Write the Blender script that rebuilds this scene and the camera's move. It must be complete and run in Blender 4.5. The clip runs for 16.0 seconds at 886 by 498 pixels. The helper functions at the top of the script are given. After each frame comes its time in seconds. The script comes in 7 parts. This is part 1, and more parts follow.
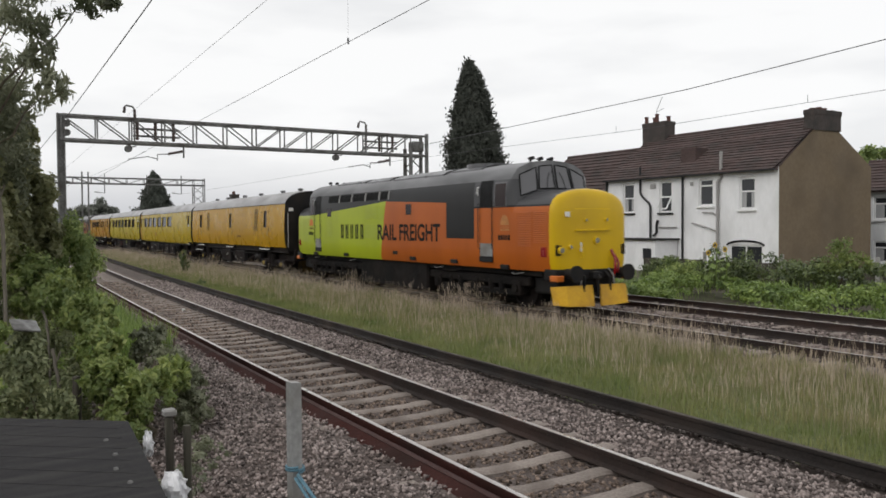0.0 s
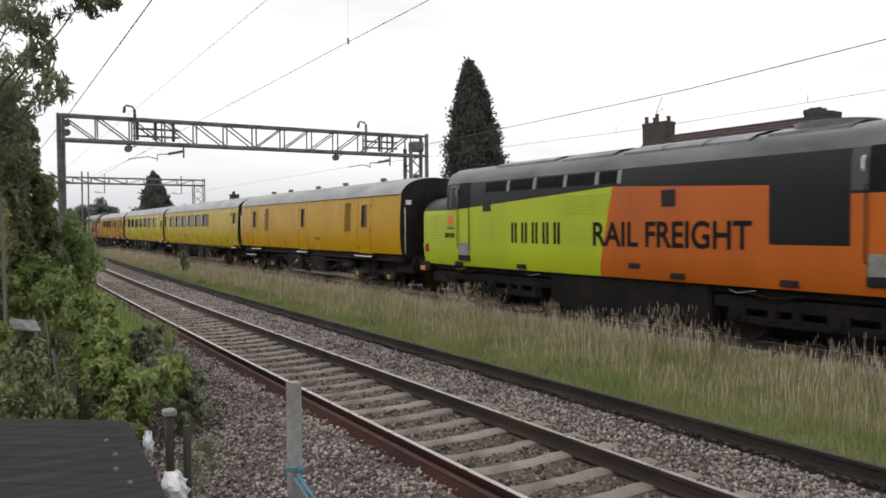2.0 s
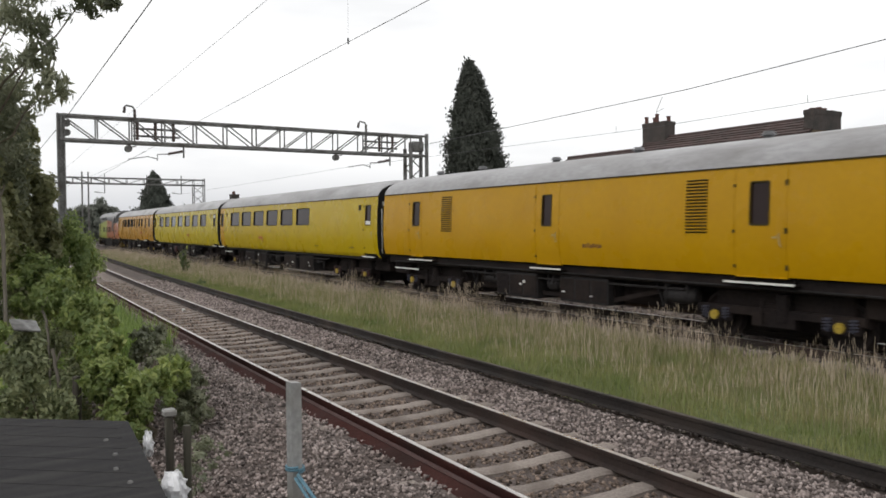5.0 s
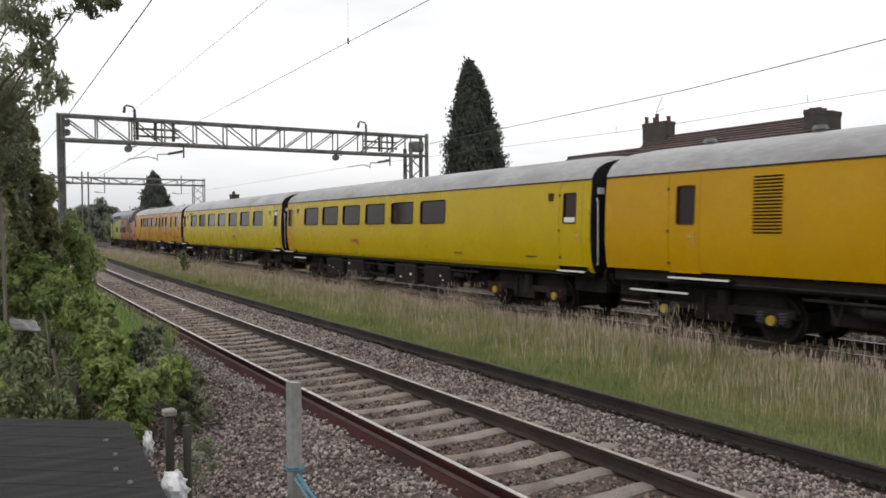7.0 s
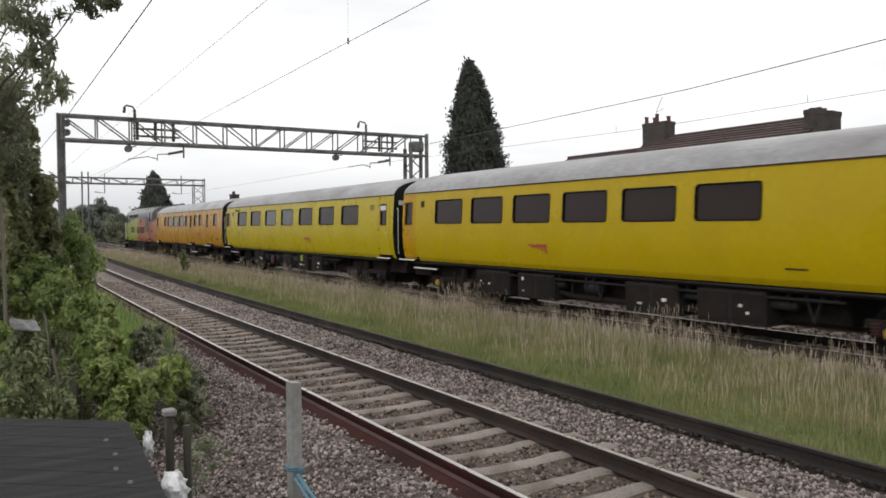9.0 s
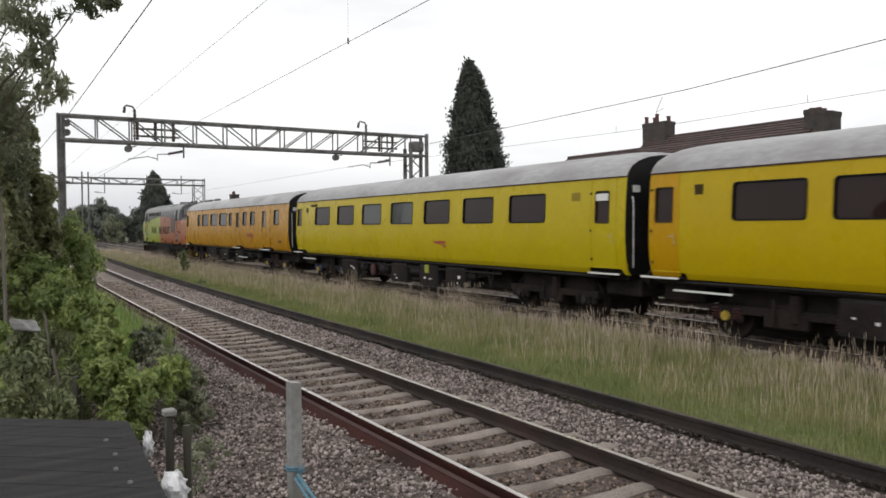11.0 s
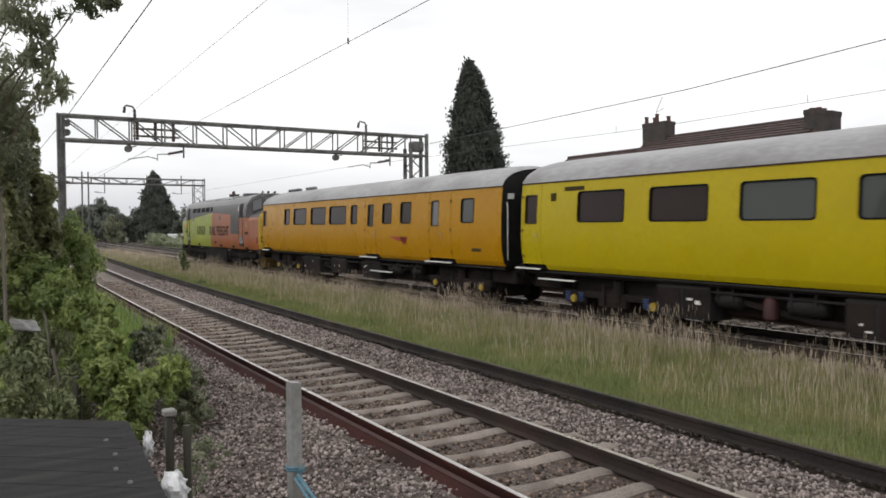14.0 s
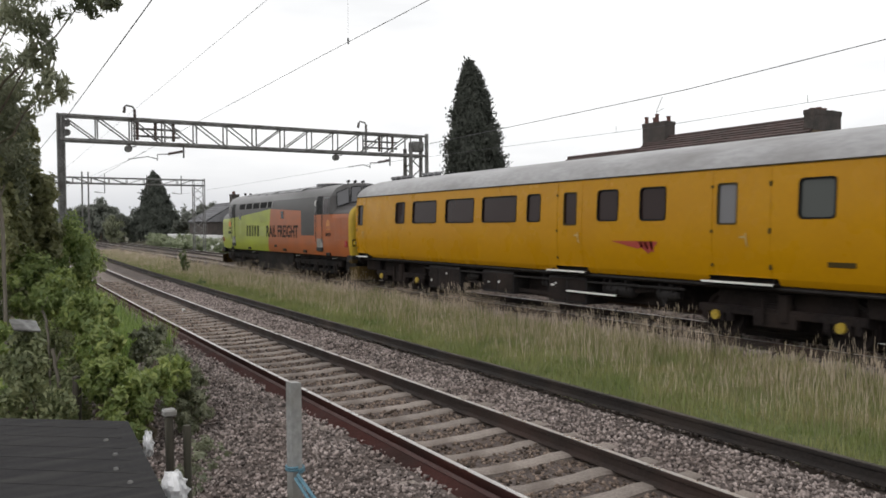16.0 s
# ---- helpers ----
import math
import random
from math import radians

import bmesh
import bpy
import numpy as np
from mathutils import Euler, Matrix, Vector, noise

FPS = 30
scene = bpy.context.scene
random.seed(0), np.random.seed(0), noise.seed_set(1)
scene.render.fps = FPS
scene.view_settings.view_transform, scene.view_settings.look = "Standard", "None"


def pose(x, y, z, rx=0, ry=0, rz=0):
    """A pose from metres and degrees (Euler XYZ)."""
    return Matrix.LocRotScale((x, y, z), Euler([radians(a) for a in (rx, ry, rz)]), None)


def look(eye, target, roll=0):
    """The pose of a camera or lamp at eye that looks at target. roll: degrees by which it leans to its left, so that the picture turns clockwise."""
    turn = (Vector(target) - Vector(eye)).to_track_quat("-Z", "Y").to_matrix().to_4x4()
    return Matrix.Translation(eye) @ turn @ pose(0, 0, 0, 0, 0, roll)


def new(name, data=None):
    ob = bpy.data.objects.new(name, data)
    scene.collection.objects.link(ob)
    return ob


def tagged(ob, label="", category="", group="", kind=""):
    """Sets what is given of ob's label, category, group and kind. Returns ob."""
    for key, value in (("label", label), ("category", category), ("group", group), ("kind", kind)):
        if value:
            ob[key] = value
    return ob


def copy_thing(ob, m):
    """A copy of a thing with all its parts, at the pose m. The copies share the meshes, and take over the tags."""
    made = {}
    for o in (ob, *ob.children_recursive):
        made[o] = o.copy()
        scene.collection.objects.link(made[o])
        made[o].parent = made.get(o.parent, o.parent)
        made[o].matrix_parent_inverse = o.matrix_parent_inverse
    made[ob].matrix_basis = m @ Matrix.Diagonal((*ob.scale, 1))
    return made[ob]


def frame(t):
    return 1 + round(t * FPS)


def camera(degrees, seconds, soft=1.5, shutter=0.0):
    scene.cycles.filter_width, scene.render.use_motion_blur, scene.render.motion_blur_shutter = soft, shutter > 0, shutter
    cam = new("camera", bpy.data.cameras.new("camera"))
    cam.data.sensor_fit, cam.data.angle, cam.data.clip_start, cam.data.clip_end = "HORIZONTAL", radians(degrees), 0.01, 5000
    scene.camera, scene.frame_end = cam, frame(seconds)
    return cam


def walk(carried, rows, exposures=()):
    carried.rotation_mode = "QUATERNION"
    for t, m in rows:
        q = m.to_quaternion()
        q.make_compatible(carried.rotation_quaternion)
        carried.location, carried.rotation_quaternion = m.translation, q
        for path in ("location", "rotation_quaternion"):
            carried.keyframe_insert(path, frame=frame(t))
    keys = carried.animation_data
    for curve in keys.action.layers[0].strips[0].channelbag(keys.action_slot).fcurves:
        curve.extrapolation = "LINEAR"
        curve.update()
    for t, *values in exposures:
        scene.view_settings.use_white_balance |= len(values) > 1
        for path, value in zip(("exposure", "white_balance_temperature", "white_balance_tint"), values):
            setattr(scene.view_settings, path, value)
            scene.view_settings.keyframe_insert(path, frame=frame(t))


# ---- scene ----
# x runs along the railway (train moves towards +x), y away from the camera, z up from the rail tops
YAW, PITCH, ROLL, EYE = 1.0294, -0.0296, -0.36, (0.0, 0.0, 2.237)
AIM = (EYE[0] - math.sin(YAW) * math.cos(PITCH), EYE[1] + math.cos(YAW) * math.cos(PITCH), EYE[2] + math.sin(PITCH))
cam = camera(58.85, 16.0, soft=1.65, shutter=0.35)
walk(cam, [(0, look(EYE, AIM, ROLL)), (16, look(EYE, AIM, ROLL))],
     [(0, -0.13), (1.0, -0.13), (1.6, -0.05), (2.2, 0.03), (16, 0.03)])

# ---- sky and sun: bright overcast ----
world = bpy.data.worlds.new("overcast_sky")
world.use_nodes = True
scene.world = world
wn, wl = world.node_tree.nodes, world.node_tree.links
wn.clear()
w_out, w_bg = wn.new("ShaderNodeOutputWorld"), wn.new("ShaderNodeBackground")
w_sky = wn.new("ShaderNodeTexSky")
w_sky.sky_type, w_sky.sun_disc = "NISHITA", False
w_sky.sun_elevation, w_sky.sun_rotation = radians(38), radians(190)
w_dim = wn.new("ShaderNodeMix")
w_dim.data_type, w_dim.blend_type = "RGBA", "MULTIPLY"
w_dim.inputs["Factor"].default_value = 1.0
w_dim.inputs["B"].default_value = (0.06, 0.06, 0.06, 1)
wl.new(w_sky.outputs[0], w_dim.inputs["A"])
w_co, w_map, w_noise, w_ramp, w_mix = (wn.new("ShaderNodeTexCoord"), wn.new("ShaderNodeMapping"), wn.new("ShaderNodeTexNoise"),
                                       wn.new("ShaderNodeValToRGB"), wn.new("ShaderNodeMix"))
w_map.inputs["Scale"].default_value = (1.6, 1.6, 7.0)
w_noise.inputs["Scale"].default_value, w_noise.inputs["Detail"].default_value = 2.2, 5.0
w_ramp.color_ramp.elements[0].position, w_ramp.color_ramp.elements[1].position = 0.34, 0.56
w_ramp.color_ramp.elements[0].color, w_ramp.color_ramp.elements[1].color = (0.99, 0.995, 1.005, 1), (1.13, 1.13, 1.13, 1)
w_mix.data_type = "RGBA"
w_mix.inputs["Factor"].default_value = 0.93
wl.new(w_co.outputs["Generated"], w_map.inputs[0])
wl.new(w_map.outputs[0], w_noise.inputs["Vector"])
wl.new(w_noise.outputs["Fac"], w_ramp.inputs[0])
wl.new(w_dim.outputs["Result"], w_mix.inputs["A"])
wl.new(w_ramp.outputs[0], w_mix.inputs["B"])
w_sep, w_low, w_haze = wn.new("ShaderNodeSeparateXYZ"), wn.new("ShaderNodeMapRange"), wn.new("ShaderNodeMix")
w_low.interpolation_type = "SMOOTHSTEP"
w_low.inputs["From Min"].default_value, w_low.inputs["From Max"].default_value = 0.0, 0.105
w_haze.data_type = "RGBA"
w_haze.inputs["A"].default_value = (0.66, 0.67, 0.70, 1)
wl.new(w_co.outputs["Generated"], w_sep.inputs[0])
wl.new(w_sep.outputs["Z"], w_low.inputs[0])
wl.new(w_low.outputs[0], w_haze.inputs["Factor"])
wl.new(w_mix.outputs["Result"], w_haze.inputs["B"])
wl.new(w_haze.outputs["Result"], w_bg.inputs[0])
w_bg.inputs[1].default_value = 1.0
wl.new(w_bg.outputs[0], w_out.inputs[0])

sun = new("sun", bpy.data.lights.new("sun", "SUN"))
sun.data.energy, sun.data.angle, sun.data.color = 0.65, radians(30), (1.0, 0.97, 0.93)
sun.matrix_world = look((6, -30, 24), (0, 0, 0))


# ---- materials ----
def nodes_of(m):
    m.use_nodes = True
    return m.node_tree.nodes, m.node_tree.links, m.node_tree.nodes["Principled BSDF"]


def mix_rgb(n, l, fac, a, b, blend="MIX"):
    x = n.new("ShaderNodeMix")
    x.data_type, x.blend_type = "RGBA", blend
    for sock, v in (("Factor", fac), ("A", a), ("B", b)):
        if hasattr(v, "is_linked"):
            l.new(v, x.inputs[sock])
        else:
            x.inputs[sock].default_value = v if sock == "Factor" else (*v, 1)
    return x.outputs["Result"]


def noise_of(n, l, scale, detail=4.0, stretch=(1, 1, 1), lo=0.35, hi=0.65, space="Object"):
    co, mp, nz, rp = n.new("ShaderNodeTexCoord"), n.new("ShaderNodeMapping"), n.new("ShaderNodeTexNoise"), n.new("ShaderNodeMapRange")
    mp.inputs["Scale"].default_value = stretch
    nz.inputs["Scale"].default_value, nz.inputs["Detail"].default_value = scale, detail
    rp.inputs["From Min"].default_value, rp.inputs["From Max"].default_value = lo, hi
    l.new(co.outputs[space], mp.inputs[0])
    l.new(mp.outputs[0], nz.inputs["Vector"])
    l.new(nz.outputs["Fac"], rp.inputs[0])
    return rp.outputs[0]


def mat(name, c1, c2=None, c3=None, scale=8.0, fine=60.0, rough=0.75, metal=0.0, bump=0.25, stretch=(1, 1, 1), island=0.0, objrand=0.0, spec=0.4):
    """A surface of colour c1 that goes over to c2 in fine grain and to c3 in broad patches."""
    m = bpy.data.materials.new(name)
    n, l, bsdf = nodes_of(m)
    c2 = c2 or tuple(v * 0.75 for v in c1)
    col = mix_rgb(n, l, noise_of(n, l, fine, 5, stretch), c1, c2)
    if c3:
        col = mix_rgb(n, l, noise_of(n, l, scale, 4, stretch, 0.45, 0.75), col, c3)
    for amount, kind, sock in ((island, "ShaderNodeNewGeometry", "Random Per Island"), (objrand, "ShaderNodeObjectInfo", "Random")):
        if amount:
            g, r = n.new(kind), n.new("ShaderNodeMapRange")
            r.inputs["To Min"].default_value, r.inputs["To Max"].default_value = 1 - amount, 1 + amount
            l.new(g.outputs[sock], r.inputs[0])
            hsv = n.new("ShaderNodeHueSaturation")
            l.new(r.outputs[0], hsv.inputs["Value"])
            l.new(col, hsv.inputs["Color"])
            col = hsv.outputs[0]
    l.new(col, bsdf.inputs["Base Color"])
    bsdf.inputs["Metallic"].default_value = metal
    bsdf.inputs["Specular IOR Level"].default_value = spec
    rg = n.new("ShaderNodeMapRange")
    rg.inputs["To Min"].default_value, rg.inputs["To Max"].default_value = max(0.03, rough - 0.08), min(1, rough + 0.08)
    l.new(noise_of(n, l, scale * 1.7, 4, stretch), rg.inputs[0])
    l.new(rg.outputs[0], bsdf.inputs["Roughness"])
    if bump:
        b = n.new("ShaderNodeBump")
        b.inputs["Strength"].default_value, b.inputs["Distance"].default_value = bump, 0.02
        l.new(noise_of(n, l, fine * 0.8, 6, stretch, 0.2, 0.8), b.inputs["Height"])
        l.new(b.outputs[0], bsdf.inputs["Normal"])
    return m


M = {}
M["soil"] = mat("soil", (0.10, 0.085, 0.06), (0.06, 0.05, 0.035), (0.07, 0.09, 0.03), 0.6, 14, 0.95, bump=0.5)
M["ballast"] = mat("ballast", (0.135, 0.106, 0.094), (0.048, 0.037, 0.032), (0.088, 0.066, 0.057), 0.9, 24, 0.92, bump=1.0)
M["stone"] = mat("stone", (0.30, 0.255, 0.238), (0.21, 0.172, 0.158), (0.155, 0.124, 0.112), 1.2, 30, 0.95, bump=0.3, island=0.75, spec=0.2)
M["stone_dark"] = mat("stone_dark", (0.205, 0.158, 0.128), (0.125, 0.094, 0.076), (0.088, 0.064, 0.051), 1.2, 30, 0.95, bump=0.3, island=0.85, spec=0.15)
M["sleeper"] = mat("sleeper", (0.29, 0.248, 0.218), (0.20, 0.168, 0.146), (0.13, 0.104, 0.09), 2.2, 40, 0.9, bump=0.3, objrand=0.12)
M["rail_side"] = mat("rail_side", (0.036, 0.025, 0.021), (0.022, 0.016, 0.014), (0.052, 0.031, 0.025), 1.2, 30, 0.75, 0.2, bump=0.2)
M["rail_red"] = mat("rail_red", (0.050, 0.017, 0.014), (0.036, 0.013, 0.011), (0.027, 0.014, 0.012), 1.2, 30, 0.9, 0.0, bump=0.25, spec=0.15)
M["rail_dark"] = mat("rail_dark", (0.024, 0.019, 0.017), (0.014, 0.011, 0.010), (0.045, 0.032, 0.025), 1.0, 30, 0.8, 0.1, bump=0.3)
M["rail_top"] = mat("rail_top", (0.62, 0.60, 0.58), (0.5, 0.47, 0.45), None, 2, 40, 0.32, 0.9, bump=0.03)
M["dust_edge"] = mat("dust_edge", (0.055, 0.022, 0.018), (0.036, 0.015, 0.013), None, 2, 30, 0.8, bump=0.2)
M["black"] = mat("black", (0.008, 0.008, 0.009), (0.013, 0.012, 0.012), (0.020, 0.017, 0.015), 1.5, 20, 0.6, bump=0.15, spec=0.2)
M["under"] = mat("under", (0.012, 0.0095, 0.010), (0.020, 0.016, 0.015), (0.030, 0.022, 0.019), 1.2, 14, 0.85, bump=0.3, spec=0.12)
M["loco_under"] = mat("loco_under", (0.006, 0.0055, 0.0055), (0.011, 0.010, 0.0095), (0.018, 0.014, 0.012), 1.2, 14, 0.8, bump=0.3, spec=0.12)
M["under_grey"] = mat("under_grey", (0.018, 0.0165, 0.0175), (0.028, 0.025, 0.0245), (0.012, 0.010, 0.010), 2.2, 14, 0.7, bump=0.3, spec=0.2)
M["spring_grey"] = mat("spring_grey", (0.05, 0.05, 0.075), (0.03, 0.03, 0.04), None, 5, 40, 0.6, bump=0.1)
M["steel_grey"] = mat("steel_grey", (0.30, 0.30, 0.29), (0.22, 0.22, 0.215), (0.15, 0.13, 0.11), 1.5, 30, 0.6, 0.3, bump=0.1)
M["gantry"] = mat("gantry", (0.25, 0.25, 0.245), (0.13, 0.128, 0.125), (0.07, 0.063, 0.056), 1.6, 14, 0.75, 0.2, bump=0.2)
M["wire"] = mat("wire", (0.12, 0.12, 0.125), None, None, 5, 40, 0.6, 0.5, bump=0)
M["wire_pale"] = mat("wire_pale", (0.45, 0.45, 0.46), None, None, 5, 40, 0.6, 0.3, bump=0)
M["ceramic"] = mat("ceramic", (0.10, 0.07, 0.06), None, None, 5, 30, 0.3, bump=0)
M["yellow_warm"] = mat("yellow_warm", (0.45, 0.245, 0.002), (0.425, 0.228, 0.002), (0.40, 0.21, 0.005), 0.7, 9, 0.30, bump=0.008, spec=0.2)
M["yellow_lemon"] = mat("yellow_lemon", (0.44, 0.345, 0.006), (0.415, 0.322, 0.006), (0.395, 0.30, 0.007), 0.7, 9, 0.30, bump=0.008, spec=0.2)
M["yellow_mustard"] = mat("yellow_mustard", (0.44, 0.315, 0.003), (0.415, 0.293, 0.003), (0.395, 0.272, 0.006), 0.7, 9, 0.30, bump=0.008, spec=0.2)
M["yellow_amber"] = mat("yellow_amber", (0.41, 0.20, 0.002), (0.385, 0.186, 0.002), (0.365, 0.172, 0.005), 0.7, 9, 0.30, bump=0.008, spec=0.2)
M["yellow_end"] = mat("yellow_end", (0.74, 0.50, 0.006), (0.70, 0.465, 0.006), (0.60, 0.41, 0.012), 1.2, 12, 0.38, bump=0.02, spec=0.25)
M["plough"] = mat("plough", (0.66, 0.38, 0.01), (0.6, 0.33, 0.01), (0.42, 0.22, 0.02), 2.0, 14, 0.5, bump=0.06)
M["plough_dull"] = mat("plough_dull", (0.085, 0.055, 0.016), (0.04, 0.028, 0.013), (0.02, 0.016, 0.012), 2.0, 14, 0.8, bump=0.1, spec=0.1)
M["orange"] = mat("orange", (0.64, 0.17, 0.022), (0.6, 0.155, 0.02), (0.5, 0.13, 0.02), 1, 12, 0.4, bump=0.02)
M["emblem_buff"] = mat("emblem_buff", (0.50, 0.21, 0.06), None, None, 1, 12, 0.5, bump=0.02)
M["coach_roof"] = mat("coach_roof", (0.335, 0.33, 0.335), (0.27, 0.265, 0.27), (0.17, 0.16, 0.155), 0.9, 9, 0.38, bump=0.06, stretch=(0.5, 1.5, 1))
M["loco_roof"] = mat("loco_roof", (0.14, 0.14, 0.145), (0.095, 0.095, 0.10), (0.05, 0.049, 0.049), 0.9, 9, 0.33, bump=0.05, stretch=(0.5, 1.5, 1))
M["rubber"] = mat("rubber", (0.008, 0.008, 0.008), None, None, 5, 40, 0.7, bump=0.2, spec=0.12)
M["white_rail"] = mat("white_rail", (0.75, 0.74, 0.72), (0.6, 0.59, 0.57), None, 3, 40, 0.5, bump=0.05)
M["handle_dull"] = mat("handle_dull", (0.52, 0.44, 0.26), (0.40, 0.33, 0.18), None, 3, 40, 0.5, bump=0.05)
M["vent_yellow"] = mat("vent_yellow", (0.27, 0.20, 0.006), None, None, 3, 40, 0.5, bump=0.05)
M["letter"] = mat("letter", (0.008, 0.008, 0.009), (0.012, 0.012, 0.012), None, 5, 40, 0.5, bump=0, spec=0.1)
M["red_mark"] = mat("red_mark", (0.32, 0.035, 0.025), None, None, 5, 40, 0.5, bump=0)
M["lamp_red"] = mat("lamp_red", (0.28, 0.01, 0.012), None, None, 5, 40, 0.2, bump=0)
M["spring_red"] = mat("spring_red", (0.055, 0.014, 0.015), (0.035, 0.011, 0.012), None, 5, 40, 0.6, bump=0.1)
M["lamp_clear"] = mat("lamp_clear", (0.36, 0.33, 0.25), None, None, 5, 40, 0.15, 0.3, bump=0)
M["axle_yellow"] = mat("axle_yellow", (0.43, 0.30, 0.03), (0.24, 0.17, 0.025), None, 5, 30, 0.5, bump=0.05)
M["blue_hose"] = mat("blue_hose", (0.045, 0.085, 0.21), (0.03, 0.05, 0.12), None, 5, 30, 0.5, bump=0.05)
M["lime_case"] = mat("lime_case", (0.30, 0.34, 0.03), (0.2, 0.23, 0.03), None, 5, 30, 0.5, bump=0.05)
M["louvre"] = mat("louvre", (0.05, 0.034, 0.008), None, None, 5, 30, 0.6, bump=0.05, spec=0.15)
M["stencil_brown"] = mat("stencil_brown", (0.13, 0.045, 0.01), None, None, 5, 30, 0.6, bump=0)
M["render_white"] = mat("render_white", (0.88, 0.88, 0.885), (0.84, 0.84, 0.845), (0.68, 0.68, 0.68), 0.7, 6, 0.85, bump=0.12, stretch=(1, 1, 0.5))
M["render_brown"] = mat("render_brown", (0.19, 0.145, 0.095), (0.165, 0.125, 0.082), (0.13, 0.10, 0.068), 0.45, 5, 0.9, bump=0.15)
M["roof_tile"] = mat("roof_tile", (0.092, 0.060, 0.055), (0.062, 0.044, 0.041), (0.050, 0.041, 0.038), 1.0, 12, 0.85, bump=0.3, objrand=0.2)
M["slate"] = mat("slate", (0.17, 0.17, 0.18), (0.13, 0.13, 0.14), (0.10, 0.10, 0.105), 1.0, 12, 0.8, bump=0.3, objrand=0.15)
M["brick"] = mat("brick", (0.085, 0.072, 0.066), (0.06, 0.05, 0.046), (0.045, 0.042, 0.040), 1.3, 10, 0.9, bump=0.4)
M["clay_pot"] = mat("clay_pot", (0.12, 0.055, 0.045), (0.085, 0.045, 0.04), None, 3, 20, 0.8, bump=0.1)
M["upvc"] = mat("upvc", (0.82, 0.82, 0.81), (0.76, 0.76, 0.75), None, 3, 30, 0.35, bump=0.02)
M["pipe_black"] = mat("pipe_black", (0.02, 0.02, 0.022), None, None, 3, 30, 0.5, bump=0.05)
M["pipe_grey"] = mat("pipe_grey", (0.38, 0.37, 0.36), (0.3, 0.29, 0.28), None, 3, 30, 0.7, bump=0.05)
M["curtain"] = mat("curtain", (0.42, 0.42, 0.42), (0.32, 0.32, 0.32), None, 3, 12, 0.9, bump=0.2, stretch=(8, 8, 0.3))
# near-black colour that stands for unlit rooms behind the windows
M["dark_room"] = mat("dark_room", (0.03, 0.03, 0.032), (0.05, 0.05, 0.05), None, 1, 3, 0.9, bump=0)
M["bark"] = mat("bark", (0.13, 0.10, 0.075), (0.07, 0.055, 0.045), (0.10, 0.10, 0.06), 3, 25, 0.95, bump=0.7, stretch=(1, 1, 0.3))
M["wood_grey"] = mat("wood_grey", (0.10, 0.085, 0.07), (0.055, 0.047, 0.04), (0.045, 0.05, 0.03), 3, 30, 0.9, bump=0.4, stretch=(1, 1, 0.15))
M["wood_pale"] = mat("wood_pale", (0.20, 0.18, 0.15), (0.14, 0.12, 0.10), (0.09, 0.085, 0.06), 3, 30, 0.9, bump=0.3, stretch=(1, 1, 0.2))
M["felt"] = mat("felt", (0.042, 0.041, 0.042), (0.028, 0.027, 0.028), (0.054, 0.052, 0.050), 2.5, 60, 0.95, bump=0.35, spec=0.08, stretch=(6, 0.7, 1))
M["galv"] = mat("galv", (0.36, 0.36, 0.35), (0.27, 0.27, 0.265), (0.20, 0.19, 0.17), 6, 40, 0.55, 0.4, bump=0.08)
M["rope"] = mat("rope", (0.11, 0.23, 0.29), (0.08, 0.16, 0.21), None, 20, 200, 0.6, bump=0.4)
M["plastic_bag"] = mat("plastic_bag", (0.75, 0.75, 0.76), (0.6, 0.6, 0.62), None, 6, 30, 0.35, bump=0.3)
M["concrete"] = mat("concrete", (0.40, 0.39, 0.37), (0.30, 0.29, 0.27), (0.22, 0.21, 0.19), 1.5, 25, 0.9, bump=0.3)


def leaf_mat(name, a, b, dark, trans=0.25, rough=0.42, spec=0.5):
    m = bpy.data.materials.new(name)
    n, l, bsdf = nodes_of(m)
    g = n.new("ShaderNodeNewGeometry")
    col = mix_rgb(n, l, g.outputs["Random Per Island"], a, b)
    col = mix_rgb(n, l, noise_of(n, l, 1.1, 3, (1, 1, 1), 0.42, 0.68), col, dark)
    l.new(col, bsdf.inputs["Base Color"])
    bsdf.inputs["Roughness"].default_value = rough
    bsdf.inputs["Specular IOR Level"].default_value = spec
    tr, ms = n.new("ShaderNodeBsdfTranslucent"), n.new("ShaderNodeMixShader")
    ms.inputs[0].default_value = trans
    l.new(col, tr.inputs[0])
    l.new(bsdf.outputs[0], ms.inputs[1])
    l.new(tr.outputs[0], ms.inputs[2])
    l.new(ms.outputs[0], n["Material Output"].inputs[0])
    return m


M["leaf_bush"] = leaf_mat("leaf_bush", (0.46, 0.53, 0.19), (0.15, 0.215, 0.07), (0.115, 0.165, 0.054), 0.48, 0.5, 0.35)
M["leaf_ivy"] = leaf_mat("leaf_ivy", (0.30, 0.30, 0.15), (0.155, 0.17, 0.08), (0.115, 0.122, 0.056), 0.45, 0.5, 0.35)
M["leaf_bright"] = leaf_mat("leaf_bright", (0.38, 0.43, 0.14), (0.155, 0.22, 0.062), (0.105, 0.15, 0.044), 0.42, 0.45, 0.45)
M["leaf_tree"] = leaf_mat("leaf_tree", (0.32, 0.33, 0.22), (0.17, 0.185, 0.11), (0.10, 0.115, 0.065), 0.42)
# far foliage is paler and greyer: distance haze mixed into the leaf colour
M["leaf_hazed"] = leaf_mat("leaf_hazed", (0.25, 0.26, 0.225), (0.17, 0.185, 0.155), (0.145, 0.155, 0.13), 0.4, 0.7, 0.2)
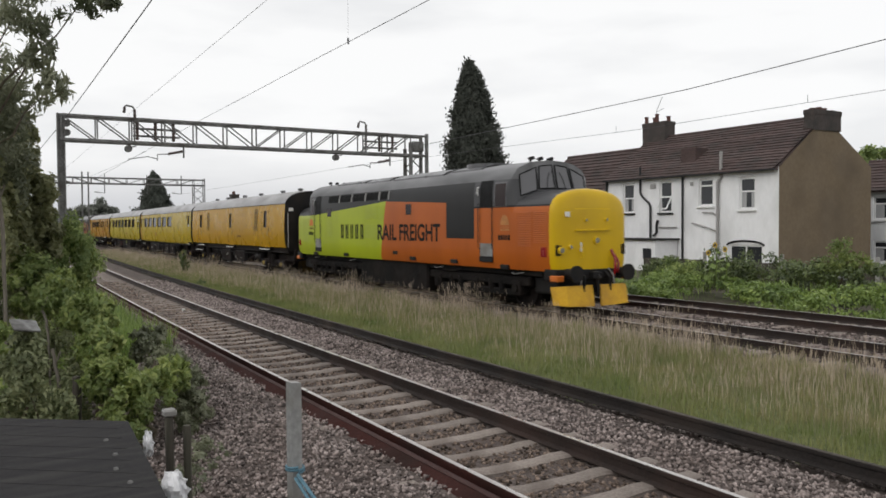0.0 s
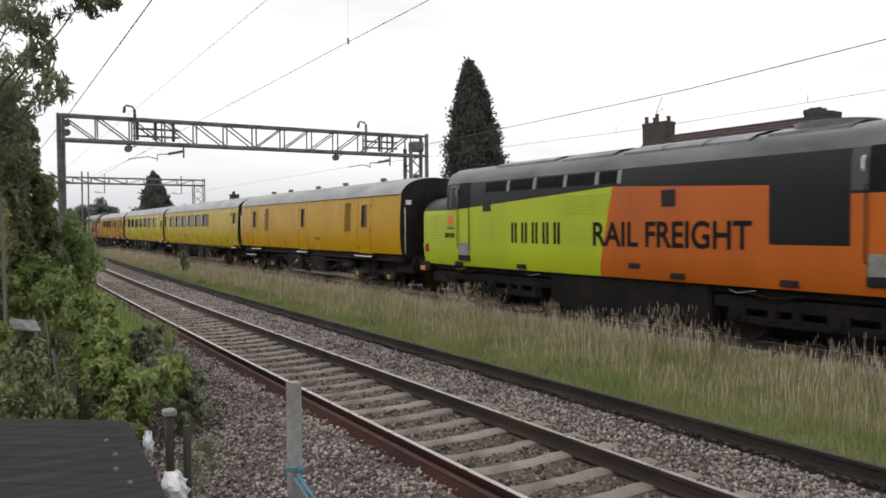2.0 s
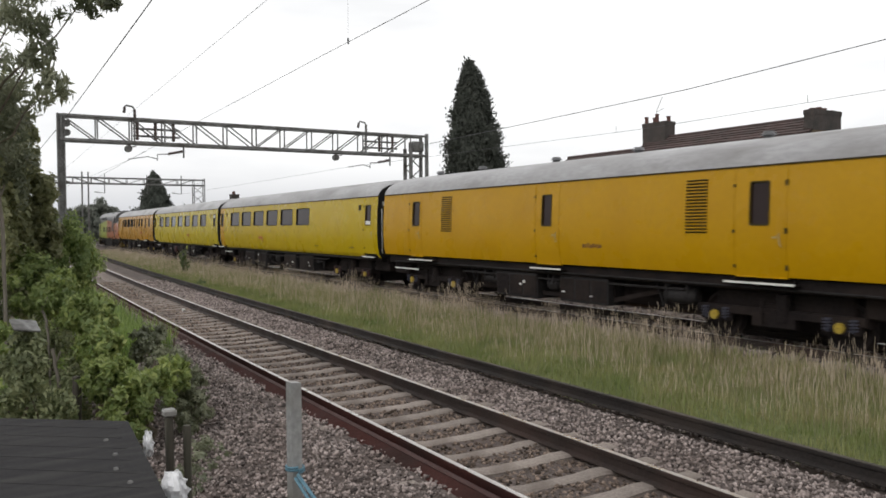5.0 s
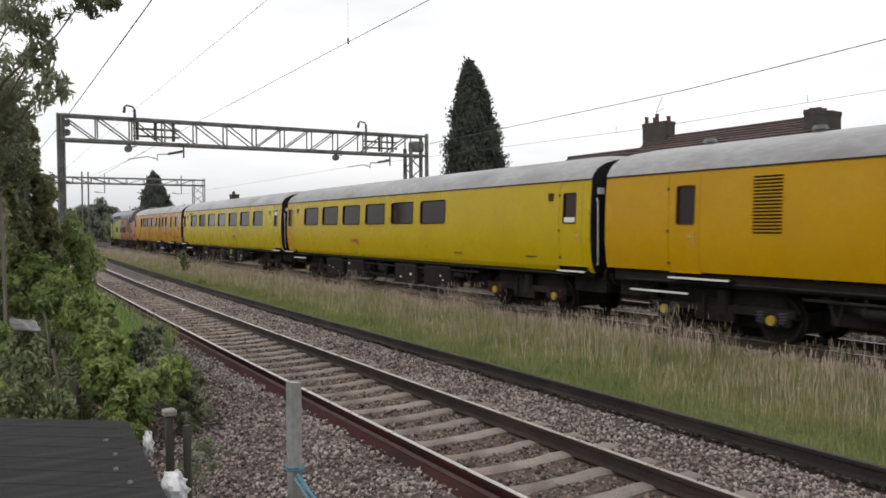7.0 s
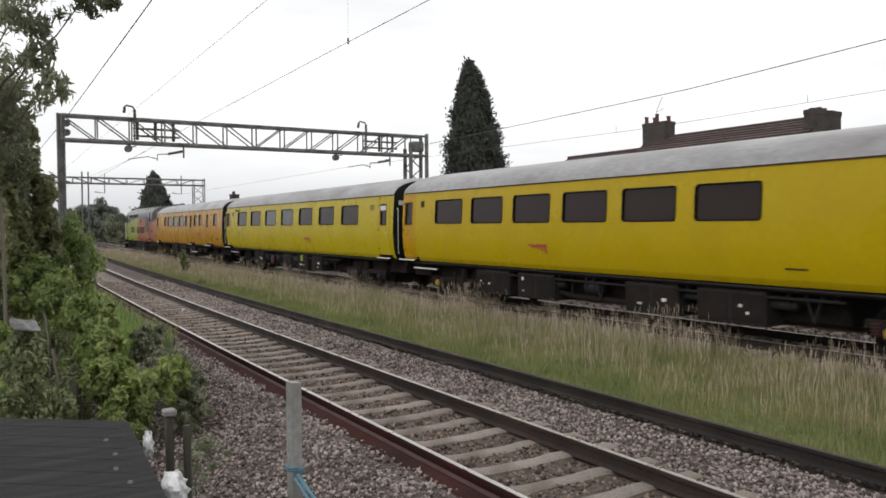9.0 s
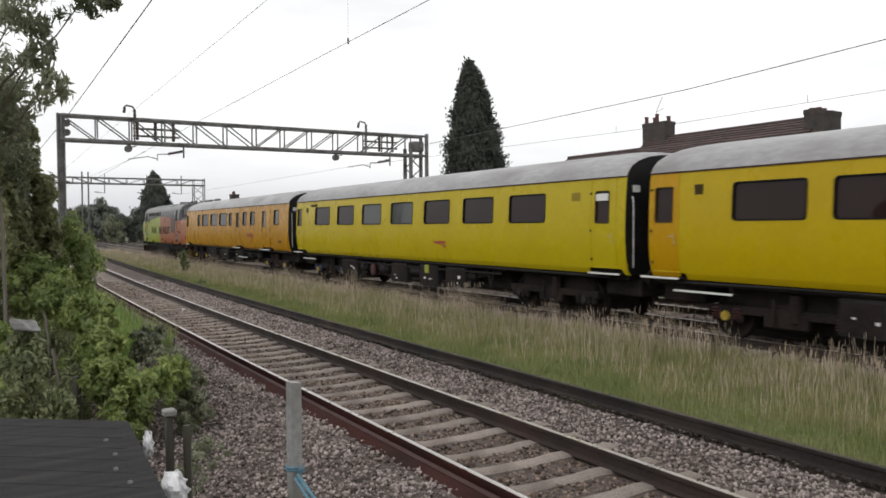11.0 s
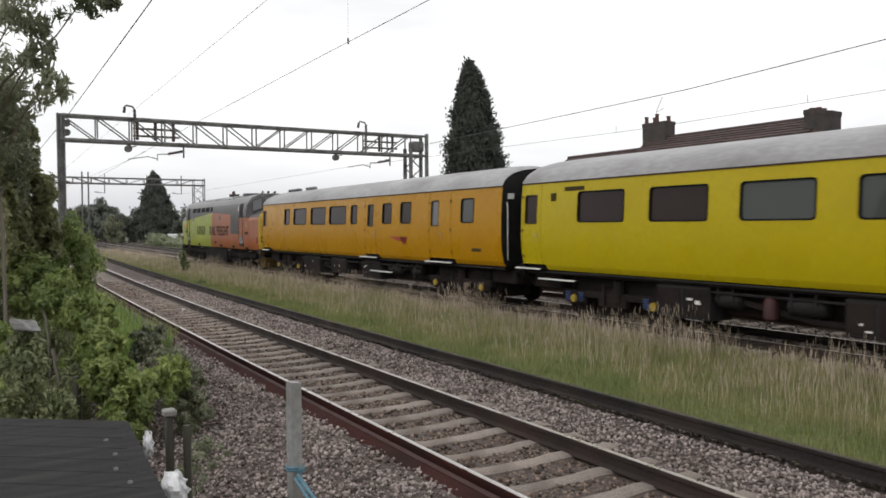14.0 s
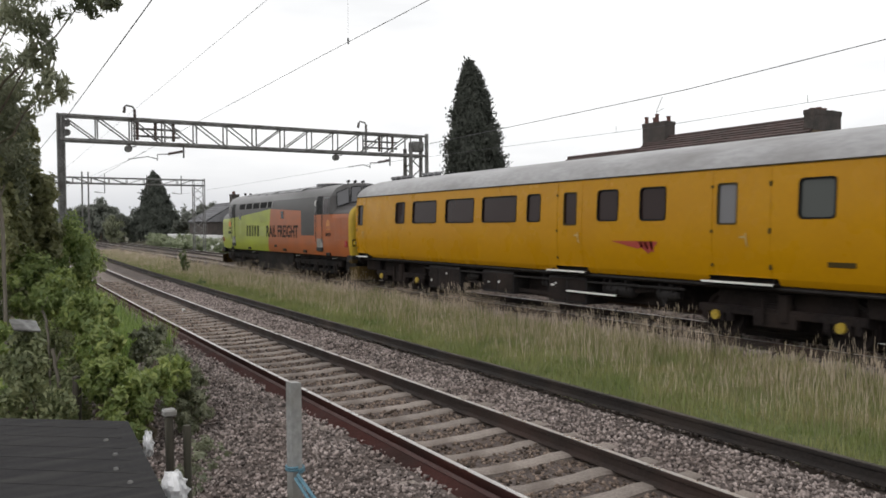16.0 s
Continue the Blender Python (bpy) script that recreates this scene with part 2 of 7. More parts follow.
M["needle"] = leaf_mat("needle", (0.086, 0.092, 0.078), (0.066, 0.072, 0.061), (0.054, 0.060, 0.050), 0.15, 0.75, 0.12)
# darkened leaf colour that stands for shade in the hollow of the shrubs
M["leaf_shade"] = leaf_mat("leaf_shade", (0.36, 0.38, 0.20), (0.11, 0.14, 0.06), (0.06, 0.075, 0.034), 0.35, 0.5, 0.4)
# far needles, likewise greyed to include the haze
M["needle_hazed"] = leaf_mat("needle_hazed", (0.13, 0.14, 0.12), (0.09, 0.10, 0.085), (0.07, 0.078, 0.066), 0.2, 0.75, 0.12)
M["leaf_pale"] = leaf_mat("leaf_pale", (0.38, 0.40, 0.28), (0.22, 0.26, 0.14), (0.14, 0.18, 0.085), 0.3)
M["leaf_rust"] = leaf_mat("leaf_rust", (0.21, 0.095, 0.06), (0.13, 0.062, 0.042), (0.10, 0.06, 0.036))
M["bramble"] = leaf_mat("bramble", (0.19, 0.235, 0.085), (0.07, 0.10, 0.036), (0.05, 0.072, 0.027), 0.3)
M["weed"] = leaf_mat("weed", (0.31, 0.40, 0.095), (0.16, 0.24, 0.06), (0.105, 0.165, 0.042), 0.3)
M["grass"] = leaf_mat("grass", (0.245, 0.25, 0.10), (0.33, 0.285, 0.16), (0.165, 0.195, 0.070), 0.25, 0.6, 0.25)
M["grass_green"] = leaf_mat("grass_green", (0.22, 0.25, 0.085), (0.27, 0.265, 0.12), (0.14, 0.185, 0.055), 0.25, 0.6, 0.25)
M["grass_dry"] = leaf_mat("grass_dry", (0.70, 0.58, 0.48), (0.42, 0.34, 0.25), (0.30, 0.245, 0.165), 0.25, 0.6, 0.25)
M["turf"] = mat("turf", (0.13, 0.15, 0.05), (0.08, 0.095, 0.035), (0.18, 0.155, 0.08), 0.7, 18, 0.95, bump=0.8)
M["petal"] = leaf_mat("petal", (0.70, 0.50, 0.02), (0.62, 0.40, 0.02), (0.55, 0.36, 0.02))


def glass_mat(name, tint, rough=0.06, spec=0.5):
    m = bpy.data.materials.new(name)
    n, l, bsdf = nodes_of(m)
    bsdf.inputs["Base Color"].default_value = (*tint, 1)
    bsdf.inputs["Roughness"].default_value = rough
    bsdf.inputs["Specular IOR Level"].default_value = spec
    b = n.new("ShaderNodeBump")
    b.inputs["Strength"].default_value, b.inputs["Distance"].default_value = 0.05, 0.05
    l.new(noise_of(n, l, 1.3, 2), b.inputs["Height"])
    l.new(b.outputs[0], bsdf.inputs["Normal"])
    return m


M["glass_dark"] = glass_mat("glass_dark", (0.022, 0.012, 0.011), 0.06, 0.18)
# the greys of the next two glasses hold reflected sky and trees
M["glass_grey"] = glass_mat("glass_grey", (0.115, 0.113, 0.12), 0.08)
M["glass_reflect"] = glass_mat("glass_reflect", (0.055, 0.060, 0.056), 0.07, 0.3)
M["glass_house"] = glass_mat("glass_house", (0.035, 0.037, 0.04))


def livery_mat(name, dulling):
    """Locomotive paint: lime and orange divided by a raked line, black upper band and panel, yellow ends."""
    m = bpy.data.materials.new(name)
    n, l, bsdf = nodes_of(m)
    co, sp = n.new("ShaderNodeTexCoord"), n.new("ShaderNodeSeparateXYZ")
    l.new(co.outputs["Object"], sp.inputs[0])
    x, z = sp.outputs["X"], sp.outputs["Z"]

    def op(kind, a, b):
        k = n.new("ShaderNodeMath")
        k.operation = kind
        for i, v in enumerate((a, b)):
            if hasattr(v, "is_linked"):
                l.new(v, k.inputs[i])
            else:
                k.inputs[i].default_value = v
        return k.outputs[0]

    grime = noise_of(n, l, 0.9, 5, (1, 1, 0.4), 0.4, 0.75)
    lime = mix_rgb(n, l, grime, (0.37, 0.44, 0.016), (0.31, 0.365, 0.02))
    orange = mix_rgb(n, l, grime, (0.44, 0.105, 0.012), (0.35, 0.083, 0.012))
    yellow = mix_rgb(n, l, grime, (0.62, 0.40, 0.005), (0.50, 0.32, 0.008))
    black = mix_rgb(n, l, grime, (0.0045, 0.0045, 0.005), (0.010, 0.0095, 0.0095))
    roof = mix_rgb(n, l, noise_of(n, l, 1.2, 5, (0.5, 2, 1)), (0.115, 0.114, 0.118), (0.045, 0.045, 0.047))
    split = op("GREATER_THAN", x, op("ADD", -0.52, op("MULTIPLY", op("SUBTRACT", z, 1.1), 0.225)))
    col = mix_rgb(n, l, split, lime, orange)
    # top edge of the colour: rises from the rear door to the division, falls to the panel, low along the front cab
    edge_l = op("ADD", 3.09, op("MULTIPLY", op("ADD", x, 0.1), 0.058))
    edge_r = op("SUBTRACT", 3.09, op("MULTIPLY", op("ADD", x, 0.1), 0.040))
    edge = op("MINIMUM", edge_l, edge_r)
    edge = op("MAXIMUM", edge, 2.70)
    cab = op("GREATER_THAN", x, 5.48)
    edge = op("SUBTRACT", edge, op("MULTIPLY", cab, op("SUBTRACT", edge, 2.72)))
    col = mix_rgb(n, l, op("GREATER_THAN", z, edge), col, black)
    panel = op("MULTIPLY", op("MULTIPLY", op("GREATER_THAN", x, 3.95), op("LESS_THAN", x, 5.485)), op("GREATER_THAN", z, 1.86))
    col = mix_rgb(n, l, panel, col, black)
    col = mix_rgb(n, l, op("MULTIPLY", cab, op("GREATER_THAN", z, 2.77)), col, (0.060, 0.060, 0.063))
    top = op("GREATER_THAN", z, 3.47)
    col = mix_rgb(n, l, top, col, roof)
    ends = op("MAXIMUM", op("GREATER_THAN", x, 8.73), op("LESS_THAN", x, -8.80))
    col = mix_rgb(n, l, ends, col, yellow)
    # duller variant: all colours blended unevenly towards a dark grey-brown
    if dulling:
        dull_noise = noise_of(n, l, 1.7, 6, (0.6, 1, 1.6), 0.3, 0.7)
        col = mix_rgb(n, l, op("MULTIPLY", op("ADD", 0.7, op("MULTIPLY", dull_noise, 0.5)), dulling), col, (0.078, 0.068, 0.062))
    l.new(col, bsdf.inputs["Base Color"])
    bsdf.inputs["Roughness"].default_value = 0.33
    l.new(op("ADD", 0.28, op("MULTIPLY", top, 0.35)), bsdf.inputs["Specular IOR Level"])
    return m


M["livery"] = livery_mat("loco_livery", 0.0)
M["livery_dirty"] = livery_mat("loco_livery_dull", 0.38)


# ---- mesh building ----
class Build:
    """Collects vertices and faces of one mesh."""

    def __init__(self):
        self.v, self.f = [], []

    def add(self, vs, fs):
        k = len(self.v)
        self.v += [tuple(p) for p in vs]
        self.f += [tuple(i + k for i in q) for q in fs]
        return self

    def box(self, x0, x1, y0, y1, z0, z1, ch=0.0):
        if not ch:
            vs = [(x, y, z) for x in (x0, x1) for y in (y0, y1) for z in (z0, z1)]
            return self.add(vs, [(0, 1, 3, 2), (4, 6, 7, 5), (0, 4, 5, 1), (2, 3, 7, 6), (0, 2, 6, 4), (1, 5, 7, 3)])
        b = bmesh.new()
        bmesh.ops.create_cube(b, size=1, matrix=Matrix.Translation(((x0 + x1) / 2, (y0 + y1) / 2, (z0 + z1) / 2)) @ Matrix.Diagonal((x1 - x0, y1 - y0, z1 - z0, 1)))
        bmesh.ops.bevel(b, geom=b.edges[:], offset=ch, segments=1, affect="EDGES", profile=0.5)
        b.verts.index_update()
        self.add([v.co for v in b.verts], [[v.index for v in f.verts] for f in b.faces])
        b.free()
        return self

    def cyl(self, p0, p1, r0, r1=None, n=10, caps=True):
        r1 = r0 if r1 is None else r1
        p0, p1 = Vector(p0), Vector(p1)
        q = (p1 - p0).to_track_quat("Z", "Y")
        ring = [q @ Vector((math.cos(2 * math.pi * i / n), math.sin(2 * math.pi * i / n), 0)) for i in range(n)]
        vs = [p0 + r0 * d for d in ring] + [p1 + r1 * d for d in ring]
        fs = [(i, (i + 1) % n, n + (i + 1) % n, n + i) for i in range(n)]
        if caps:
            fs += [tuple(reversed(range(n))), tuple(range(n, 2 * n))]
        return self.add(vs, fs)

    def tube(self, pts, r, n=6):
        """A round bar swept along the points."""
        pts = [Vector(p) for p in pts]
        rings, side = [], None
        for i, p in enumerate(pts):
            t = (pts[min(i + 1, len(pts) - 1)] - pts[max(i - 1, 0)]).normalized()
            if side is None:
                side = t.orthogonal().normalized()
            side = (side - t * side.dot(t)).normalized()
            up = t.cross(side)
            rings.append([p + r * (math.cos(2 * math.pi * k / n) * side + math.sin(2 * math.pi * k / n) * up) for k in range(n)])
        return self.loft(rings, caps=True)

    def beam(self, p0, p1, w, h):
        """A bar of w x h between two points."""
        p0, p1 = Vector(p0), Vector(p1)
        q = (p1 - p0).to_track_quat("Z", "Y")
        vs = [p + q @ Vector((sx * w / 2, sy * h / 2, 0)) for p in (p0, p1) for sx, sy in ((-1, -1), (1, -1), (1, 1), (-1, 1))]
        return self.add(vs, [(0, 1, 5, 4), (1, 2, 6, 5), (2, 3, 7, 6), (3, 0, 4, 7), (3, 2, 1, 0), (4, 5, 6, 7)])

    def loft(self, rings, close=True, caps=False):
        n = len(rings[0])
        vs = [p for r in rings for p in r]
        fs = []
        for k in range(len(rings) - 1):
            for i in range(n if close else n - 1):
                j = (i + 1) % n
                fs.append((k * n + i, k * n + j, (k + 1) * n + j, (k + 1) * n + i))
        if caps:
            fs += [tuple(reversed(range(n))), tuple(range((len(rings) - 1) * n, len(rings) * n))]
        return self.add(vs, fs)

    def mesh(self, name, material, sharp=32):
        me = bpy.data.meshes.new(name)
        me.from_pydata(self.v, [], self.f)
        b = bmesh.new()
        b.from_mesh(me)
        bmesh.ops.remove_doubles(b, verts=b.verts[:], dist=2e-5)
        bmesh.ops.recalc_face_normals(b, faces=b.faces[:])
        b.to_mesh(me)
        b.free()
        me.materials.append(material)
        me.polygons.foreach_set("use_smooth", [True] * len(me.polygons))
        me.set_sharp_from_angle(angle=radians(sharp))
        return me


def raw_mesh(name, verts, faces, material, smooth=False):
    """A mesh from numpy arrays: verts (n, 3), faces (m, 3 or 4)."""
    me = bpy.data.meshes.new(name)
    verts, faces = np.asarray(verts, np.float32), np.asarray(faces, np.int32)
    k = faces.shape[1]
    me.vertices.add(len(verts))
    me.vertices.foreach_set("co", verts.ravel())
    me.loops.add(faces.size)
    me.loops.foreach_set("vertex_index", faces.ravel())
    me.polygons.add(len(faces))
    me.polygons.foreach_set("loop_start", np.arange(len(faces), dtype=np.int32) * k)
    if smooth:
        me.polygons.foreach_set("use_smooth", np.ones(len(faces), bool))
    me.update(calc_edges=True)
    me.materials.append(material)
    return me


def part(name, b, material, parent, label="", m=None):
    """Links a Build (or a mesh) as one mesh object under a thing or a part."""
    ob = new(name, b.mesh(name, material) if isinstance(b, Build) else b)
    ob.parent = parent
    if m is not None:
        ob.matrix_basis = m
    return tagged(ob, label)


def thing(name, label, category, m=None, group="", kind=""):
    ob = new(name)
    ob.empty_display_size = 0.3
    if m is not None:
        ob.matrix_basis = m
    return tagged(ob, label, category, group, kind)


def slew(x):
    """Sideways drift of the near track along its length."""
    a = np.minimum(np.abs(x), 50.0)
    return 0.00042 * a * a + np.maximum(np.abs(x) - 50.0, 0) * 0.042
# ---- ground and tracks ----
NEAR_A, NEAR_B, OLD_RAIL = 3.845, 5.35, 7.12
TRAIN_Y, FAR_Y = 13.65, 17.25


def bend(x):
    """Gentle curve of the two far tracks beyond the gantry."""
    a = np.maximum(-np.asarray(x, float) - 40.0, 0.0)
    return 0.023 * a * a / (a + 10.0)


def sheet(name, xs, ys, zf, material, drift=False):
    """A ground strip: zf(x, y) gives its height."""
    gx, gy = np.meshgrid(xs, ys, indexing="ij")
    yy = gy + (slew(gx) if drift else 0)
    zz = zf(gx, gy)
    v = np.stack([gx, yy, zz], -1).reshape(-1, 3)
    nx, ny = len(xs), len(ys)
    i = (np.arange(nx - 1)[:, None] * ny + np.arange(ny - 1)[None, :]).ravel()
    f = np.stack([i, i + ny, i + ny + 1, i + 1], -1)
    return new(name, raw_mesh(name, v, f, material, True))


def rough_z(x, y, s=1.0):
    return s * (0.5 * np.sin(x * 1.7 + y * 2.3) + 0.3 * np.sin(x * 4.1 - y * 3.7 + 1) + 0.2 * np.sin(x * 9.3 + y * 7.9 + 2))


ground_xs = np.concatenate([[-900, -500, -300, -200], np.linspace(-140, 20, 81), [40, 100, 300, 700]])
ground_ys = np.concatenate([[-500, -200, -60, -20], np.linspace(-8, 60, 69), [90, 160, 300, 600, 900]])
tagged(sheet("ground", ground_xs, ground_ys, lambda x, y: -0.62 + 0.05 * rough_z(x * 0.3, y * 0.3) - 0.35 * np.clip((2.0 - y) / 3, 0, 1), M["soil"]),
       "dark earth with weeds around the railway", "ground", kind="structure")


def near_bed(x, y):
    z = np.interp(y, [0.2, 1.4, 2.6, 3.2, 3.7, 5.5, 6.2, 6.9, 7.6], [-0.62, -0.40, -0.22, -0.15, -0.145, -0.18, -0.19, -0.21, -0.30])
    z = np.where((y > 3.86) & (y < 5.34), -0.19, z)
    return z + 0.012 * rough_z(x * 2, y * 2)


bed_xs = np.concatenate([np.linspace(-150, -40, 40)[:-1], np.linspace(-40, 6, 185)])
tagged(sheet("ballast_bed", bed_xs, np.linspace(0.2, 7.6, 50), near_bed, M["ballast"], True), "grey-brown crushed stone ballast bed of the near track", "ballast", kind="structure")
bed2 = lambda x, y: np.interp(y, [11.2, 12.1, 18.8, 19.8], [-0.45, -0.19, -0.19, -0.5]) + 0.012 * rough_z(x * 2, y * 2)
tagged(sheet("ballast_bed_far", bed_xs, np.linspace(11.2, 19.8, 40), bed2, M["ballast"]), "grey crushed stone ballast under the two far tracks", "ballast", kind="structure")
tagged(sheet("grass_verge", bed_xs, np.linspace(7.2, 12.2, 26), lambda x, y: -0.2 + 0.03 * rough_z(x, y) - 0.1 * np.abs(y - 9.5) / 2.5, M["turf"]),
       "rough grassy strip between the tracks", "verge", kind="structure")

RAIL = [(-0.070, -0.159), (0.070, -0.159), (0.070, -0.148), (0.012, -0.125), (0.009, -0.05), (0.034, -0.038), (0.035, -0.004), (0.026, 0.0),
        (-0.026, 0.0), (-0.035, -0.004), (-0.034, -0.038), (-0.009, -0.05), (-0.012, -0.125), (-0.070, -0.148)]


def rail(parent, y, xs, side, top, drift=slew, name="rail"):
    b = Build()
    b.loft([[(x, y + float(drift(x)) + p, z) for p, z in RAIL] for x in xs], caps=True)
    ob = part(name, b, side, parent)
    t = Build()
    t.loft([[(x, y + float(drift(x)) + p, z) for p, z in ((-0.026, 0.0035), (0.026, 0.0035), (0.026, 0.0008), (-0.026, 0.0008))] for x in xs], caps=True)
    part("running_surface", t, top, ob, "worn shiny running surface")
    return ob


rail_xs = np.concatenate([np.linspace(-150, -50, 21)[:-1], np.linspace(-50, 6, 57)])
near_track = thing("near_track", "single railway track with steel rails on grey sleepers", "track", kind="structure")
rail(near_track, NEAR_A, rail_xs, M["rail_red"], M["rail_top"])
rail(near_track, NEAR_B, rail_xs, M["rail_side"], M["rail_top"])
b = Build()
b.loft([[(x, NEAR_A + slew(x) + p, z) for p, z in ((-0.13, -0.068), (-0.10, -0.056), (-0.072, -0.058), (-0.072, -0.08), (-0.12, -0.085))] for x in rail_xs], caps=True)
part("guard_ledge", b, M["dust_edge"], near_track, "dusty pink steel ledge along the rail")
b = Build()
b.loft([[(x, NEAR_A + slew(x) + p, z) for p, z in ((-0.128, -0.074), (-0.072, -0.088), (-0.072, -0.25), (-0.275, -0.25), (-0.26, -0.15), (-0.20, -0.115))] for x in rail_xs], caps=True)
part("guard_board", b, M["rail_red"], near_track, "rust-red painted guard board along the rail")


def sleeper_mesh(length, width, height):
    b = Build()
    h, w = length / 2, width / 2
    ring = lambda y, dz: [(-w, y, -height), (w, y, -height), (w, y, -0.02 + dz), (w - 0.03, y, dz), (-w + 0.03, y, dz), (-w, y, -0.02 + dz)]
    b.loft([ring(-h, -0.02), ring(-h + 0.04, 0), ring(-0.5, 0), ring(-0.3, -0.018), ring(0.3, -0.018), ring(0.5, 0), ring(h - 0.04, 0), ring(h, -0.02)], caps=True)
    return b.mesh("sleeper", M["sleeper"])


sleeper_me = sleeper_mesh(2.66, 0.205, 0.18)
SLEEPER_X, SLEEPER_STEP = -5.75, 0.585
for k in range(-8, 130):
    x = SLEEPER_X - SLEEPER_STEP * k
    rnd = random.Random(k)
    dy = slew(x)
    m = pose(x + rnd.uniform(-0.02, 0.02), (NEAR_A + NEAR_B) / 2 + dy + rnd.uniform(-0.03, 0.03), -0.150 + rnd.uniform(-0.008, 0.006), 0, 0, rnd.uniform(-0.7, 0.7))
    part("sleeper", sleeper_me, None, near_track, m=m)

old_track = thing("disused_rail", "rusty dark disused rail at the grass edge", "rail", kind="structure")
rail(old_track, OLD_RAIL, rail_xs, M["rail_dark"], M["wood_grey"])
b = Build()
b.loft([[(x, OLD_RAIL + slew(x) + p, z) for p, z in ((0.10, -0.06), (0.17, -0.06), (0.17, -0.2), (0.10, -0.2))] for x in rail_xs], caps=True)
part("edge_board", b, M["rail_dark"], old_track, "dark weathered timber board behind the rail")

for nm, yc, lab in (("train_track", TRAIN_Y, "railway track that the yellow train runs on"), ("far_track", FAR_Y, "second far railway track with steel rails")):
    tk = thing(nm, lab, "track", kind="structure")
    for s in (-0.7525, 0.7525):
        rail(tk, yc + s, [-220, -180, -150, -130, -110, -100, -90, -80, -72, -65, -58, -52, -46, -40, -30, 0, 15, 40], M["rail_side"], M["rail_top"], bend)
    for k in range(0, 120):
        part("sleeper", sleeper_me, None, tk, m=pose(8 - 0.7 * k, yc + float(bend(8 - 0.7 * k)), -0.155))
# ---- the train ----
COACH = [(1.25, 1.12), (1.325, 1.24), (1.382, 1.5), (1.41, 1.9), (1.405, 2.4), (1.38, 2.9), (1.345, 3.29)]
COACH_ROOF = [(1.345, 3.29), (1.355, 3.31), (1.30, 3.44), (1.17, 3.61), (0.95, 3.755), (0.65, 3.855), (0.32, 3.91), (0.0, 3.925)]


def side_y(prof, z):
    return float(np.interp(z, [p[1] for p in prof], [p[0] for p in prof]))


def side_panel(b, prof, x0, x1, holes, s, extra_x=()):
    """A curved vehicle side at y = s * profile with rectangular holes (x0, x1, z0, z1), 12 mm reveals."""
    xs = sorted({x0, x1, *extra_x, *[h[0] for h in holes], *[h[1] for h in holes]})
    zs = sorted({p[1] for p in prof} | {h[2] for h in holes} | {h[3] for h in holes})
    grid = {}

    def vert(x, z):
        if (x, z) not in grid:
            grid[x, z] = len(b.v)
            b.v.append((x, s * side_y(prof, z), z))
        return grid[x, z]

    for a, c in zip(xs[:-1], xs[1:]):
        for p, q in zip(zs[:-1], zs[1:]):
            if any(h[0] - 1e-6 <= a and c <= h[1] + 1e-6 and h[2] - 1e-6 <= p and q <= h[3] + 1e-6 for h in holes):
                continue
            b.f.append((vert(a, p), vert(c, p), vert(c, q), vert(a, q)))


def rounded(x0, x1, z0, z1, r, n=3):
    pts = []
    for cx, cz, a0 in ((x1 - r, z0 + r, -90), (x1 - r, z1 - r, 0), (x0 + r, z1 - r, 90), (x0 + r, z0 + r, 180)):
        for i in range(n + 1):
            a = radians(a0 + 90 * i / n)
            pts.append((cx + r * math.cos(a), cz + r * math.sin(a)))
    return pts


def window_parts(thing_ob, prof, x0, x1, z0, z1, s, frame_mat, glass, r=0.09, name="window"):
    """Rounded frame over the hole, with a pane set back in it."""
    b = Build()
    n = 3
    outer, inner = rounded(x0 - 0.016, x1 + 0.016, z0 - 0.016, z1 + 0.016, r, n), rounded(x0 + 0.015, x1 - 0.015, z0 + 0.015, z1 - 0.015, r * 0.9, n)
    rings = []
    for pts, dy in ((outer, -0.01), (outer, 0.010), (inner, 0.006), (inner, -0.05)):
        rings.append([(x, s * (side_y(prof, z) + dy), z) for x, z in pts])
    b.loft(rings)
    w = part(name, b, frame_mat, thing_ob)
    g = Build()
    pts = [(x, s * (side_y(prof, z) - 0.030), z) for x, z in rounded(x0 - 0.01, x1 + 0.01, z0 - 0.01, z1 + 0.01, r * 0.5, n)]
    g.add(pts, [tuple(range(len(pts)))])
    part("pane", g, glass, w, "dark tinted window pane")


def wheelset(parent, x, r):
    """A wheelset that turns about its axle."""
    b = Build()
    b.cyl((0, -0.95, 0), (0, 0.95, 0), 0.08, n=8)
    for s in (-1, 1):
        prof = [(0.0, 0.66), (r - 0.12, 0.68), (r - 0.10, 0.685), (r + 0.03, 0.685), (r + 0.03, 0.71), (r, 0.72), (r - 0.005, 0.82), (r - 0.06, 0.82), (r - 0.1, 0.76), (0.12, 0.75), (0.1, 0.83), (0.0, 0.83)]
        n = 20
        rings = [[(q * math.cos(2 * math.pi * i / n), s * y, q * math.sin(2 * math.pi * i / n)) for i in range(n)] for q, y in prof[1:-1]]
        b.loft(rings)
        for i in range(5):
            a = 2 * math.pi * i / 5
            b.cyl((0.2 * math.cos(a), s * 0.74, 0.2 * math.sin(a)), (0.2 * math.cos(a), s * 0.79, 0.2 * math.sin(a)), 0.03, n=6)
    return part("wheelset", b, M["under"], parent, m=pose(x, 0, r))


